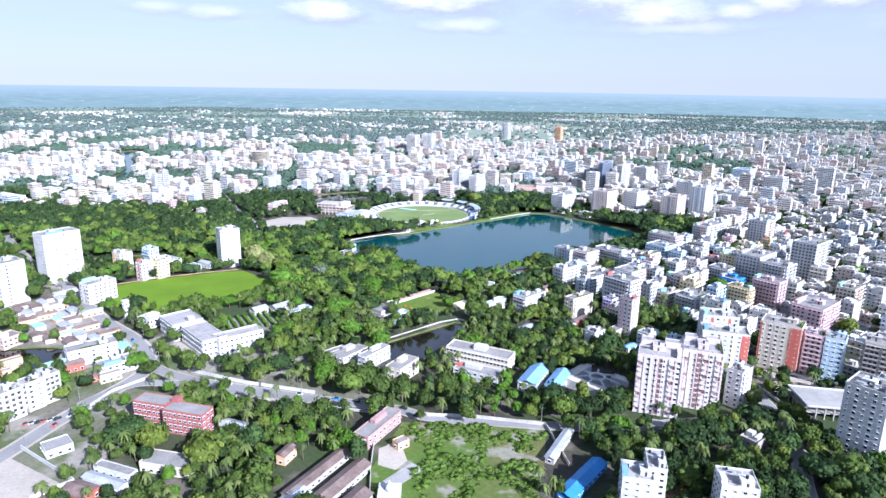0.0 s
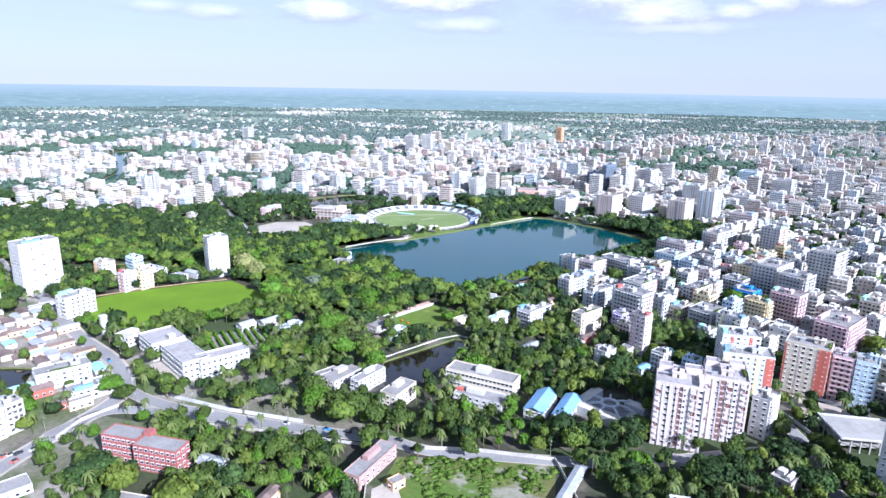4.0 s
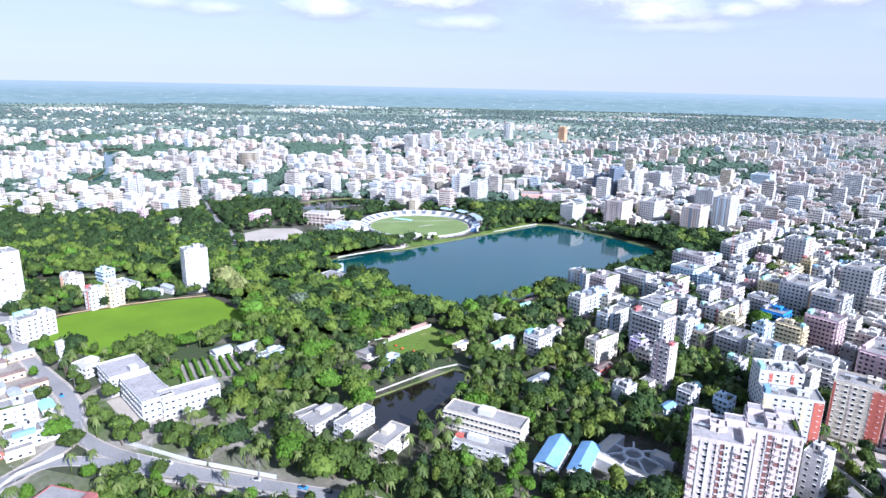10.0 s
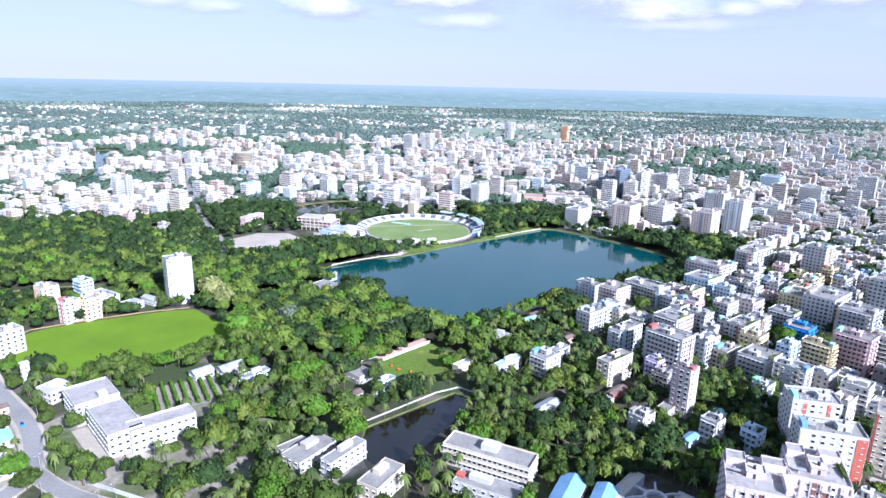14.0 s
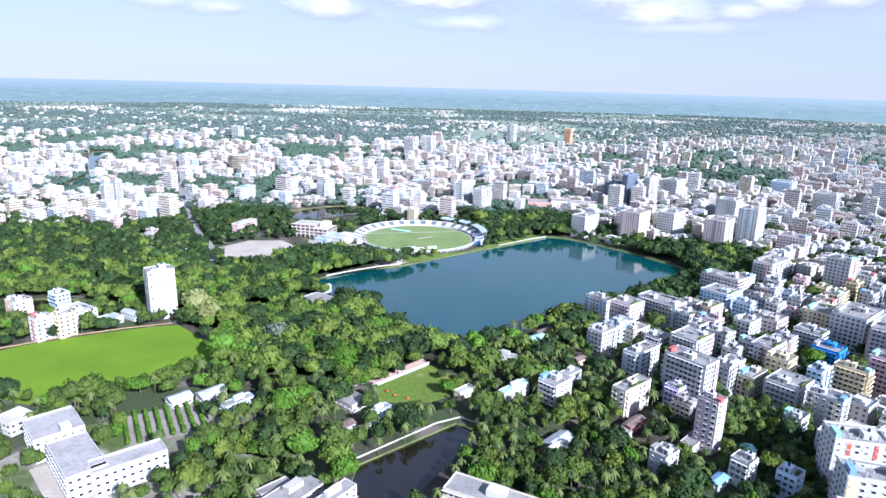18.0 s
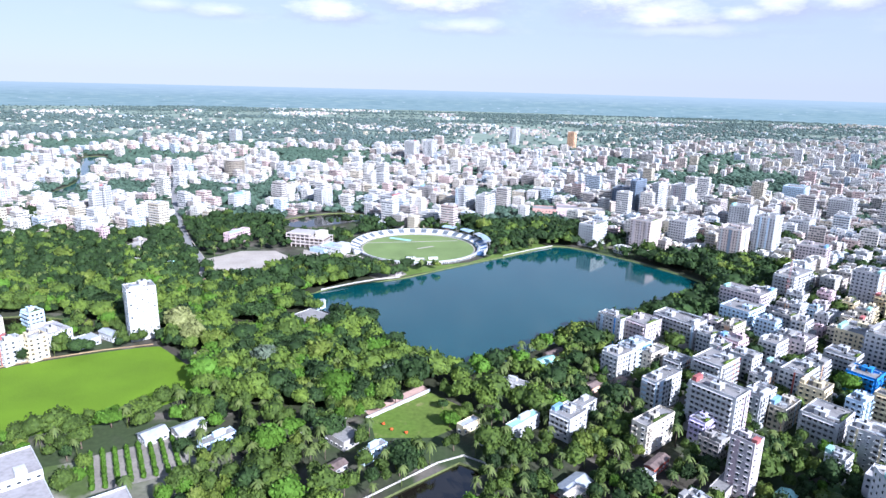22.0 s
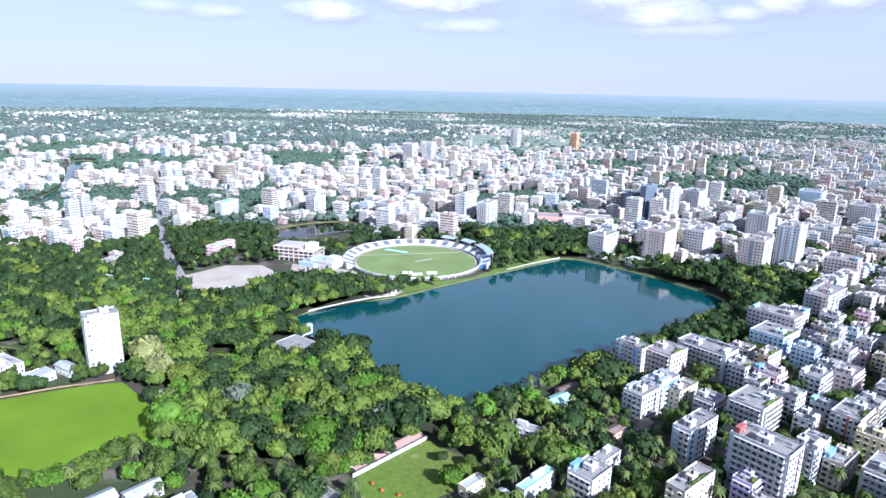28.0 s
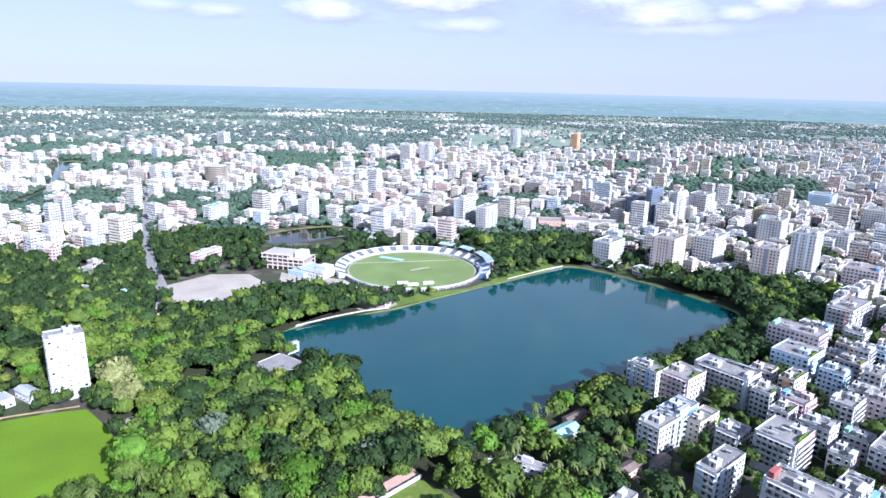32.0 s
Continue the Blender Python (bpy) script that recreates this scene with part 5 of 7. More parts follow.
# white hall with curved ribs over its court
ribbed = thing("assembly_hall", "white hall of swept concrete ribs round an open court", "hall", pose(95, 354, 0, 0, 0, -42))
TAKEN.append((95, 354, 19))
for x0, y0, x1, y1, h in ((-17, -15, 13, -9, 5.0), (-17, -8.9, -11, 13, 5.0), (5, 8, 17, 14, 4.2), (12, -6, 17, 2, 3.6)):
    s = Shape()
    s.block(x1 - x0, y1 - y0, h, 0.6, 0.3)
    part("wing", s, [WALLS["w"], WALLS["c"]], ribbed, at=pose((x0 + x1) / 2, (y0 + y1) / 2, 0))
s = Shape()
s.slab([(-11, -9), (12, -9), (12, 8), (-11, 12)], 0, 0.4)
part("court", s, [M_ROOF], ribbed)
for k in range(7):
    s = Shape()
    s.add([(x, y, z + q) for q in (0, 1.0) for x, y, z in ((4.6, -0.45, 5.6), (4.6, 0.45, 5.6), (9.5, 0.45, 5.0), (9.5, -0.45, 5.0), (14.5, 0.45, 3.4), (14.5, -0.45, 3.4))],
          [(0, 1, 2, 3), (3, 2, 4, 5), (6, 9, 8, 7), (9, 11, 10, 8), (0, 3, 9, 6), (3, 5, 11, 9), (1, 7, 8, 2), (2, 8, 10, 4), (0, 6, 7, 1), (5, 4, 10, 11)])
    part("rib", s, [WALLS["w"]], ribbed, at=pose(0, 0, 0, 0, 0, k * 51.4 + 12))
for k in range(12):
    a, b = radians(k * 30), radians(k * 30 + 29)
    s = Shape()
    s.slab([(4.0 * math.cos(a), 4.0 * math.sin(a)), (5.4 * math.cos(a), 5.4 * math.sin(a)), (5.4 * math.cos(b), 5.4 * math.sin(b)), (4.0 * math.cos(b), 4.0 * math.sin(b))], 5.2, 6.4)
    part("ring_beam", s, [WALLS["w"]], ribbed)

# car deck beside the east road
deck = thing("parking_deck", "pale concrete two-level parking deck on columns", "car park", pose(214, 334, 0))
TAKEN.append((221, 329, 18)), TAKEN.append((208, 324, 8)), TAKEN.append((236, 334, 8))
sheet("car_lot", [[(200, 366), (208, 383), (245, 355), (240, 339), (206, 345)]], 0.06, M_SAND, "pale dusty car lot behind the deck", "ground")
for z in (3.2, 6.6):
    s = Shape()
    s.slab([(-7, 9.5), (28.5, 3), (14, -18.5), (-9, -15)], z, z + 0.5)
    part("slab", s, [M_CONC], deck)
loop = [(-7, 9.5), (28.5, 3), (14, -18.5), (-9, -15)]
for (a, b), (c, e) in zip(loop, loop[1:] + loop[:1]):
    k = math.hypot(c - a, e - b)
    nx, ny = (e - b) / k * 0.2, -(c - a) / k * 0.2
    s2 = Shape()
    s2.slab([(a, b), (c, e), (c - nx, e - ny), (a - nx, b - ny)], 7.1, 8.1)
    part("parapet", s2, [WALLS["w"]], deck)
    for i in range(5):
        t = i / 5
        s3 = Shape()
        px, py = a + (c - a) * t - nx * 4, b + (e - b) * t - ny * 4
        s3.box(px - 0.3, py - 0.3, -0.3, px + 0.3, py + 0.3, 6.6)
        part("column", s3, [M_CONC], deck)


# cricket ground
def ring_part(name, parent, r0, r1, a0, a1, z0, z1, material, label="", n=4):
    """A curved piece of stand between two radii and two bearings, rising outward."""
    s = Shape()
    vs = []
    for i in range(n + 1):
        a = radians(a0 + (a1 - a0) * i / n)
        c, q = math.cos(a), math.sin(a)
        vs += [(r0 * c, r0 * q, 0), (r0 * c, r0 * q, z0), (r1 * c, r1 * q, z1), (r1 * c, r1 * q, 0)]
    s.add(vs, [(4 * i + j, 4 * i + 4 + j, 4 * i + 4 + (j + 1) % 4, 4 * i + (j + 1) % 4) for i in range(n) for j in range(4)] + [(0, 1, 2, 3), (4 * n + 3, 4 * n + 2, 4 * n + 1, 4 * n)])
    return part(name, s, [material], parent, label)


ground_c = pose(STADIUM[0], STADIUM[1], 0)
turf = Shape()
turf.slab([(63 * math.cos(a * math.pi / 32), 63 * math.sin(a * math.pi / 32)) for a in range(64)], -0.2, 0.12)
solid("cricket_field", turf, [M_TURF], "round mown cricket field with a pale pitch", "sports field", ground_c, kind="structure")
s = Shape()
s.box(-11, -1.6, 0.12, 11, 1.6, 0.16)
solid("cricket_pitch", s, [M_SAND], "pale rolled clay pitch strip", "pitch", ground_c @ pose(8, 2, 0, 0, 0, 35), kind="structure")
s = Shape()
s.slab([(64.6 * math.cos(a * math.pi / 40), 64.6 * math.sin(a * math.pi / 40)) for a in range(80)], -0.3, 0.08)
solid("boundary_strip", s, [M_SAND], "pale strip round the cricket field", "path", ground_c, kind="structure")
s = Shape()
s.box(-14, -3.5, 0.12, 14, 3.5, 0.2)
solid("pitch_cover", s, [M_TEAL], "flat teal covers spread on the outfield", "cover", ground_c @ pose(-24, 38, 0, 0, 0, -24))
stands = thing("stadium_stands", "curved open stadium terraces in white and blue-grey blocks", "stadium stand", ground_c)
for k in range(34):
    a0 = 18 + k * 5.6
    ring_part("terrace", stands, 66.5, 76, a0, a0 + 5.4, 1.2, 4.6, M_SEATW if k % 2 else M_SEATB)
    ring_part("terrace_rail", stands, 65.9, 66.3, a0, a0 + 5.4, 2.2, 2.2, WALLS["w"], n=2)
    ring_part("rear_wall", stands, 76.1, 76.5, a0, a0 + 5.5, 5.2, 5.2, WALLS["w"], n=2)
for k in range(26):
    a0 = 210 + k * 6.4
    ring_part("low_stand", stands, 68, 70.6, a0, a0 + 6.2, 3.0, 3.6, WALLS["w"], n=2)
    for q in range(3):
        # thin panels on the wall, coloured dark as shaded openings
        ring_part("opening", stands, 70.61, 70.66, a0 + 0.5 + q * 1.9, a0 + 1.9 + q * 1.9, 2.1, 2.1, M_DARK, n=1)
for k in range(7):
    a0 = -22 + k * 5.8
    ring_part("seat_block", stands, 66.5, 78, a0, a0 + 5.6, 1.5, 5.4, M_SEATW if k % 2 else M_SEATB2)
    ring_part("rear_wall", stands, 78.1, 78.5, a0, a0 + 5.7, 6.0, 6.0, WALLS["w"], n=2)
roofed = thing("grandstand_roof", "pale blue curved roof over stadium seats", "stand roof", ground_c)
for k in range(11):
    a0 = -2 + k * 6.6
    if k in (5, 8):
        continue
    s = Shape()
    vs = []
    for i in range(3):
        a = radians(a0 + i * 3.1)
        for r, z in ((74, 9.0 + 0.25 * (k % 3)), (82, 10.4), (82, 10.2), (74, 8.8 + 0.25 * (k % 3))):
            vs.append((r * math.cos(a), r * math.sin(a), z))
    s.add(vs, [(4 * i + j, 4 * i + 4 + j, 4 * i + 4 + (j + 1) % 4, 4 * i + (j + 1) % 4) for i in range(2) for j in range(4)] + [(0, 1, 2, 3), (11, 10, 9, 8)])
    part("roof_panel", s, [M_TINB2 if k % 4 else M_TINW], roofed)
    for q in (0, 6.0):
        s = Shape()
        a = radians(a0 + q)
        s.tube([(81 * math.cos(a), 81 * math.sin(a), 0), (81 * math.cos(a), 81 * math.sin(a), 10.2)], [0.3, 0.3], 6)
        part("column", s, [M_CONC], roofed)
for x, y, rot in ((4, -52, 8), (18, -46, 12), (-6, -48, 5)):
    s = Shape()
    s.add([(i, j, z) for i in (-5, 5) for j, z in ((-1.6, 0), (-1.2, 1.6), (1.2, 2.0), (1.6, 0))], [(0, 1, 2, 3), (7, 6, 5, 4), (0, 4, 5, 1), (1, 5, 6, 2), (2, 6, 7, 3)])
    solid("sight_screen", s, [M_SEATW], "low white wheeled screen on the outfield", "screen", ground_c @ pose(x, y, 0.12, 0, 0, rot), "outfield screens")
s = Shape()
s.box(-58, -1.1, 0.12, 58, 1.1, 0.15)
solid("field_path", s, [M_SAND], "pale worn path across the outfield", "path", ground_c @ pose(-12, 26, 0, 0, 0, 12), kind="structure")
pav = thing("pavilion", "white stadium pavilion with pale blue roof terraces", "pavilion", pose(-124, 846, 0, 0, 0, -30))
TAKEN.append((-124, 846, 18))
s = Shape()
s.block(30, 18, 7, 0.6)
part("wall", s, [WALLS["w"], M_TINB2], pav)
s = Shape()
s.box(-24, -15, 0, -4, -6, 4.2)
part("annex", s, [M_TINB2], pav)
s = Shape()
s.box(2, -4, 7, 14, 8, 10.5)
part("upper_box", s, [WALLS["w"]], pav)
facade(pav, 30, 18, 2, 3.3, pose(0, 0, 0), 3.4)

# orange and pink market hall, round tower under construction, twin towers
mall = thing("market_hall", "long low orange and pink market hall", "market hall", pose(174, 1074, 0, 0, 0, -8))
for x, w, m, h in ((-36, 34, WALLS["S"], 11), (-4, 30, WALLS["p"], 14), (30, 37, WALLS["c"], 12)):
    s = Shape()
    s.block(w - 0.1, 26, h, 0.8)
    part("wing", s, [m, M_ROOF], mall, at=pose(x, 0, 0))
    facade(mall, w - 4, 26, 3, 3.4, pose(x, 0, 0), 5.0)
    TAKEN.append((174 + x, 1074 - 0.14 * x, 18))
frame_tower = thing("unfinished_tower", "round bare concrete tower of open floors", "tower", pose(-408, 1358, 0))
TAKEN.append((-408, 1358, 24))
for k in range(11):
    s = Shape()
    s.tube([(0, 0, k * 3.2 + 3), (0, 0, k * 3.2 + 3.5)], [20, 20], 20)
    part("floor_slab", s, [WALLS["c"]], frame_tower)
s = Shape()
s.tube([(0, 0, 0), (0, 0, 36)], [15, 15], 16)
part("core", s, [WALLS["g"]], frame_tower)
flats(-95, 1720, -20, 26, 30, 15, "w", 1)
flats(-52, 1756, -20, 26, 32, 15, "w", 1)
flats(205, 2230, -30, 24, 26, 17, "w", 1)
flats(380, 2170, -30, 22, 24, 15, "o", 1)
flats(-640, 2050, -20, 26, 26, 12, "w", 1)

club = thing("unfinished_building", "open concrete frame of four storeys with brown infill walls", "building", pose(-158, 872, 0, 0, 0, -14))
TAKEN.append((-158, 872, 22)), TAKEN.append((-176, 876, 13)), TAKEN.append((-140, 868, 13))
for k in range(4):
    s = Shape()
    s.box(-23, -13, k * 3.7 + 3.3, 23 if k < 3 else 8, 13, k * 3.7 + 3.7)
    part("floor_slab", s, [WALLS["g"]], club)
    s = Shape()
    s.box(-20, -9, k * 3.7, 20 if k < 3 else 6, 10, k * 3.7 + 3.25)
    part("infill_wall", s, [WALLS["g"] if k % 2 else M_DARKWALL], club)
    s = Shape()
    s.box(-23, -13, k * 3.7 + 3.72, 23 if k < 3 else 8, -12.8, k * 3.7 + 4.5)
    part("breast_wall", s, [WALLS["n"]], club)
for k in range(9):
    for y in (-12.4, 12.4):
        s = Shape()
        x = -22.4 + k * 5.6
        s.box(x - 0.35, y - 0.35, -0.3, x + 0.35, y + 0.35, 14.4 if x < 8 else 11)
        part("column", s, [WALLS["n"]], club)
s = Shape()
s.box(9, -4, 11.2, 19, 8, 17.5)
part("stair_tower", s, [WALLS["c"]], club)

# market rows in the near corner
for x, y, w, d, roof in ((-58, 254, 6, 40, "TIN"), (-46, 247, 8, 36, "TIN"), (-66, 232, 9, 20, "TINW"), (-38, 234, 9, 16, "TIN")):
    house(x, y, -29, w, d, 4, "g", "gable", roof, "long market row under weathered tin roof")
house(56, 355, -27, 11, 27, 6, "w", "gable", "TINB", "large shed with pale blue tin roof")
house(70, 350, -27, 9, 26, 6, "w", "gable", "TINB", "narrow shed with pale blue tin roof")


def wall_line(pts, h, material, label, thick=0.3, closed=False):
    """A boundary wall of straight panels with a coping."""
    root = thing("boundary_wall", label, "wall", pose(pts[0][0], pts[0][1], 0))
    for (a, b), (c, d) in zip(pts, pts[1:] + (pts[:1] if closed else [])):
        k = math.hypot(c - a, d - b)
        n = max(1, round(k / 9))
        for i in range(n):
            s = Shape()
            s.box(0, -thick / 2, -0.3, k / n - 0.12, thick / 2, h)
            part("panel", s, [material], root, at=pose(a - pts[0][0] + (c - a) * i / n, b - pts[0][1] + (d - b) * i / n, 0, 0, 0, math.degrees(math.atan2(d - b, c - a))))


# crowded tin-roofed stalls of the old market
STALL_WORDS = {"TIN": "small market stall under rusted tin roof", "TINW": "small market stall under pale tin roof", "TINB": "small market stall under blue tin roof", "TEAL": "small market stall under pale green tin roof"}
stall_rng = random.Random(21)
stall_count = 0
for k in range(900):
    x, y = stall_rng.uniform(-345, -215), stall_rng.uniform(345, 500)
    w, d, roof = stall_rng.uniform(5, 8), stall_rng.uniform(8, 14), stall_rng.choice(("TIN", "TINW", "TINW", "TIN", "TIN", "TEAL"))
    if stall_count < 46 and inside(x, y, MARKET) and free(x, y, 5.0, False) and gap_to(x, y, ROAD_WEST) > 10:
        stall_count += 1
        TAKEN.append((x, y, 5.2))
        ob = thing("market_stall", STALL_WORDS[roof], "market stall", pose(x, y, 0, 0, 0, -42 + stall_rng.choice((0, 90)) + stall_rng.uniform(-5, 5)), "market stalls")
        h = stall_rng.uniform(2.6, 4.2)
        s = Shape()
        s.box(-w / 2, -d / 2, -0.3, w / 2, d / 2, h)
        part("wall", s, [WALLS[stall_rng.choice("wgoc")]], ob)
        part("roof", gable(w, d, h + 0.1, w * 0.18), [ROOFS[roof]], ob)
sheet("market_ground", [MARKET], 0.04, M_DUST, "dusty trodden ground of the old market", "ground")
wall_line([(-43, 494), (-9, 529)], 1.9, WALLS["w"], "white plastered garden wall", 0.8)
wall_line([(-76, 478), (-44, 503)], 1.7, WALLS["w"], "white plastered wall beside a lane")
wall_line([(-9, 313), (17, 312), (56, 305), (62, 268)], 2.0, M_WALLC, "weathered wall round an overgrown plot")
wall_line([(-36, 306), (-34, 262), (-28, 205)], 2.0, M_WALLC, "weathered plaster wall beside the market")
wall_line([(-160, 362), (-120, 347), (-76, 336)], 2.2, WALLS["w"], "long pale wall along the main street")
wall_line([(-160, 336), (-120, 331), (-74, 322), (-36, 314)], 1.6, M_WALLC, "long weathered wall along the main street")
wall_line([(-210, 274), (-168, 248), (-180, 235)], 2.2, WALLS["w"], "white wall round a bare plot")
wall_line([(-199, 316), (-196, 334), (-184, 350)], 1.8, M_WALLC, "low wall at the street corner")
wall_line([(194, 361), (201, 322)], 2.0, WALLS["w"], "pale wall of the car park")
wall_line([(212, 386), (238, 361)], 2.0, WALLS["w"], "pale wall of the car park")
wall_line([(-45, 417), (-3, 455), (10, 462), (24, 454)], 0.9, M_WALLC, "low weathered wall beside the pond")
wall_line([(-113, 713), (-85, 736), (-67, 748), (-46, 757)], 1.2, M_WALLC, "pale lakeside promenade wall")
wall_line([(60, 846), (100, 880), (122, 896)], 1.0, M_WALLC, "low weathered lakeside wall")
wall_line([(-305, 500), (-298, 533), (-266, 556), (-233, 574), (-204, 586)], 0.8, M_SCRUB2, "low earth-stained wall along the field")
sheet("promenade", [[(-70, 752), (-46, 758), (-40, 768), (-46, 778), (-66, 776), (-78, 760)]], 0.08, M_SAND, "pale stone landing at the lake", "promenade")
sheet("garden_walk", [[(-42, 499), (-10, 532), (-14, 537), (-46, 504)]], 0.07, M_PINKPAVE, "pinkish paved garden walk", "path")
sheet("bare_plot", [[(-214, 268), (-172, 246), (-182, 232), (-214, 232)]], 0.05, M_SAND, "bare sandy building plot", "ground")
sheet("brick_yard", [[(49, 434), (60, 431), (57, 412), (47, 415)]], 0.05, M_BRICK, "yard strewn with red brick", "ground")
sheet("market_yard", [[(-32, 280), (-22, 288), (-17, 270), (-22, 262), (-31, 266)]], 0.07, M_SAND, "pale swept yard beside the market", "ground")
sheet("school_yard", [[(-192, 404), (-168, 380), (-150, 376), (-138, 384), (-158, 392), (-180, 414)]], 0.05, M_SAND, "dusty school yard", "ground")
sheet("nursery_ground", [[(-173, 452), (-140, 471), (-122, 443), (-156, 424)]], 0.05, M_DUST, "pale swept ground between nursery hedges", "ground")
sheet("site_yard", [[(96, 262), (128, 254), (122, 240), (100, 246)]], 0.05, M_SCRUB2, "dug-up brown building site", "ground")
sheet("airstrip", [[(930, 2240), (1010, 2230), (1720, 3380), (1640, 3400)]], 0.05, M_HAZEGRASS, "pale grassy disused airstrip", "field")
sheet("far_field", [[(150, 3650), (920, 3900), (1080, 4500), (180, 4150)]], 0.05, M_HAZEGRASS, "open rice fields, green greyed for haze", "field")
sheet("far_field", [[(-1050, 2950), (-700, 2900), (-640, 3200), (-1000, 3250)]], 0.05, M_HAZEGRASS, "open rice fields, green greyed for haze", "field")
s2 = Shape()
s2.slab([(-4, -10), (4, -10), (4, 10), (-4, 10)], 0, 0.3)
solid("concrete_slab", s2, [M_CONC], "pale concrete base slab in a weedy plot", "slab", pose(-18, 258, 0, 0, 0, -40))
for x, y in ((-33, 489), (-28, 484), (-20, 481)):
    v, f = CROWNS_S[1]
    tagged(new("flowering_shrub", tri_mesh("flowering_shrub", v * np.array([1.1, 1.1, 1.5]), f, M_FLOWER)), "round shrub of orange-red flowers on a lawn", "shrub", "garden shrubs").location = (x, y, 0.06)

scrub = Mass()
scrub_rng = random.Random(9)
for k in range(2600):
    x, y = scrub_rng.uniform(-32, 60), scrub_rng.uniform(202, 306)
    if inside(x, y, WASTE) and noise.noise((x * 0.06, y * 0.06, 1.3)) > -0.1 + 0.25 * noise.noise((x * 0.3, y * 0.3, 4.1)) and not (-34 < x < -14 and 248 < y < 292) and not any(math.hypot(x - a, y - b) < c for a, b, c in TAKEN.near(x, y)):
        q = scrub_rng.uniform(0.35, 1.0) ** 2 * 2.6
        v, f = CROWNS_W[k % 3]
        scrub.add(v, f, x, y, -0.3, q, q, q * scrub_rng.uniform(0.35, 0.75), k)
scrub.done("weed_thicket", M_WEED, "rank bright green weeds and low bushes on waste ground", "weeds")

# small white mosque dome, slim minaret, white dome on the sand ground
dome = thing("mosque", "small mosque with white onion dome", "mosque", pose(-23, 241, 0))
s = Shape()
s.box(-5, -5, 0, 5, 5, 4.5)
part("wall", s, [WALLS["w"]], dome)
s = Shape()
s.tube([(0, 0, 4.5), (0, 0, 5.4), (0, 0, 6.4), (0, 0, 7.4), (0, 0, 8.2), (0, 0, 9.6)], [1.8, 2.0, 1.9, 1.3, 0.5, 0.05], 12)
part("dome", s, [WALLS["w"]], dome, smooth=True)
mina = thing("clock_tower", "slim white square tower with dark openings", "tower", pose(-247, 453, 0, 0, 0, -40))
TAKEN.append((-247, 453, 4))
s = Shape()
s.box(-2, -2, 0, 2, 2, 14)
part("shaft", s, [WALLS["w"]], mina)
s = Shape()
s.box(-2.4, -2.4, 14, 2.4, 2.4, 14.5)
part("cornice", s, [WALLS["w"]], mina)
for k in range(4):
    part("window", WINDOW_S, None, mina, at=pose(0, -2, 2.5 + 3 * k))
    part("window", WINDOW_S, None, mina, at=pose(0, 0, 0, 0, 0, 90) @ pose(0, -2, 2.5 + 3 * k))
s = Shape()
s.tube([(0, 0, 0), (0, 0, 3.2), (0, 0, 3.8), (0, 0, 4.2)], [8, 8, 5, 0.6], 20)
solid("water_reservoir", s, [WALLS["w"]], "round white covered reservoir on sandy ground", "reservoir", pose(-195, 756, 0), smooth=False)


def lattice_mast(x, y, h, label):
    root = thing("radio_mast", label, "mast", pose(x, y, 0))
    for a in range(4):
        c, q = math.cos(a * math.pi / 2), math.sin(a * math.pi / 2)
        s = Shape()
        s.tube([(1.6 * c, 1.6 * q, 0), (0.4 * c, 0.4 * q, h)], [0.12, 0.08], 4)
        part("leg", s, [M_MAST], root)
    for k in range(1, 10):
        z = h * k / 10
        r = 1.6 - 1.2 * k / 10
        s = Shape()
        s.tube([(0, 0, z - 0.08), (0, 0, z + 0.08)], [r, r], 4)
        part("brace", s, [M_MAST], root)


lattice_mast(296, 706, 44, "red and white lattice radio mast above rooftops")
lattice_mast(-600, 1010, 40, "lattice radio mast above the town")


def car(x, y, rot, paint):
    root = thing("car", f"{paint} car parked on the street", "car", pose(x, y, 0.1, 0, 0, rot), "cars")
    s = Shape()
    s.slab([(-2.1, -0.75), (-1.9, -0.85), (1.9, -0.85), (2.1, -0.7), (2.1, 0.7), (1.9, 0.85), (-1.9, 0.85), (-2.1, 0.75)], 0.3, 0.95)
    part("body", s, [CARS[paint]], root)
    s = Shape()
    s.add([(-1.5, -0.75, 0.95), (1.0, -0.75, 0.95), (1.0, 0.75, 0.95), (-1.5, 0.75, 0.95), (-1.1, -0.62, 1.5), (0.4, -0.62, 1.5), (0.4, 0.62, 1.5), (-1.1, 0.62, 1.5)],
          [(4, 5, 6, 7), (0, 1, 5, 4), (1, 2, 6, 5), (2, 3, 7, 6), (3, 0, 4, 7)])
    part("cabin", s, [M_GLASS], root)
    for i in (-1.3, 1.3):
        for j in (-0.8, 0.8):
            w = Shape()
            w.tube([(0, 0, -0.1), (0, 0, 0.1)], [0.32, 0.32], 8)
            part("wheel", w, [M_TANK], root, at=pose(i, j, 0.32, 90))


CARS = {"white": WALLS["w"], "red": WALLS["r"], "blue": WALLS["B"], "dark grey": M_TANK}
car_rng = random.Random(3)
for line, half in ROADS[:2] + ROADS[3:4]:
    for k in range(2, len(line) - 2):
        if line[k][1] > 240 and line[k][1] < 900 and car_rng.random() < 0.24:
            (a, b), (c, d) = line[k], line[k + 1]
            t = math.atan2(d - b, c - a)
            side = car_rng.choice((-1, 1)) * half * 0.5
            car(a - math.sin(t) * side, b + math.cos(t) * side, math.degrees(t), car_rng.choice(list(CARS)))
for k in range(6):
    car(-222 + k * 2.6, 296 + k * 1.2, 60, ("red", "white", "dark grey")[k % 3])


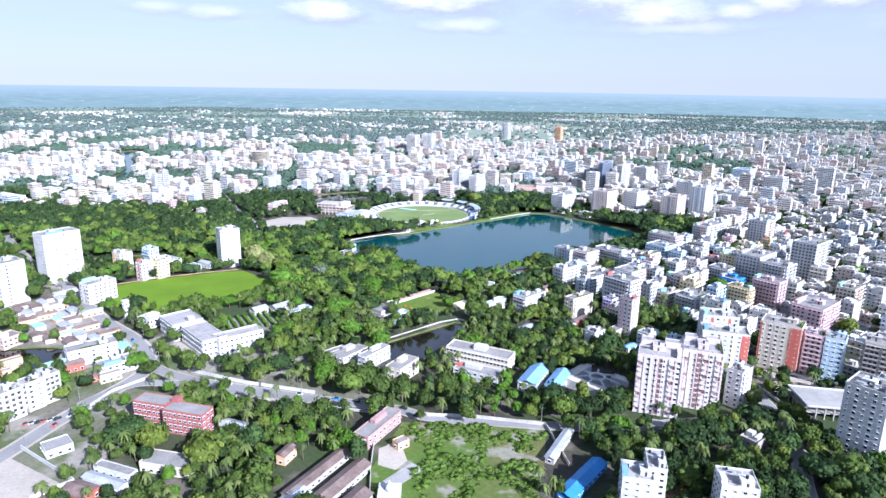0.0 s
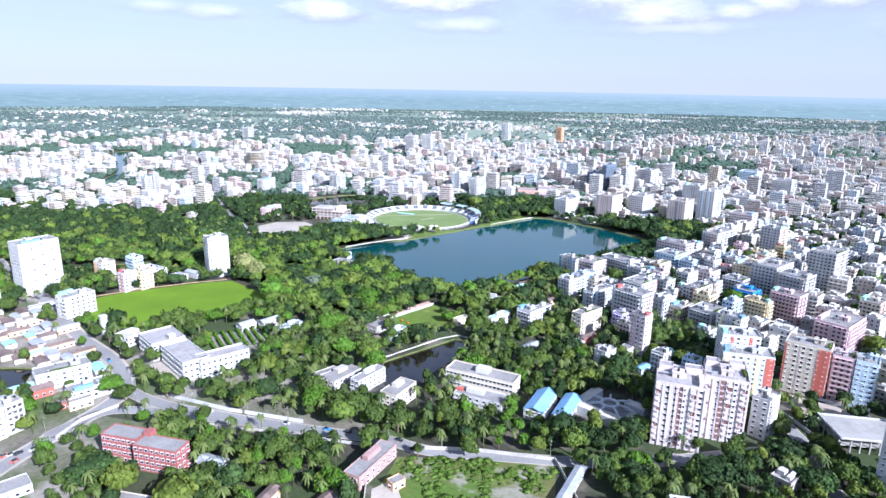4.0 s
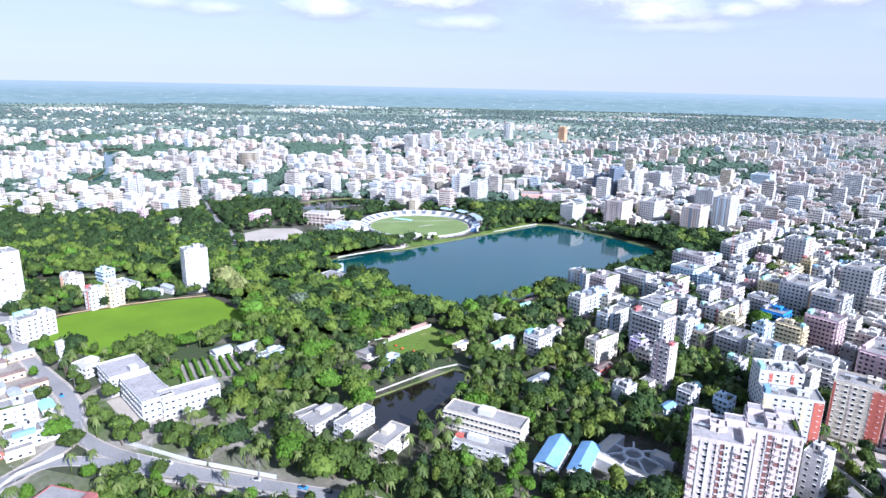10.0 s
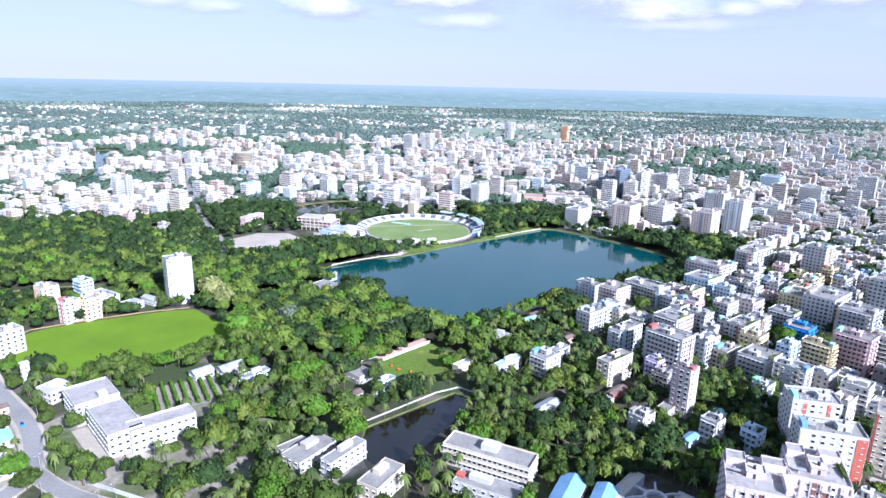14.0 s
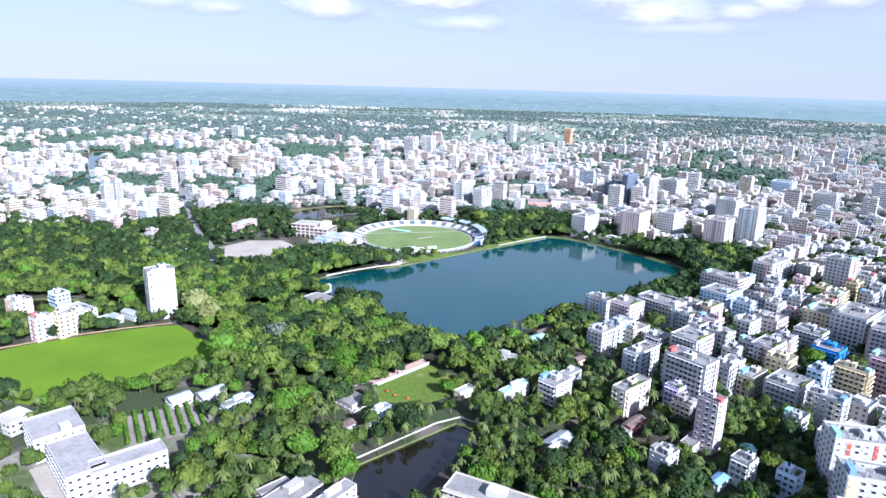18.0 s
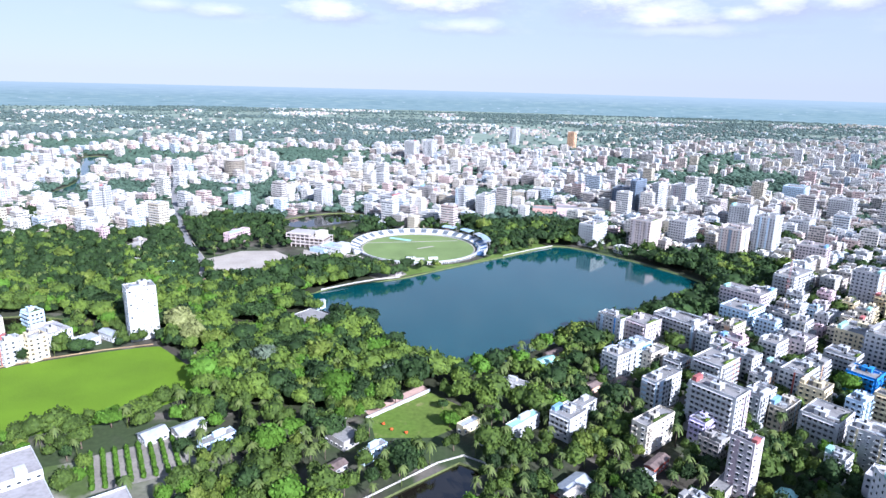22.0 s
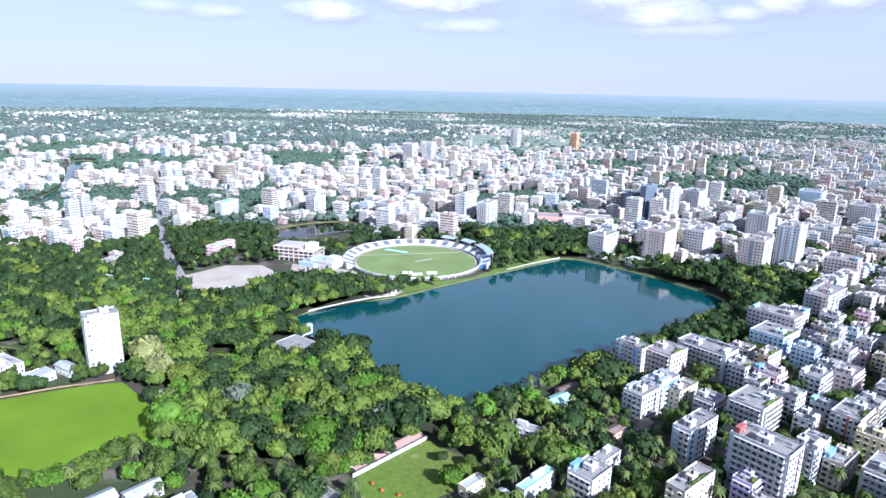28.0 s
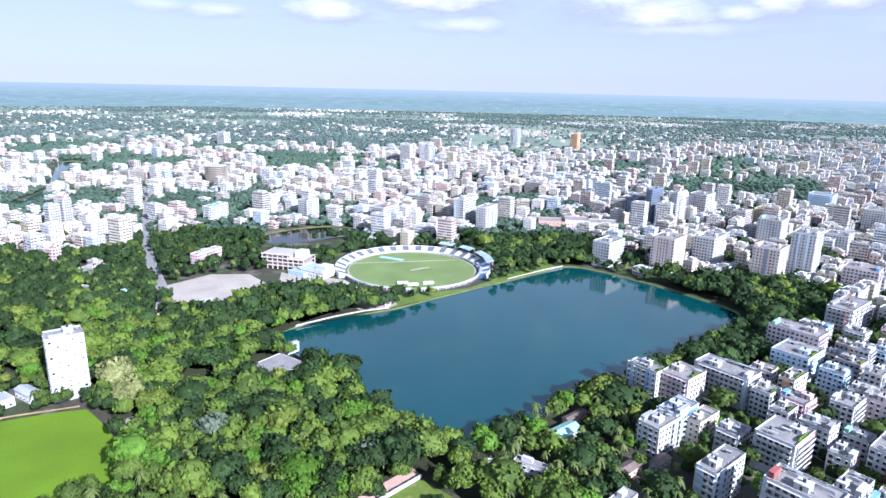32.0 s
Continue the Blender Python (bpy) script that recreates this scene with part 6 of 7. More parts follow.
def lamp_post(x, y, rot):
    root = thing("street_lamp", "slim grey street lamp on a tall pole", "street lamp", pose(x, y, 0, 0, 0, rot), "street lamps")
    s = Shape()
    s.tube([(0, 0, 0), (0, 0, 9)], [0.12, 0.07], 6)
    part("pole", s, [M_CONC], root)
    s = Shape()
    s.box(0, -0.05, 8.9, 1.8, 0.05, 9.0)
    part("arm", s, [M_CONC], root)
    s = Shape()
    s.box(1.4, -0.15, 8.75, 2.1, 0.15, 8.9)
    part("head", s, [WALLS["w"]], root)


for line, half in ROADS:
    for k in range(1, len(line) - 1, 5):
        if 240 < line[k][1] < 850:
            (a, b), (c, d) = line[k], line[k + 1]
            t = math.atan2(d - b, c - a)
            lamp_post(a - math.sin(t) * (half + 1), b + math.cos(t) * (half + 1), math.degrees(t) - 90)


def excavator(x, y, rot):
    root = thing("excavator", "yellow tracked excavator on a building site", "excavator", pose(x, y, 0.05, 0, 0, rot))
    for j in (-1.1, 1.1):
        s = Shape()
        s.slab([(-1.7, -0.3), (1.7, -0.3), (1.7, 0.3), (-1.7, 0.3)], 0, 0.8)
        part("track", s, [M_TANK], root, at=pose(0, j, 0))
    s = Shape()
    s.box(-1.8, -1.2, 0.9, 1.0, 1.2, 2.0)
    part("body", s, [M_YELLOW], root)
    s = Shape()
    s.box(0.0, 0.2, 2.0, 1.2, 1.2, 3.0)
    part("cab", s, [M_GLASS], root)
    s = Shape()
    s.add([(0.8, -0.2, 1.6), (3.2, -0.2, 4.0), (3.2, 0.2, 4.0), (0.8, 0.2, 1.6), (1.1, -0.2, 1.3), (3.4, -0.2, 3.6), (3.4, 0.2, 3.6), (1.1, 0.2, 1.3)], [(0, 1, 2, 3), (4, 7, 6, 5), (0, 4, 5, 1), (3, 2, 6, 7), (1, 5, 6, 2), (0, 3, 7, 4)])
    part("boom", s, [M_YELLOW], root)
    s = Shape()
    s.box(3.1, -0.2, 1.4, 3.5, 0.2, 3.9)
    part("dipper", s, [M_YELLOW], root)
    s = Shape()
    s.box(2.6, -0.5, 0.7, 3.5, 0.5, 1.5)
    part("bucket", s, [M_TANK], root)


excavator(112, 250, 30)
excavator(120, 249, 120)



CROWNS = [crown(s, 14, 560, (0.04, 0.11)) for s in range(6)]
CROWNS_MID = [crown(20 + s, 7, 210, (0.05, 0.13)) for s in range(6)]
CROWNS_LOW = [crown(60 + s, 5, 90, (0.07, 0.16)) for s in range(6)]
CROWNS_BACK = [crown(50 + s, 3, 46, (0.09, 0.2)) for s in range(6)]
CROWNS_TINY = [crown(70 + s, 2, 0) for s in range(6)]
CROWNS_FAR = [crown(40 + s, 2, 14, (0.15, 0.3)) for s in range(6)]
CROWN_ME = {m.name: [tri_mesh("crown", v, f, m) for v, f in CROWNS] for m in (M_LEAF, M_LEAFY, M_LEAFB, M_LEAFD, M_LEAFG, M_LEAFP)}


def trunk_mesh(seed):
    r = random.Random(seed)
    s = Shape()
    s.tube([(0, 0, -0.3), (0.05, 0, 1.2), (0.12, 0.05, 3.0), (0.1, 0.1, 5.0)], [0.42, 0.30, 0.25, 0.16], 7)
    for k in range(4):
        a = k * 1.6 + r.random()
        s.tube([(0.08, 0.05, 2.4 + 0.3 * k), (0.9 * math.cos(a), 0.9 * math.sin(a), 4.0 + 0.2 * k), (2.2 * math.cos(a), 2.2 * math.sin(a), 5.6 + 0.3 * k)], [0.17, 0.12, 0.05], 5)
    return s.mesh("trunk", [M_TRUNK], True)


TRUNKS = [trunk_mesh(i) for i in range(3)]


def tree(x, y, r, height, leaf=None, label=""):
    """A broad-leaved tree: bark trunk with limbs under an uneven leafy crown."""
    leaf = leaf or M_LEAF
    ob = thing("tree", label or "spreading green broad-leaved tree with dense uneven crown", "tree", pose(x, y, 0, 0, 0, rng.uniform(0, 360)), "trees of the town")
    k = height / 9.0
    part("trunk", rng.choice(TRUNKS), None, ob, at=Matrix.Diagonal((k, k, k, 1)))
    part("crown", rng.choice(CROWN_ME[leaf.name]), None, ob, at=pose(0, 0, height * 0.30) @ Matrix.Diagonal((r, r, height * 0.62, 1)))
    return ob


def palm_meshes(seed, fronds=20, cuts=4):
    """Trunk and crown of a coconut palm, its fronds folded along the midrib."""
    r = random.Random(seed)
    t, c = Shape(), Shape()
    lean = r.uniform(0.3, 1.0)
    t.tube([(0, 0, -0.3), (lean * 0.3, 0, 3), (lean * 0.7, 0.1, 6.5), (lean, 0.1, 9.5)], [0.26, 0.18, 0.15, 0.12], 6)
    for k in range(fronds):
        a, lift = k * 2.4 + r.uniform(-0.2, 0.2), r.uniform(-0.5, 0.9)
        ca, sa = math.cos(a), math.sin(a)
        pts = []
        for i in range(cuts + 1):
            q = i / cuts
            pts.append((lean + 2.7 * q * ca, 0.1 + 2.7 * q * sa, 9.5 + lift * 2.4 * q - 2.9 * q * q, 0.08 + 0.38 * math.sin(math.pi * (0.15 + 0.8 * q))))
        vs = []
        for px, py, pz, wd in pts:
            vs += [(px - sa * wd, py + ca * wd, pz - wd * 0.5), (px, py, pz), (px + sa * wd, py - ca * wd, pz - wd * 0.5)]
        c.add(vs, [(3 * i, 3 * i + 1, 3 * i + 4, 3 * i + 3) for i in range(cuts)] + [(3 * i + 1, 3 * i + 2, 3 * i + 5, 3 * i + 4) for i in range(cuts)])
    return t.mesh("trunk", [M_TRUNK], True), c.mesh("crown", [M_PALM])


PALMS = [palm_meshes(i) for i in range(4)]


def palm(x, y, height):
    ob = thing("palm_tree", "tall slender coconut palm with drooping feathery fronds", "palm tree", pose(x, y, 0, 0, 0, rng.uniform(0, 360)) @ Matrix.Diagonal((height / 10,) * 3 + (1,)), "palms of the town")
    t, c = rng.choice(PALMS)
    part("trunk", t, None, ob)
    part("crown", c, None, ob)
    return ob


# ---- the rest of the town, house by house near the lake and in bulk beyond ----
def in_view(x, y, wide=1.0):
    return abs(x) < (0.78 * (y + 10) + 40) * wide and y > 175


class Bulk:
    """Plain houses by the thousand: a body with parapet and a sunken roof, each in one of the town's colours."""

    def __init__(self):
        self.v, self.f, self.m, self.k = [], [], [], 0

    def house(self, x, y, rot, w, d, h):
        a, b, t = w / 2, d / 2, 0.25
        c, s = math.cos(rot), math.sin(rot)
        q = ((-1, -1), (1, -1), (1, 1), (-1, 1))
        loc = [(i * a, j * b, -0.5) for i, j in q] + [(i * a, j * b, h + 0.9) for i, j in q] + [(i * (a - t), j * (b - t), h + 0.9) for i, j in q] + [(i * (a - t), j * (b - t), h) for i, j in q]
        self.v += [(x + p * c - r * s, y + p * s + r * c, z) for p, r, z in loc]
        k = self.k
        for i in range(4):
            j = (i + 1) % 4
            self.f += [(k + i, k + j, k + 4 + j, k + 4 + i), (k + 4 + i, k + 4 + j, k + 8 + j, k + 8 + i), (k + 8 + i, k + 8 + j, k + 12 + j, k + 12 + i)]
            self.m += [0, 0, 0]
        self.f.append((k + 12, k + 13, k + 14, k + 15))
        self.m.append(1)
        self.k += 16

    def box(self, x, y, rot, w, d, z0, z1, ox=0, oy=0, slot=0):
        c, s = math.cos(rot), math.sin(rot)
        loc = [(ox + i * w / 2, oy + j * d / 2, z) for z in (z0, z1) for i, j in ((-1, -1), (1, -1), (1, 1), (-1, 1))]
        self.v += [(x + p * c - r * s, y + p * s + r * c, z) for p, r, z in loc]
        k = self.k
        self.f += [(k + 4, k + 5, k + 6, k + 7)] + [(k + i, k + (i + 1) % 4, k + 4 + (i + 1) % 4, k + 4 + i) for i in range(4)]
        self.m += [slot] * 5
        self.k += 8

    def pane(self, x, y, rot, wide, off, u, z0, z1):
        """One window pane on a wall, its edge standing 6 cm proud."""
        c, s = math.cos(rot), math.sin(rot)
        loc = [(u - wide / 2, -off - 0.06, z0), (u + wide / 2, -off - 0.06, z0), (u + wide / 2, -off - 0.06, z1), (u - wide / 2, -off - 0.06, z1)]
        self.v += [(x + p * c - r * s, y + p * s + r * c, z) for p, r, z in loc]
        self.f.append(tuple(range(self.k, self.k + 4)))
        self.m.append(2)
        self.k += 4

    def done(self, name, label):
        me = bpy.data.meshes.new(name)
        me.from_pydata(self.v, [], self.f)
        for m in (M_TOWN, M_TOWNROOF, M_GLASS, M_TOWNTRIM):
            me.materials.append(m)
        me.polygons.foreach_set("material_index", self.m)
        me.update()
        return tagged(new(name, me), label, "houses", "", "stuff")


near_town, far_town = Bulk(), Bulk()
town_rng = random.Random(11)
green_noise = lambda x, y, s=0.004: noise.noise((x * s, y * s, 3.7)) + 0.5 * noise.noise((x * s * 2.7, y * s * 2.7, 9.1))
singles = 0
SOUTH_BANK = [(-12, 530), (22, 503), (62, 468), (112, 468), (112, 606), (70, 592), (40, 568), (14, 550)]
COPSE = [(150, 500), (185, 515), (200, 470), (196, 432), (186, 415), (140, 420), (135, 455)]
for region, rot, lot in ((0, -50, 17.0), (1, -28, 19.0)):
    c, s = math.cos(radians(rot)), math.sin(radians(rot))
    for i in range(-190, 300):
        for j in range(-80, 320):
            u, v = i * lot + town_rng.uniform(-2.5, 2.5), j * lot + town_rng.uniform(-2.5, 2.5)
            pick, size, tall, hue = town_rng.random(), town_rng.random(), town_rng.random(), town_rng.random()
            x, y = u * c - v * s, u * s + v * c
            if y > 4550 or not in_view(x, y) or (x > 90 + max(0, y - 900) * 0.25) != (region == 0):
                continue
            g = green_noise(x, y)
            dense = 2050 + min(max((x - 300) / 900, 0), 1) * 500
            if region == 0 and y < 900:
                chance = 0.93 if (x > 0.35 * y - 30 and y > 400) or x > 240 else 0.07
            elif y < 860:
                chance = 0.16 if x < -205 and y < 470 else (0.5 if x < -300 and y > 850 else 0.0)
            elif y < dense:
                chance = (0.88 if y < 1500 else 0.80) - max(0, g + 0.05) * 1.5 - (0.14 if x < -260 else 0) - max(0, y - dense + 300) / 300 * 0.45
            else:
                chance = 0.05 + max(0, noise.noise((x * 0.003, y * 0.003, 7.7)) - 0.12) * 0.9 - max(0, y - 2600) / 1900 * 0.08
            if -245 < x < 175 and 478 < y < 965 or inside(x, y, COPSE):
                chance = 0.0
            if pick > chance or any(within(x, y, p) for p in GROVES):
                continue
            w, d = 8.5 + size * 6.5, 9 + tall * 6
            if y > 900:
                w, d = (9 + size * 9) * (1.5 if hue > 0.9 else 1), 8.5 + tall * 7
            if y > dense:
                w, d = 8 + size * 6, 8 + tall * 5
            if not free(x, y, 0.42 * math.hypot(w, d)):
                continue
            floors = (2 + int(tall ** 1.5 * 5)) if y < 900 else (2 + int(tall ** 1.4 * 5.2) + (3 + int(hue * 6) if size > 0.945 else 0))
            if y > dense:
                floors = 1 + int(tall * 2.4)
            if chance < 0.3 and y < 900:
                floors = 1 + int(tall * 2)
            a = radians((rot if y < 900 else max(rot, -40)) + town_rng.uniform(-4, 4))
            if y < 720 and singles < 60:
                singles += 1
                flats(round(x, 1), round(y, 1), math.degrees(a), w, d, floors, ("wwPwcwwpwbwgyw" if region == 0 else "wgwwcwgwwbwgww")[int(hue * 14)], 1, "town_house")
                continue
            if y < dense:
                TAKEN.append((x, y, 0.40 * math.hypot(w, d)))
            bulk = near_town if y < 1300 else far_town
            h = floors * 3.1 + 0.8
            bulk.house(x, y, a, w, d, h)
            if y < dense:
                bulk.box(x, y, a, w * 0.35, d * 0.3, h, h + 2.6, (size - 0.5) * w * 0.5, (hue - 0.5) * d * 0.5, 3)
                bulk.box(x, y, a, w * 0.2, d * 0.5, h, h + 1.4 + hue, (0.5 - size) * w * 0.6, (hue - 0.5) * d * 0.3, 1 if tall < 0.5 else 3)
            slabs = town_rng.random() < 0.42
            for f in range(floors):
                z = f * 3.1 + 1.7
                if f and slabs and y < 1750:
                    bulk.box(x, y, a, w + 1.3, d + 1.3, z - 1.75, z - 1.45 + 0.5 * (hue > 0.5), 0, 0, 3)
                if y < 850:
                    for turn, length, off in ((0, w, d / 2), (90, d, w / 2), (180, w, d / 2), (270, d, w / 2)):
                        n = max(2, round(length / 3.4))
                        t = a + radians(turn)
                        for q in range(n):
                            if town_rng.random() < 0.85:
                                bulk.box(x, y, t, 1.3, 0.12, z, z + 1.3, (q + 0.5) * length / n - length / 2, -off, 2)
                elif y < dense:
                    gap = 3.2 if y < 1500 else 4.4
                    wide = (1.5 if size < 0.6 else 2.2) * gap / 3.2
                    for turn, length, off in ((0, w, d / 2), (90, d, w / 2)):
                        n = max(2, round(length / gap))
                        for q in range(n):
                            if town_rng.random() < 0.88:
                                bulk.pane(x, y, a + radians(turn), wide, off, (q + 0.5) * length / n - length / 2, z - 0.1, z + 1.4)
near_town.done("town_houses", "dense white and pastel flat-roofed houses beyond the lake")
far_town.done("distant_town_houses", "countless pale flat-roofed houses spreading to the plain")

# woods and town trees
PALM_ARR = []
for t, c in [palm_meshes(10 + i, 13, 2) for i in range(4)]:
    vs, fs, k = [], [], 0
    for me in (t, c):
        co = np.empty(len(me.vertices) * 3, dtype=np.float32)
        me.vertices.foreach_get("co", co)
        vs.append(co.reshape(-1, 3))
        for p in me.polygons:
            q = p.vertices
            fs += [(k + q[0], k + q[n], k + q[n + 1]) for n in range(1, len(q) - 1)]
        k += len(me.vertices)
    PALM_ARR.append((np.concatenate(vs), np.array(fs)))
tree_rng = random.Random(5)
woods, thicket, far_woods, yellow_woods, bright_woods, palm_mass, dark_woods, plain_woods = [Mass() for _ in range(8)]
STEMS = Lots()
near_count = palm_count = 0
for x, y, r, height, leaf, words in ((-192, 605, 11, 20, M_LEAFP, "large pale cream-green tree in flower beside a tower"), (-176, 587, 10, 17, M_LEAFP, "large pale cream-green tree in flower"), (-159, 577, 9, 15, M_LEAFY, "large yellow-green tree in feathery leaf"), (-182, 597, 8, 16, M_LEAFP, "large pale cream-green tree in flower"),
                                     (-115, 553, 9, 16, M_LEAFG, "pale grey-green tree with fine leaf"), (-34, 538, 6, 13, M_LEAFG, "pale grey-green tree with fine leaf"), (-118, 582, 11, 14, M_LEAFD, "wide dark rain tree in the park"), (-97, 583, 10, 14, M_LEAFD, "wide dark rain tree in the park"), (-150, 637, 12, 14, M_LEAFD, "wide dark rain tree in the park"), (-61, 506, 8, 14, M_LEAFB, "bright fresh green tree in the park"), (-86, 457, 9, 17, M_LEAFB, "tall bright green tree above the lane"), (-63, 630, 12, 15, M_LEAFD, "wide dark rain tree at the lake"),
                                     (-80, 618, 11, 14, M_LEAFD, "wide dark rain tree in the park"), (-38, 560, 12, 14, M_LEAF, "wide flat-topped green tree near the lake"), (-33, 541, 9, 13, M_LEAFD, "dense dark green tree near the garden"),
                                     (-160, 281, 11, 12, M_LEAFD, "wide dark umbrella-shaped tree beside red hall"), (179, 259, 11, 13, M_LEAFD, "wide dark tree over the east road"), (127, 286, 10, 13, M_LEAFD, "wide dark tree below the high-rise"),
                                     (169, 304, 9, 13, M_LEAFD, "dark dense tree beside the car park"), (172, 283, 9, 12, M_LEAFD, "dark dense tree beside the east road"), (-19, 452, 10, 11, M_LEAFD, "broad dark green tree over the pond"),
                                     (-59, 474, 9, 13, M_LEAFD, "dark green tree beside grey houses"), (-196, 366, 8, 10, M_LEAFB, "round bright tree at the street corner"), (-184, 357, 7, 9, M_LEAF, "round green tree at the street corner"),
                                     (100, 612, 11, 15, M_LEAF, "big green tree leaning over the lake"), (71, 598, 7, 11, M_LEAFB, "bright green tree on the lake shore"), (9, 497, 4, 7, M_LEAF, "small leafy tree on the garden lawn"), (-1, 508, 3.5, 6, M_LEAFD, "small dark tree on the garden lawn"), (13, 503, 4, 7, M_LEAF, "small leafy tree on the garden lawn"), (3, 489, 6, 9, M_LEAFB, "bright green tree on the garden lawn"),
                                     (-163, 487, 9, 12, M_LEAF, "spreading tree at the field's edge"), (-176, 479, 8, 11, M_LEAFB, "spreading tree at the field's edge"), (-190, 470, 8, 11, M_LEAF, "spreading tree at the field's edge"),
                                     (-104, 737, 7, 11, M_LEAF, "dense green tree on the lake wall"), (-94, 750, 7, 12, M_LEAF, "dense green tree on the lake wall"), (-82, 762, 7, 11, M_LEAFD, "dark dense tree on the lake wall"), (-74, 775, 6, 10, M_LEAF, "dense green tree behind the landing"), (-92, 770, 8, 12, M_LEAF, "dense green tree behind the landing"), (-112, 752, 8, 12, M_LEAFB, "fresh green tree near the lake wall"), (-62, 790, 5, 8, M_LEAF, "small green tree below the stadium"), (-274, 650, 12, 14, M_LEAFD, "wide dark rain tree in the park"), (-250, 640, 11, 14, M_LEAFD, "wide dark rain tree in the park"), (-205, 640, 9, 13, M_LEAF, "dense green tree behind the tower"), (20, 400, 7, 13, M_LEAFB, "bright green tree beside the pond"), (30, 402, 6, 11, M_LEAF, "leafy green tree beside the pond")):
    near_count += 1
    STEMS.append((x, y, r))
    tree(x, y, r, height, leaf, words)
hedge_rng = random.Random(2)
for k in range(8):
    hedge = Mass()
    for q in range(16):
        x, y = -172 + k * 4.6 + q * 1.05, 452 + k * 2.5 - q * 1.75
        v, f = CROWNS_S[q % 3]
        hedge.add(v, f, x, y, -0.2, 1.3, 1.3, hedge_rng.uniform(2.2, 3.6), q)
    hedge.done("hedge", M_LEAFB, "long clipped green hedge row in a nursery", "hedge")
step = 5.6
spots = [(i * step, j * step) for i in range(-600, 600) for j in range(28, 815) if in_view(i * step, j * step, 1.02) and (j < 180 or (i + j) % 2 == 0) and (j < 420 or i % 2 == 0)]
tree_rng.shuffle(spots)
for gx, gy in spots:
    x, y = gx + tree_rng.uniform(-2.6, 2.6), gy + tree_rng.uniform(-2.6, 2.6)
    pick, size, hue, sort = tree_rng.random(), tree_rng.random(), tree_rng.random(), tree_rng.random()
    grove = y < 1100 and any(within(x, y, p) for p in GROVES)
    clump = green_noise(x, y, 0.011)
    dense = 2050 + min(max((x - 300) / 900, 0), 1) * 500
    if grove:
        chance = 0.97
    elif inside(x, y, YARDS):
        chance = 0.36 + 0.5 * clump
    elif inside(x, y, LANES):
        chance = 0.52 + 0.4 * clump
    elif y < 560 and x < 62 + max(0, (y - 400) * 0.3):
        chance = (0.66 if x < 10 and y > 330 else 0.88) + 0.4 * clump
    elif y < 480 and x < 200 or inside(x, y, COPSE):
        chance = 0.98
    elif y < 900:
        chance = 0.36 + max(0, clump) * 0.6 + (0.5 if x < -300 else 0)
    elif y < 1500:
        chance = 0.36 + max(0, green_noise(x, y) - 0.02) * 0.9
    else:
        if y < dense:
            chance = 0.24 + max(0, green_noise(x, y) - 0.02) * 1.2
        else:
            chance = 0.55 if noise.noise((x * 0.0016, y * 0.0045, 5.2)) > (-0.12 if y < 3400 else -0.02) else 0.08
    bank = 466 < y < 608 and inside(x, y, SOUTH_BANK)
    if bank:
        chance = 0.74
    if y < 640 or grove and x < -200:
        k = 10 / math.hypot(x, y - 120)
        ahead = [(x + x * k * q, y + (y - 120) * k * q) for q in (1.0, 1.6)]
        if any(within(a, b, g) for a, b in ahead for g in (GARDEN, POND)):
            chance *= 0.2
        elif any(math.hypot(a - e, b - h) < c * 0.9 for a, b in ahead for e, h, c in TAKEN.near(a, b)):
            chance *= 0.25 if bank else 0.45
    if x < 12 and y < 380 and gap_to(x, y, ROAD_MAIN) < 17 and gap_to(x, y - 6, ROAD_MAIN) > gap_to(x, y, ROAD_MAIN):
        chance *= 0.16
    if pick > (chance if y < 1300 else chance * (0.6 if y < 2000 else 0.42)):
        continue
    if y < 1000:
        r = 2.2 + 2.4 * size + (3.4 * (size - 0.78) / 0.22 if size > 0.78 else 0) + (0.9 if grove else 0) + (1.6 if grove and x > -220 else 0)
    else:
        r = 3.5 + 3.5 * size + (1.0 if y > 1300 else 0)
    is_palm = sort < ((0.30 if x < 40 and y < 480 else 0.18) if y < 560 else 0.08) and y < 930 and not (grove and y > 590 and x > -240) or bank and sort < 0.5
    keep = 0.8 if is_palm else r
    if y < 1100 and any(math.hypot(x - a, y - b) < (0.56 if grove else 0.58) * (keep + c) for a, b, c in STEMS.near(x, y)):
        continue
    if not free(x, y, keep * 0.5, not (x > -4 and 296 < y < 330 and gap_to(x, y, ROAD_MAIN) > 3.6)) or (-178 < x < -122 and 424 < y < 476 and abs((x + 150) * 0.86 + (y - 450) * 0.5) < 19):
        continue
    if y < 1100:
        STEMS.append((x, y, keep))
    height = r * 1.25 + 3.6 + 3.6 * hue
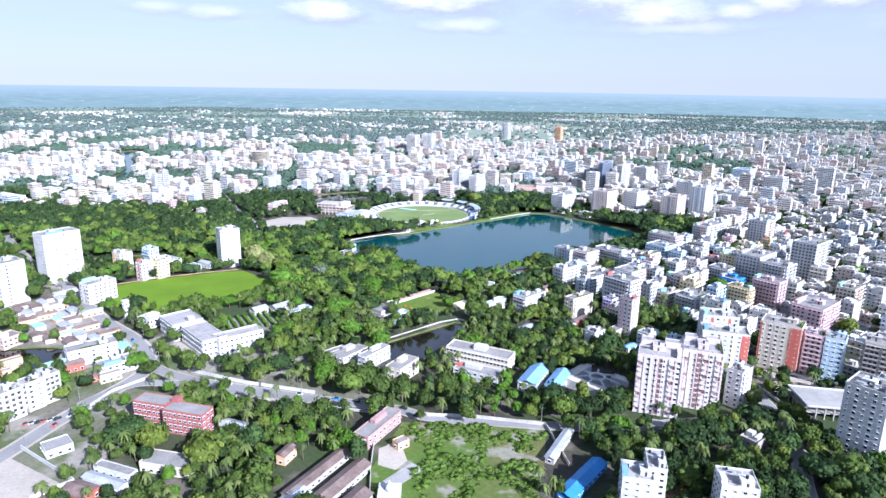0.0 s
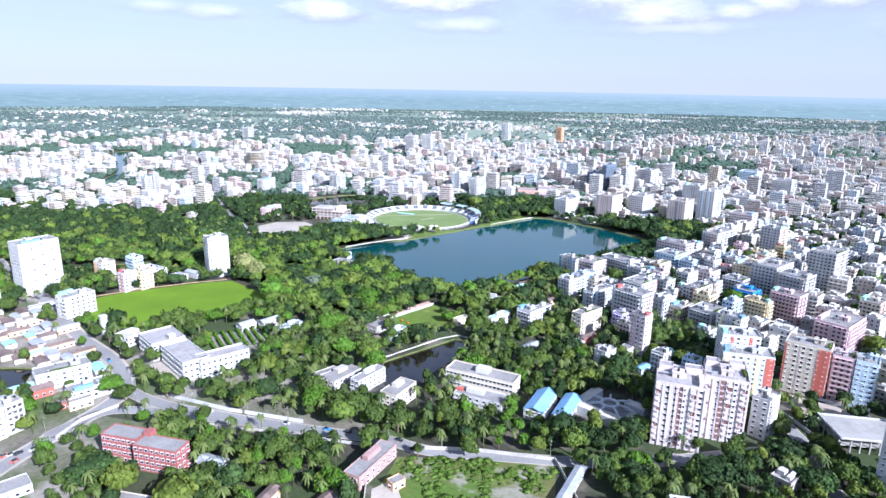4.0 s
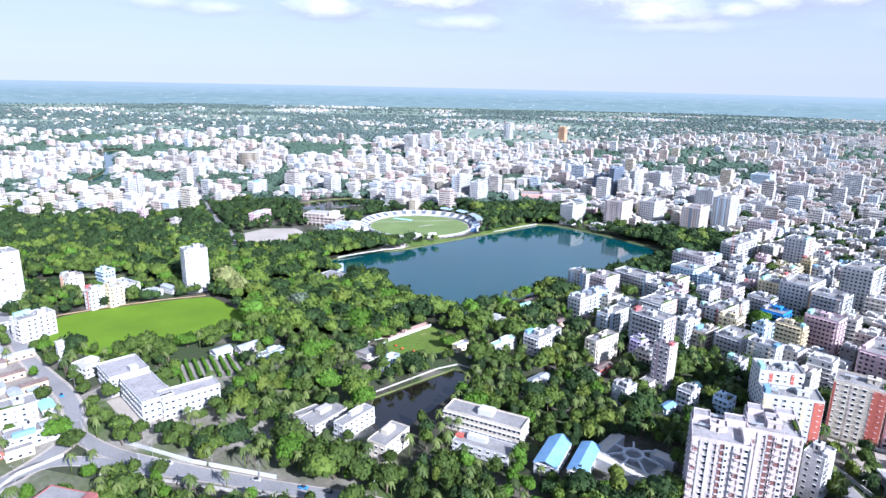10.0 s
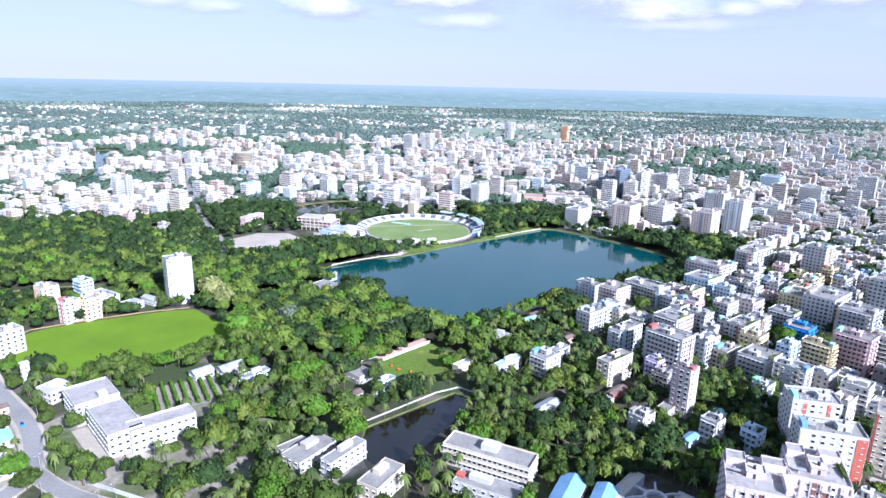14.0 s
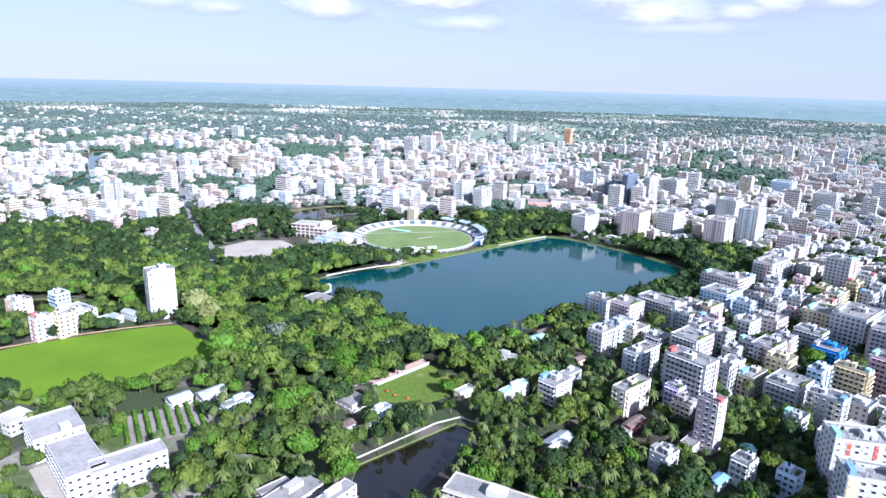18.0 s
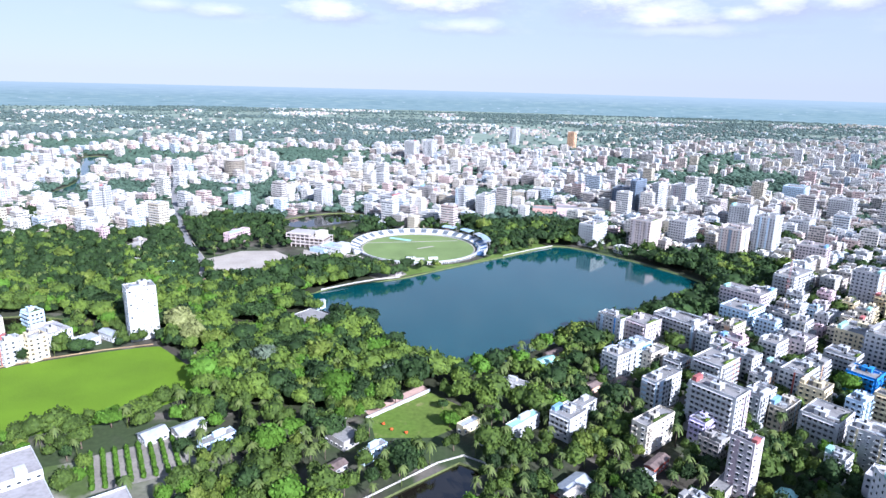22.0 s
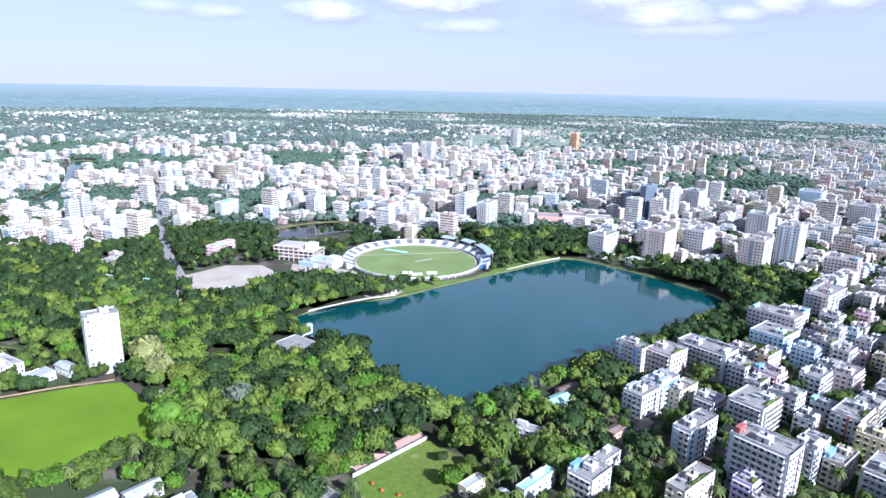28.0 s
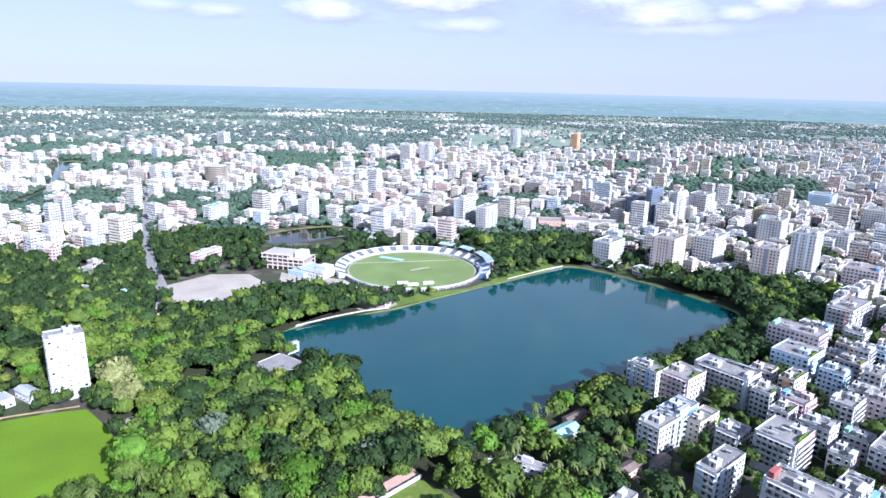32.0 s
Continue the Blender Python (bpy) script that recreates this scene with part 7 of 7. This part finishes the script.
    if is_palm:
        if y < 520 and palm_count < 230:
            palm_count += 1
            palm(x, y, 8.5 + 5 * hue)
        else:
            v, f = PALM_ARR[int(hue * 4) % 4]
            k = 0.85 + 0.5 * hue
            palm_mass.add(v, f, x, y, 0, k, k, k, sort * 26)
        continue
    tone = tree_rng.random()
    if x < 40 and y < 480:
        tone = 0.02 + 0.98 * tone ** 1.15 if tone < 0.3 else max(tone, 0.5)
    if x > 62 and y < 480:
        tone = 0.12 + 0.88 * tone * tone
    elif x > 60 and y > 600 or y > 720:
        tone = 0.13 + 0.42 * tone
    if y < 470 and near_count < 300:
        near_count += 1
        leaf = M_LEAFB if tone < 0.16 else (M_LEAFY if tone < 0.24 else (M_LEAFD if tone < (0.45 if x > 60 else 0.32) else None))
        words = {M_LEAFB: "bright fresh green leafy tree with rounded crown", M_LEAFY: "yellow-green tree in light feathery leaf", M_LEAFD: "dark green dense mango-like tree"}.get(leaf, "")
        tree(x, y, r, height, leaf, words)
    elif y < 1000:
        v, f = (CROWNS_MID if y < 540 else (CROWNS_LOW if y < 690 else CROWNS_BACK))[int(hue * 6) % 6]
        bulk = bright_woods if tone < 0.10 else (yellow_woods if tone < 0.14 else (dark_woods if tone < 0.50 else (woods if grove else thicket)))
        bulk.add(v, f, x, y, height * 0.26, r * 1.15, r * 1.15, height * 0.7, sort * 6.28)
    else:
        v, f = (CROWNS_FAR if y < 1500 else CROWNS_TINY)[int(hue * 6) % 6]
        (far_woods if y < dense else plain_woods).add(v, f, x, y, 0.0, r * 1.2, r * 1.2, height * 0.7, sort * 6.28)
yellow_woods.done("yellow_green_trees", M_LEAFY, "scattered yellow-green trees in light leaf", "trees")
bright_woods.done("bright_green_trees", M_LEAFB, "scattered fresh bright green trees", "trees")
dark_woods.done("dark_green_trees", M_LEAFD, "scattered dark dense evergreen trees", "trees")
palm_mass.done("palm_grove", M_PALM, "scattered coconut palms between trees and houses", "palms")
woods.done("woodland", M_LEAF, "dense green park woodland beside the lake", "trees")
thicket.done("town_trees", M_LEAF, "green trees standing between the houses", "trees")
far_woods.done("distant_trees", M_FAR, "tree belts among distant houses, dark green cooled for haze", "trees")
plain_woods.done("plain_trees", M_FARHAZE, "woods over the far plain, leaf colour paled blue for haze", "trees")
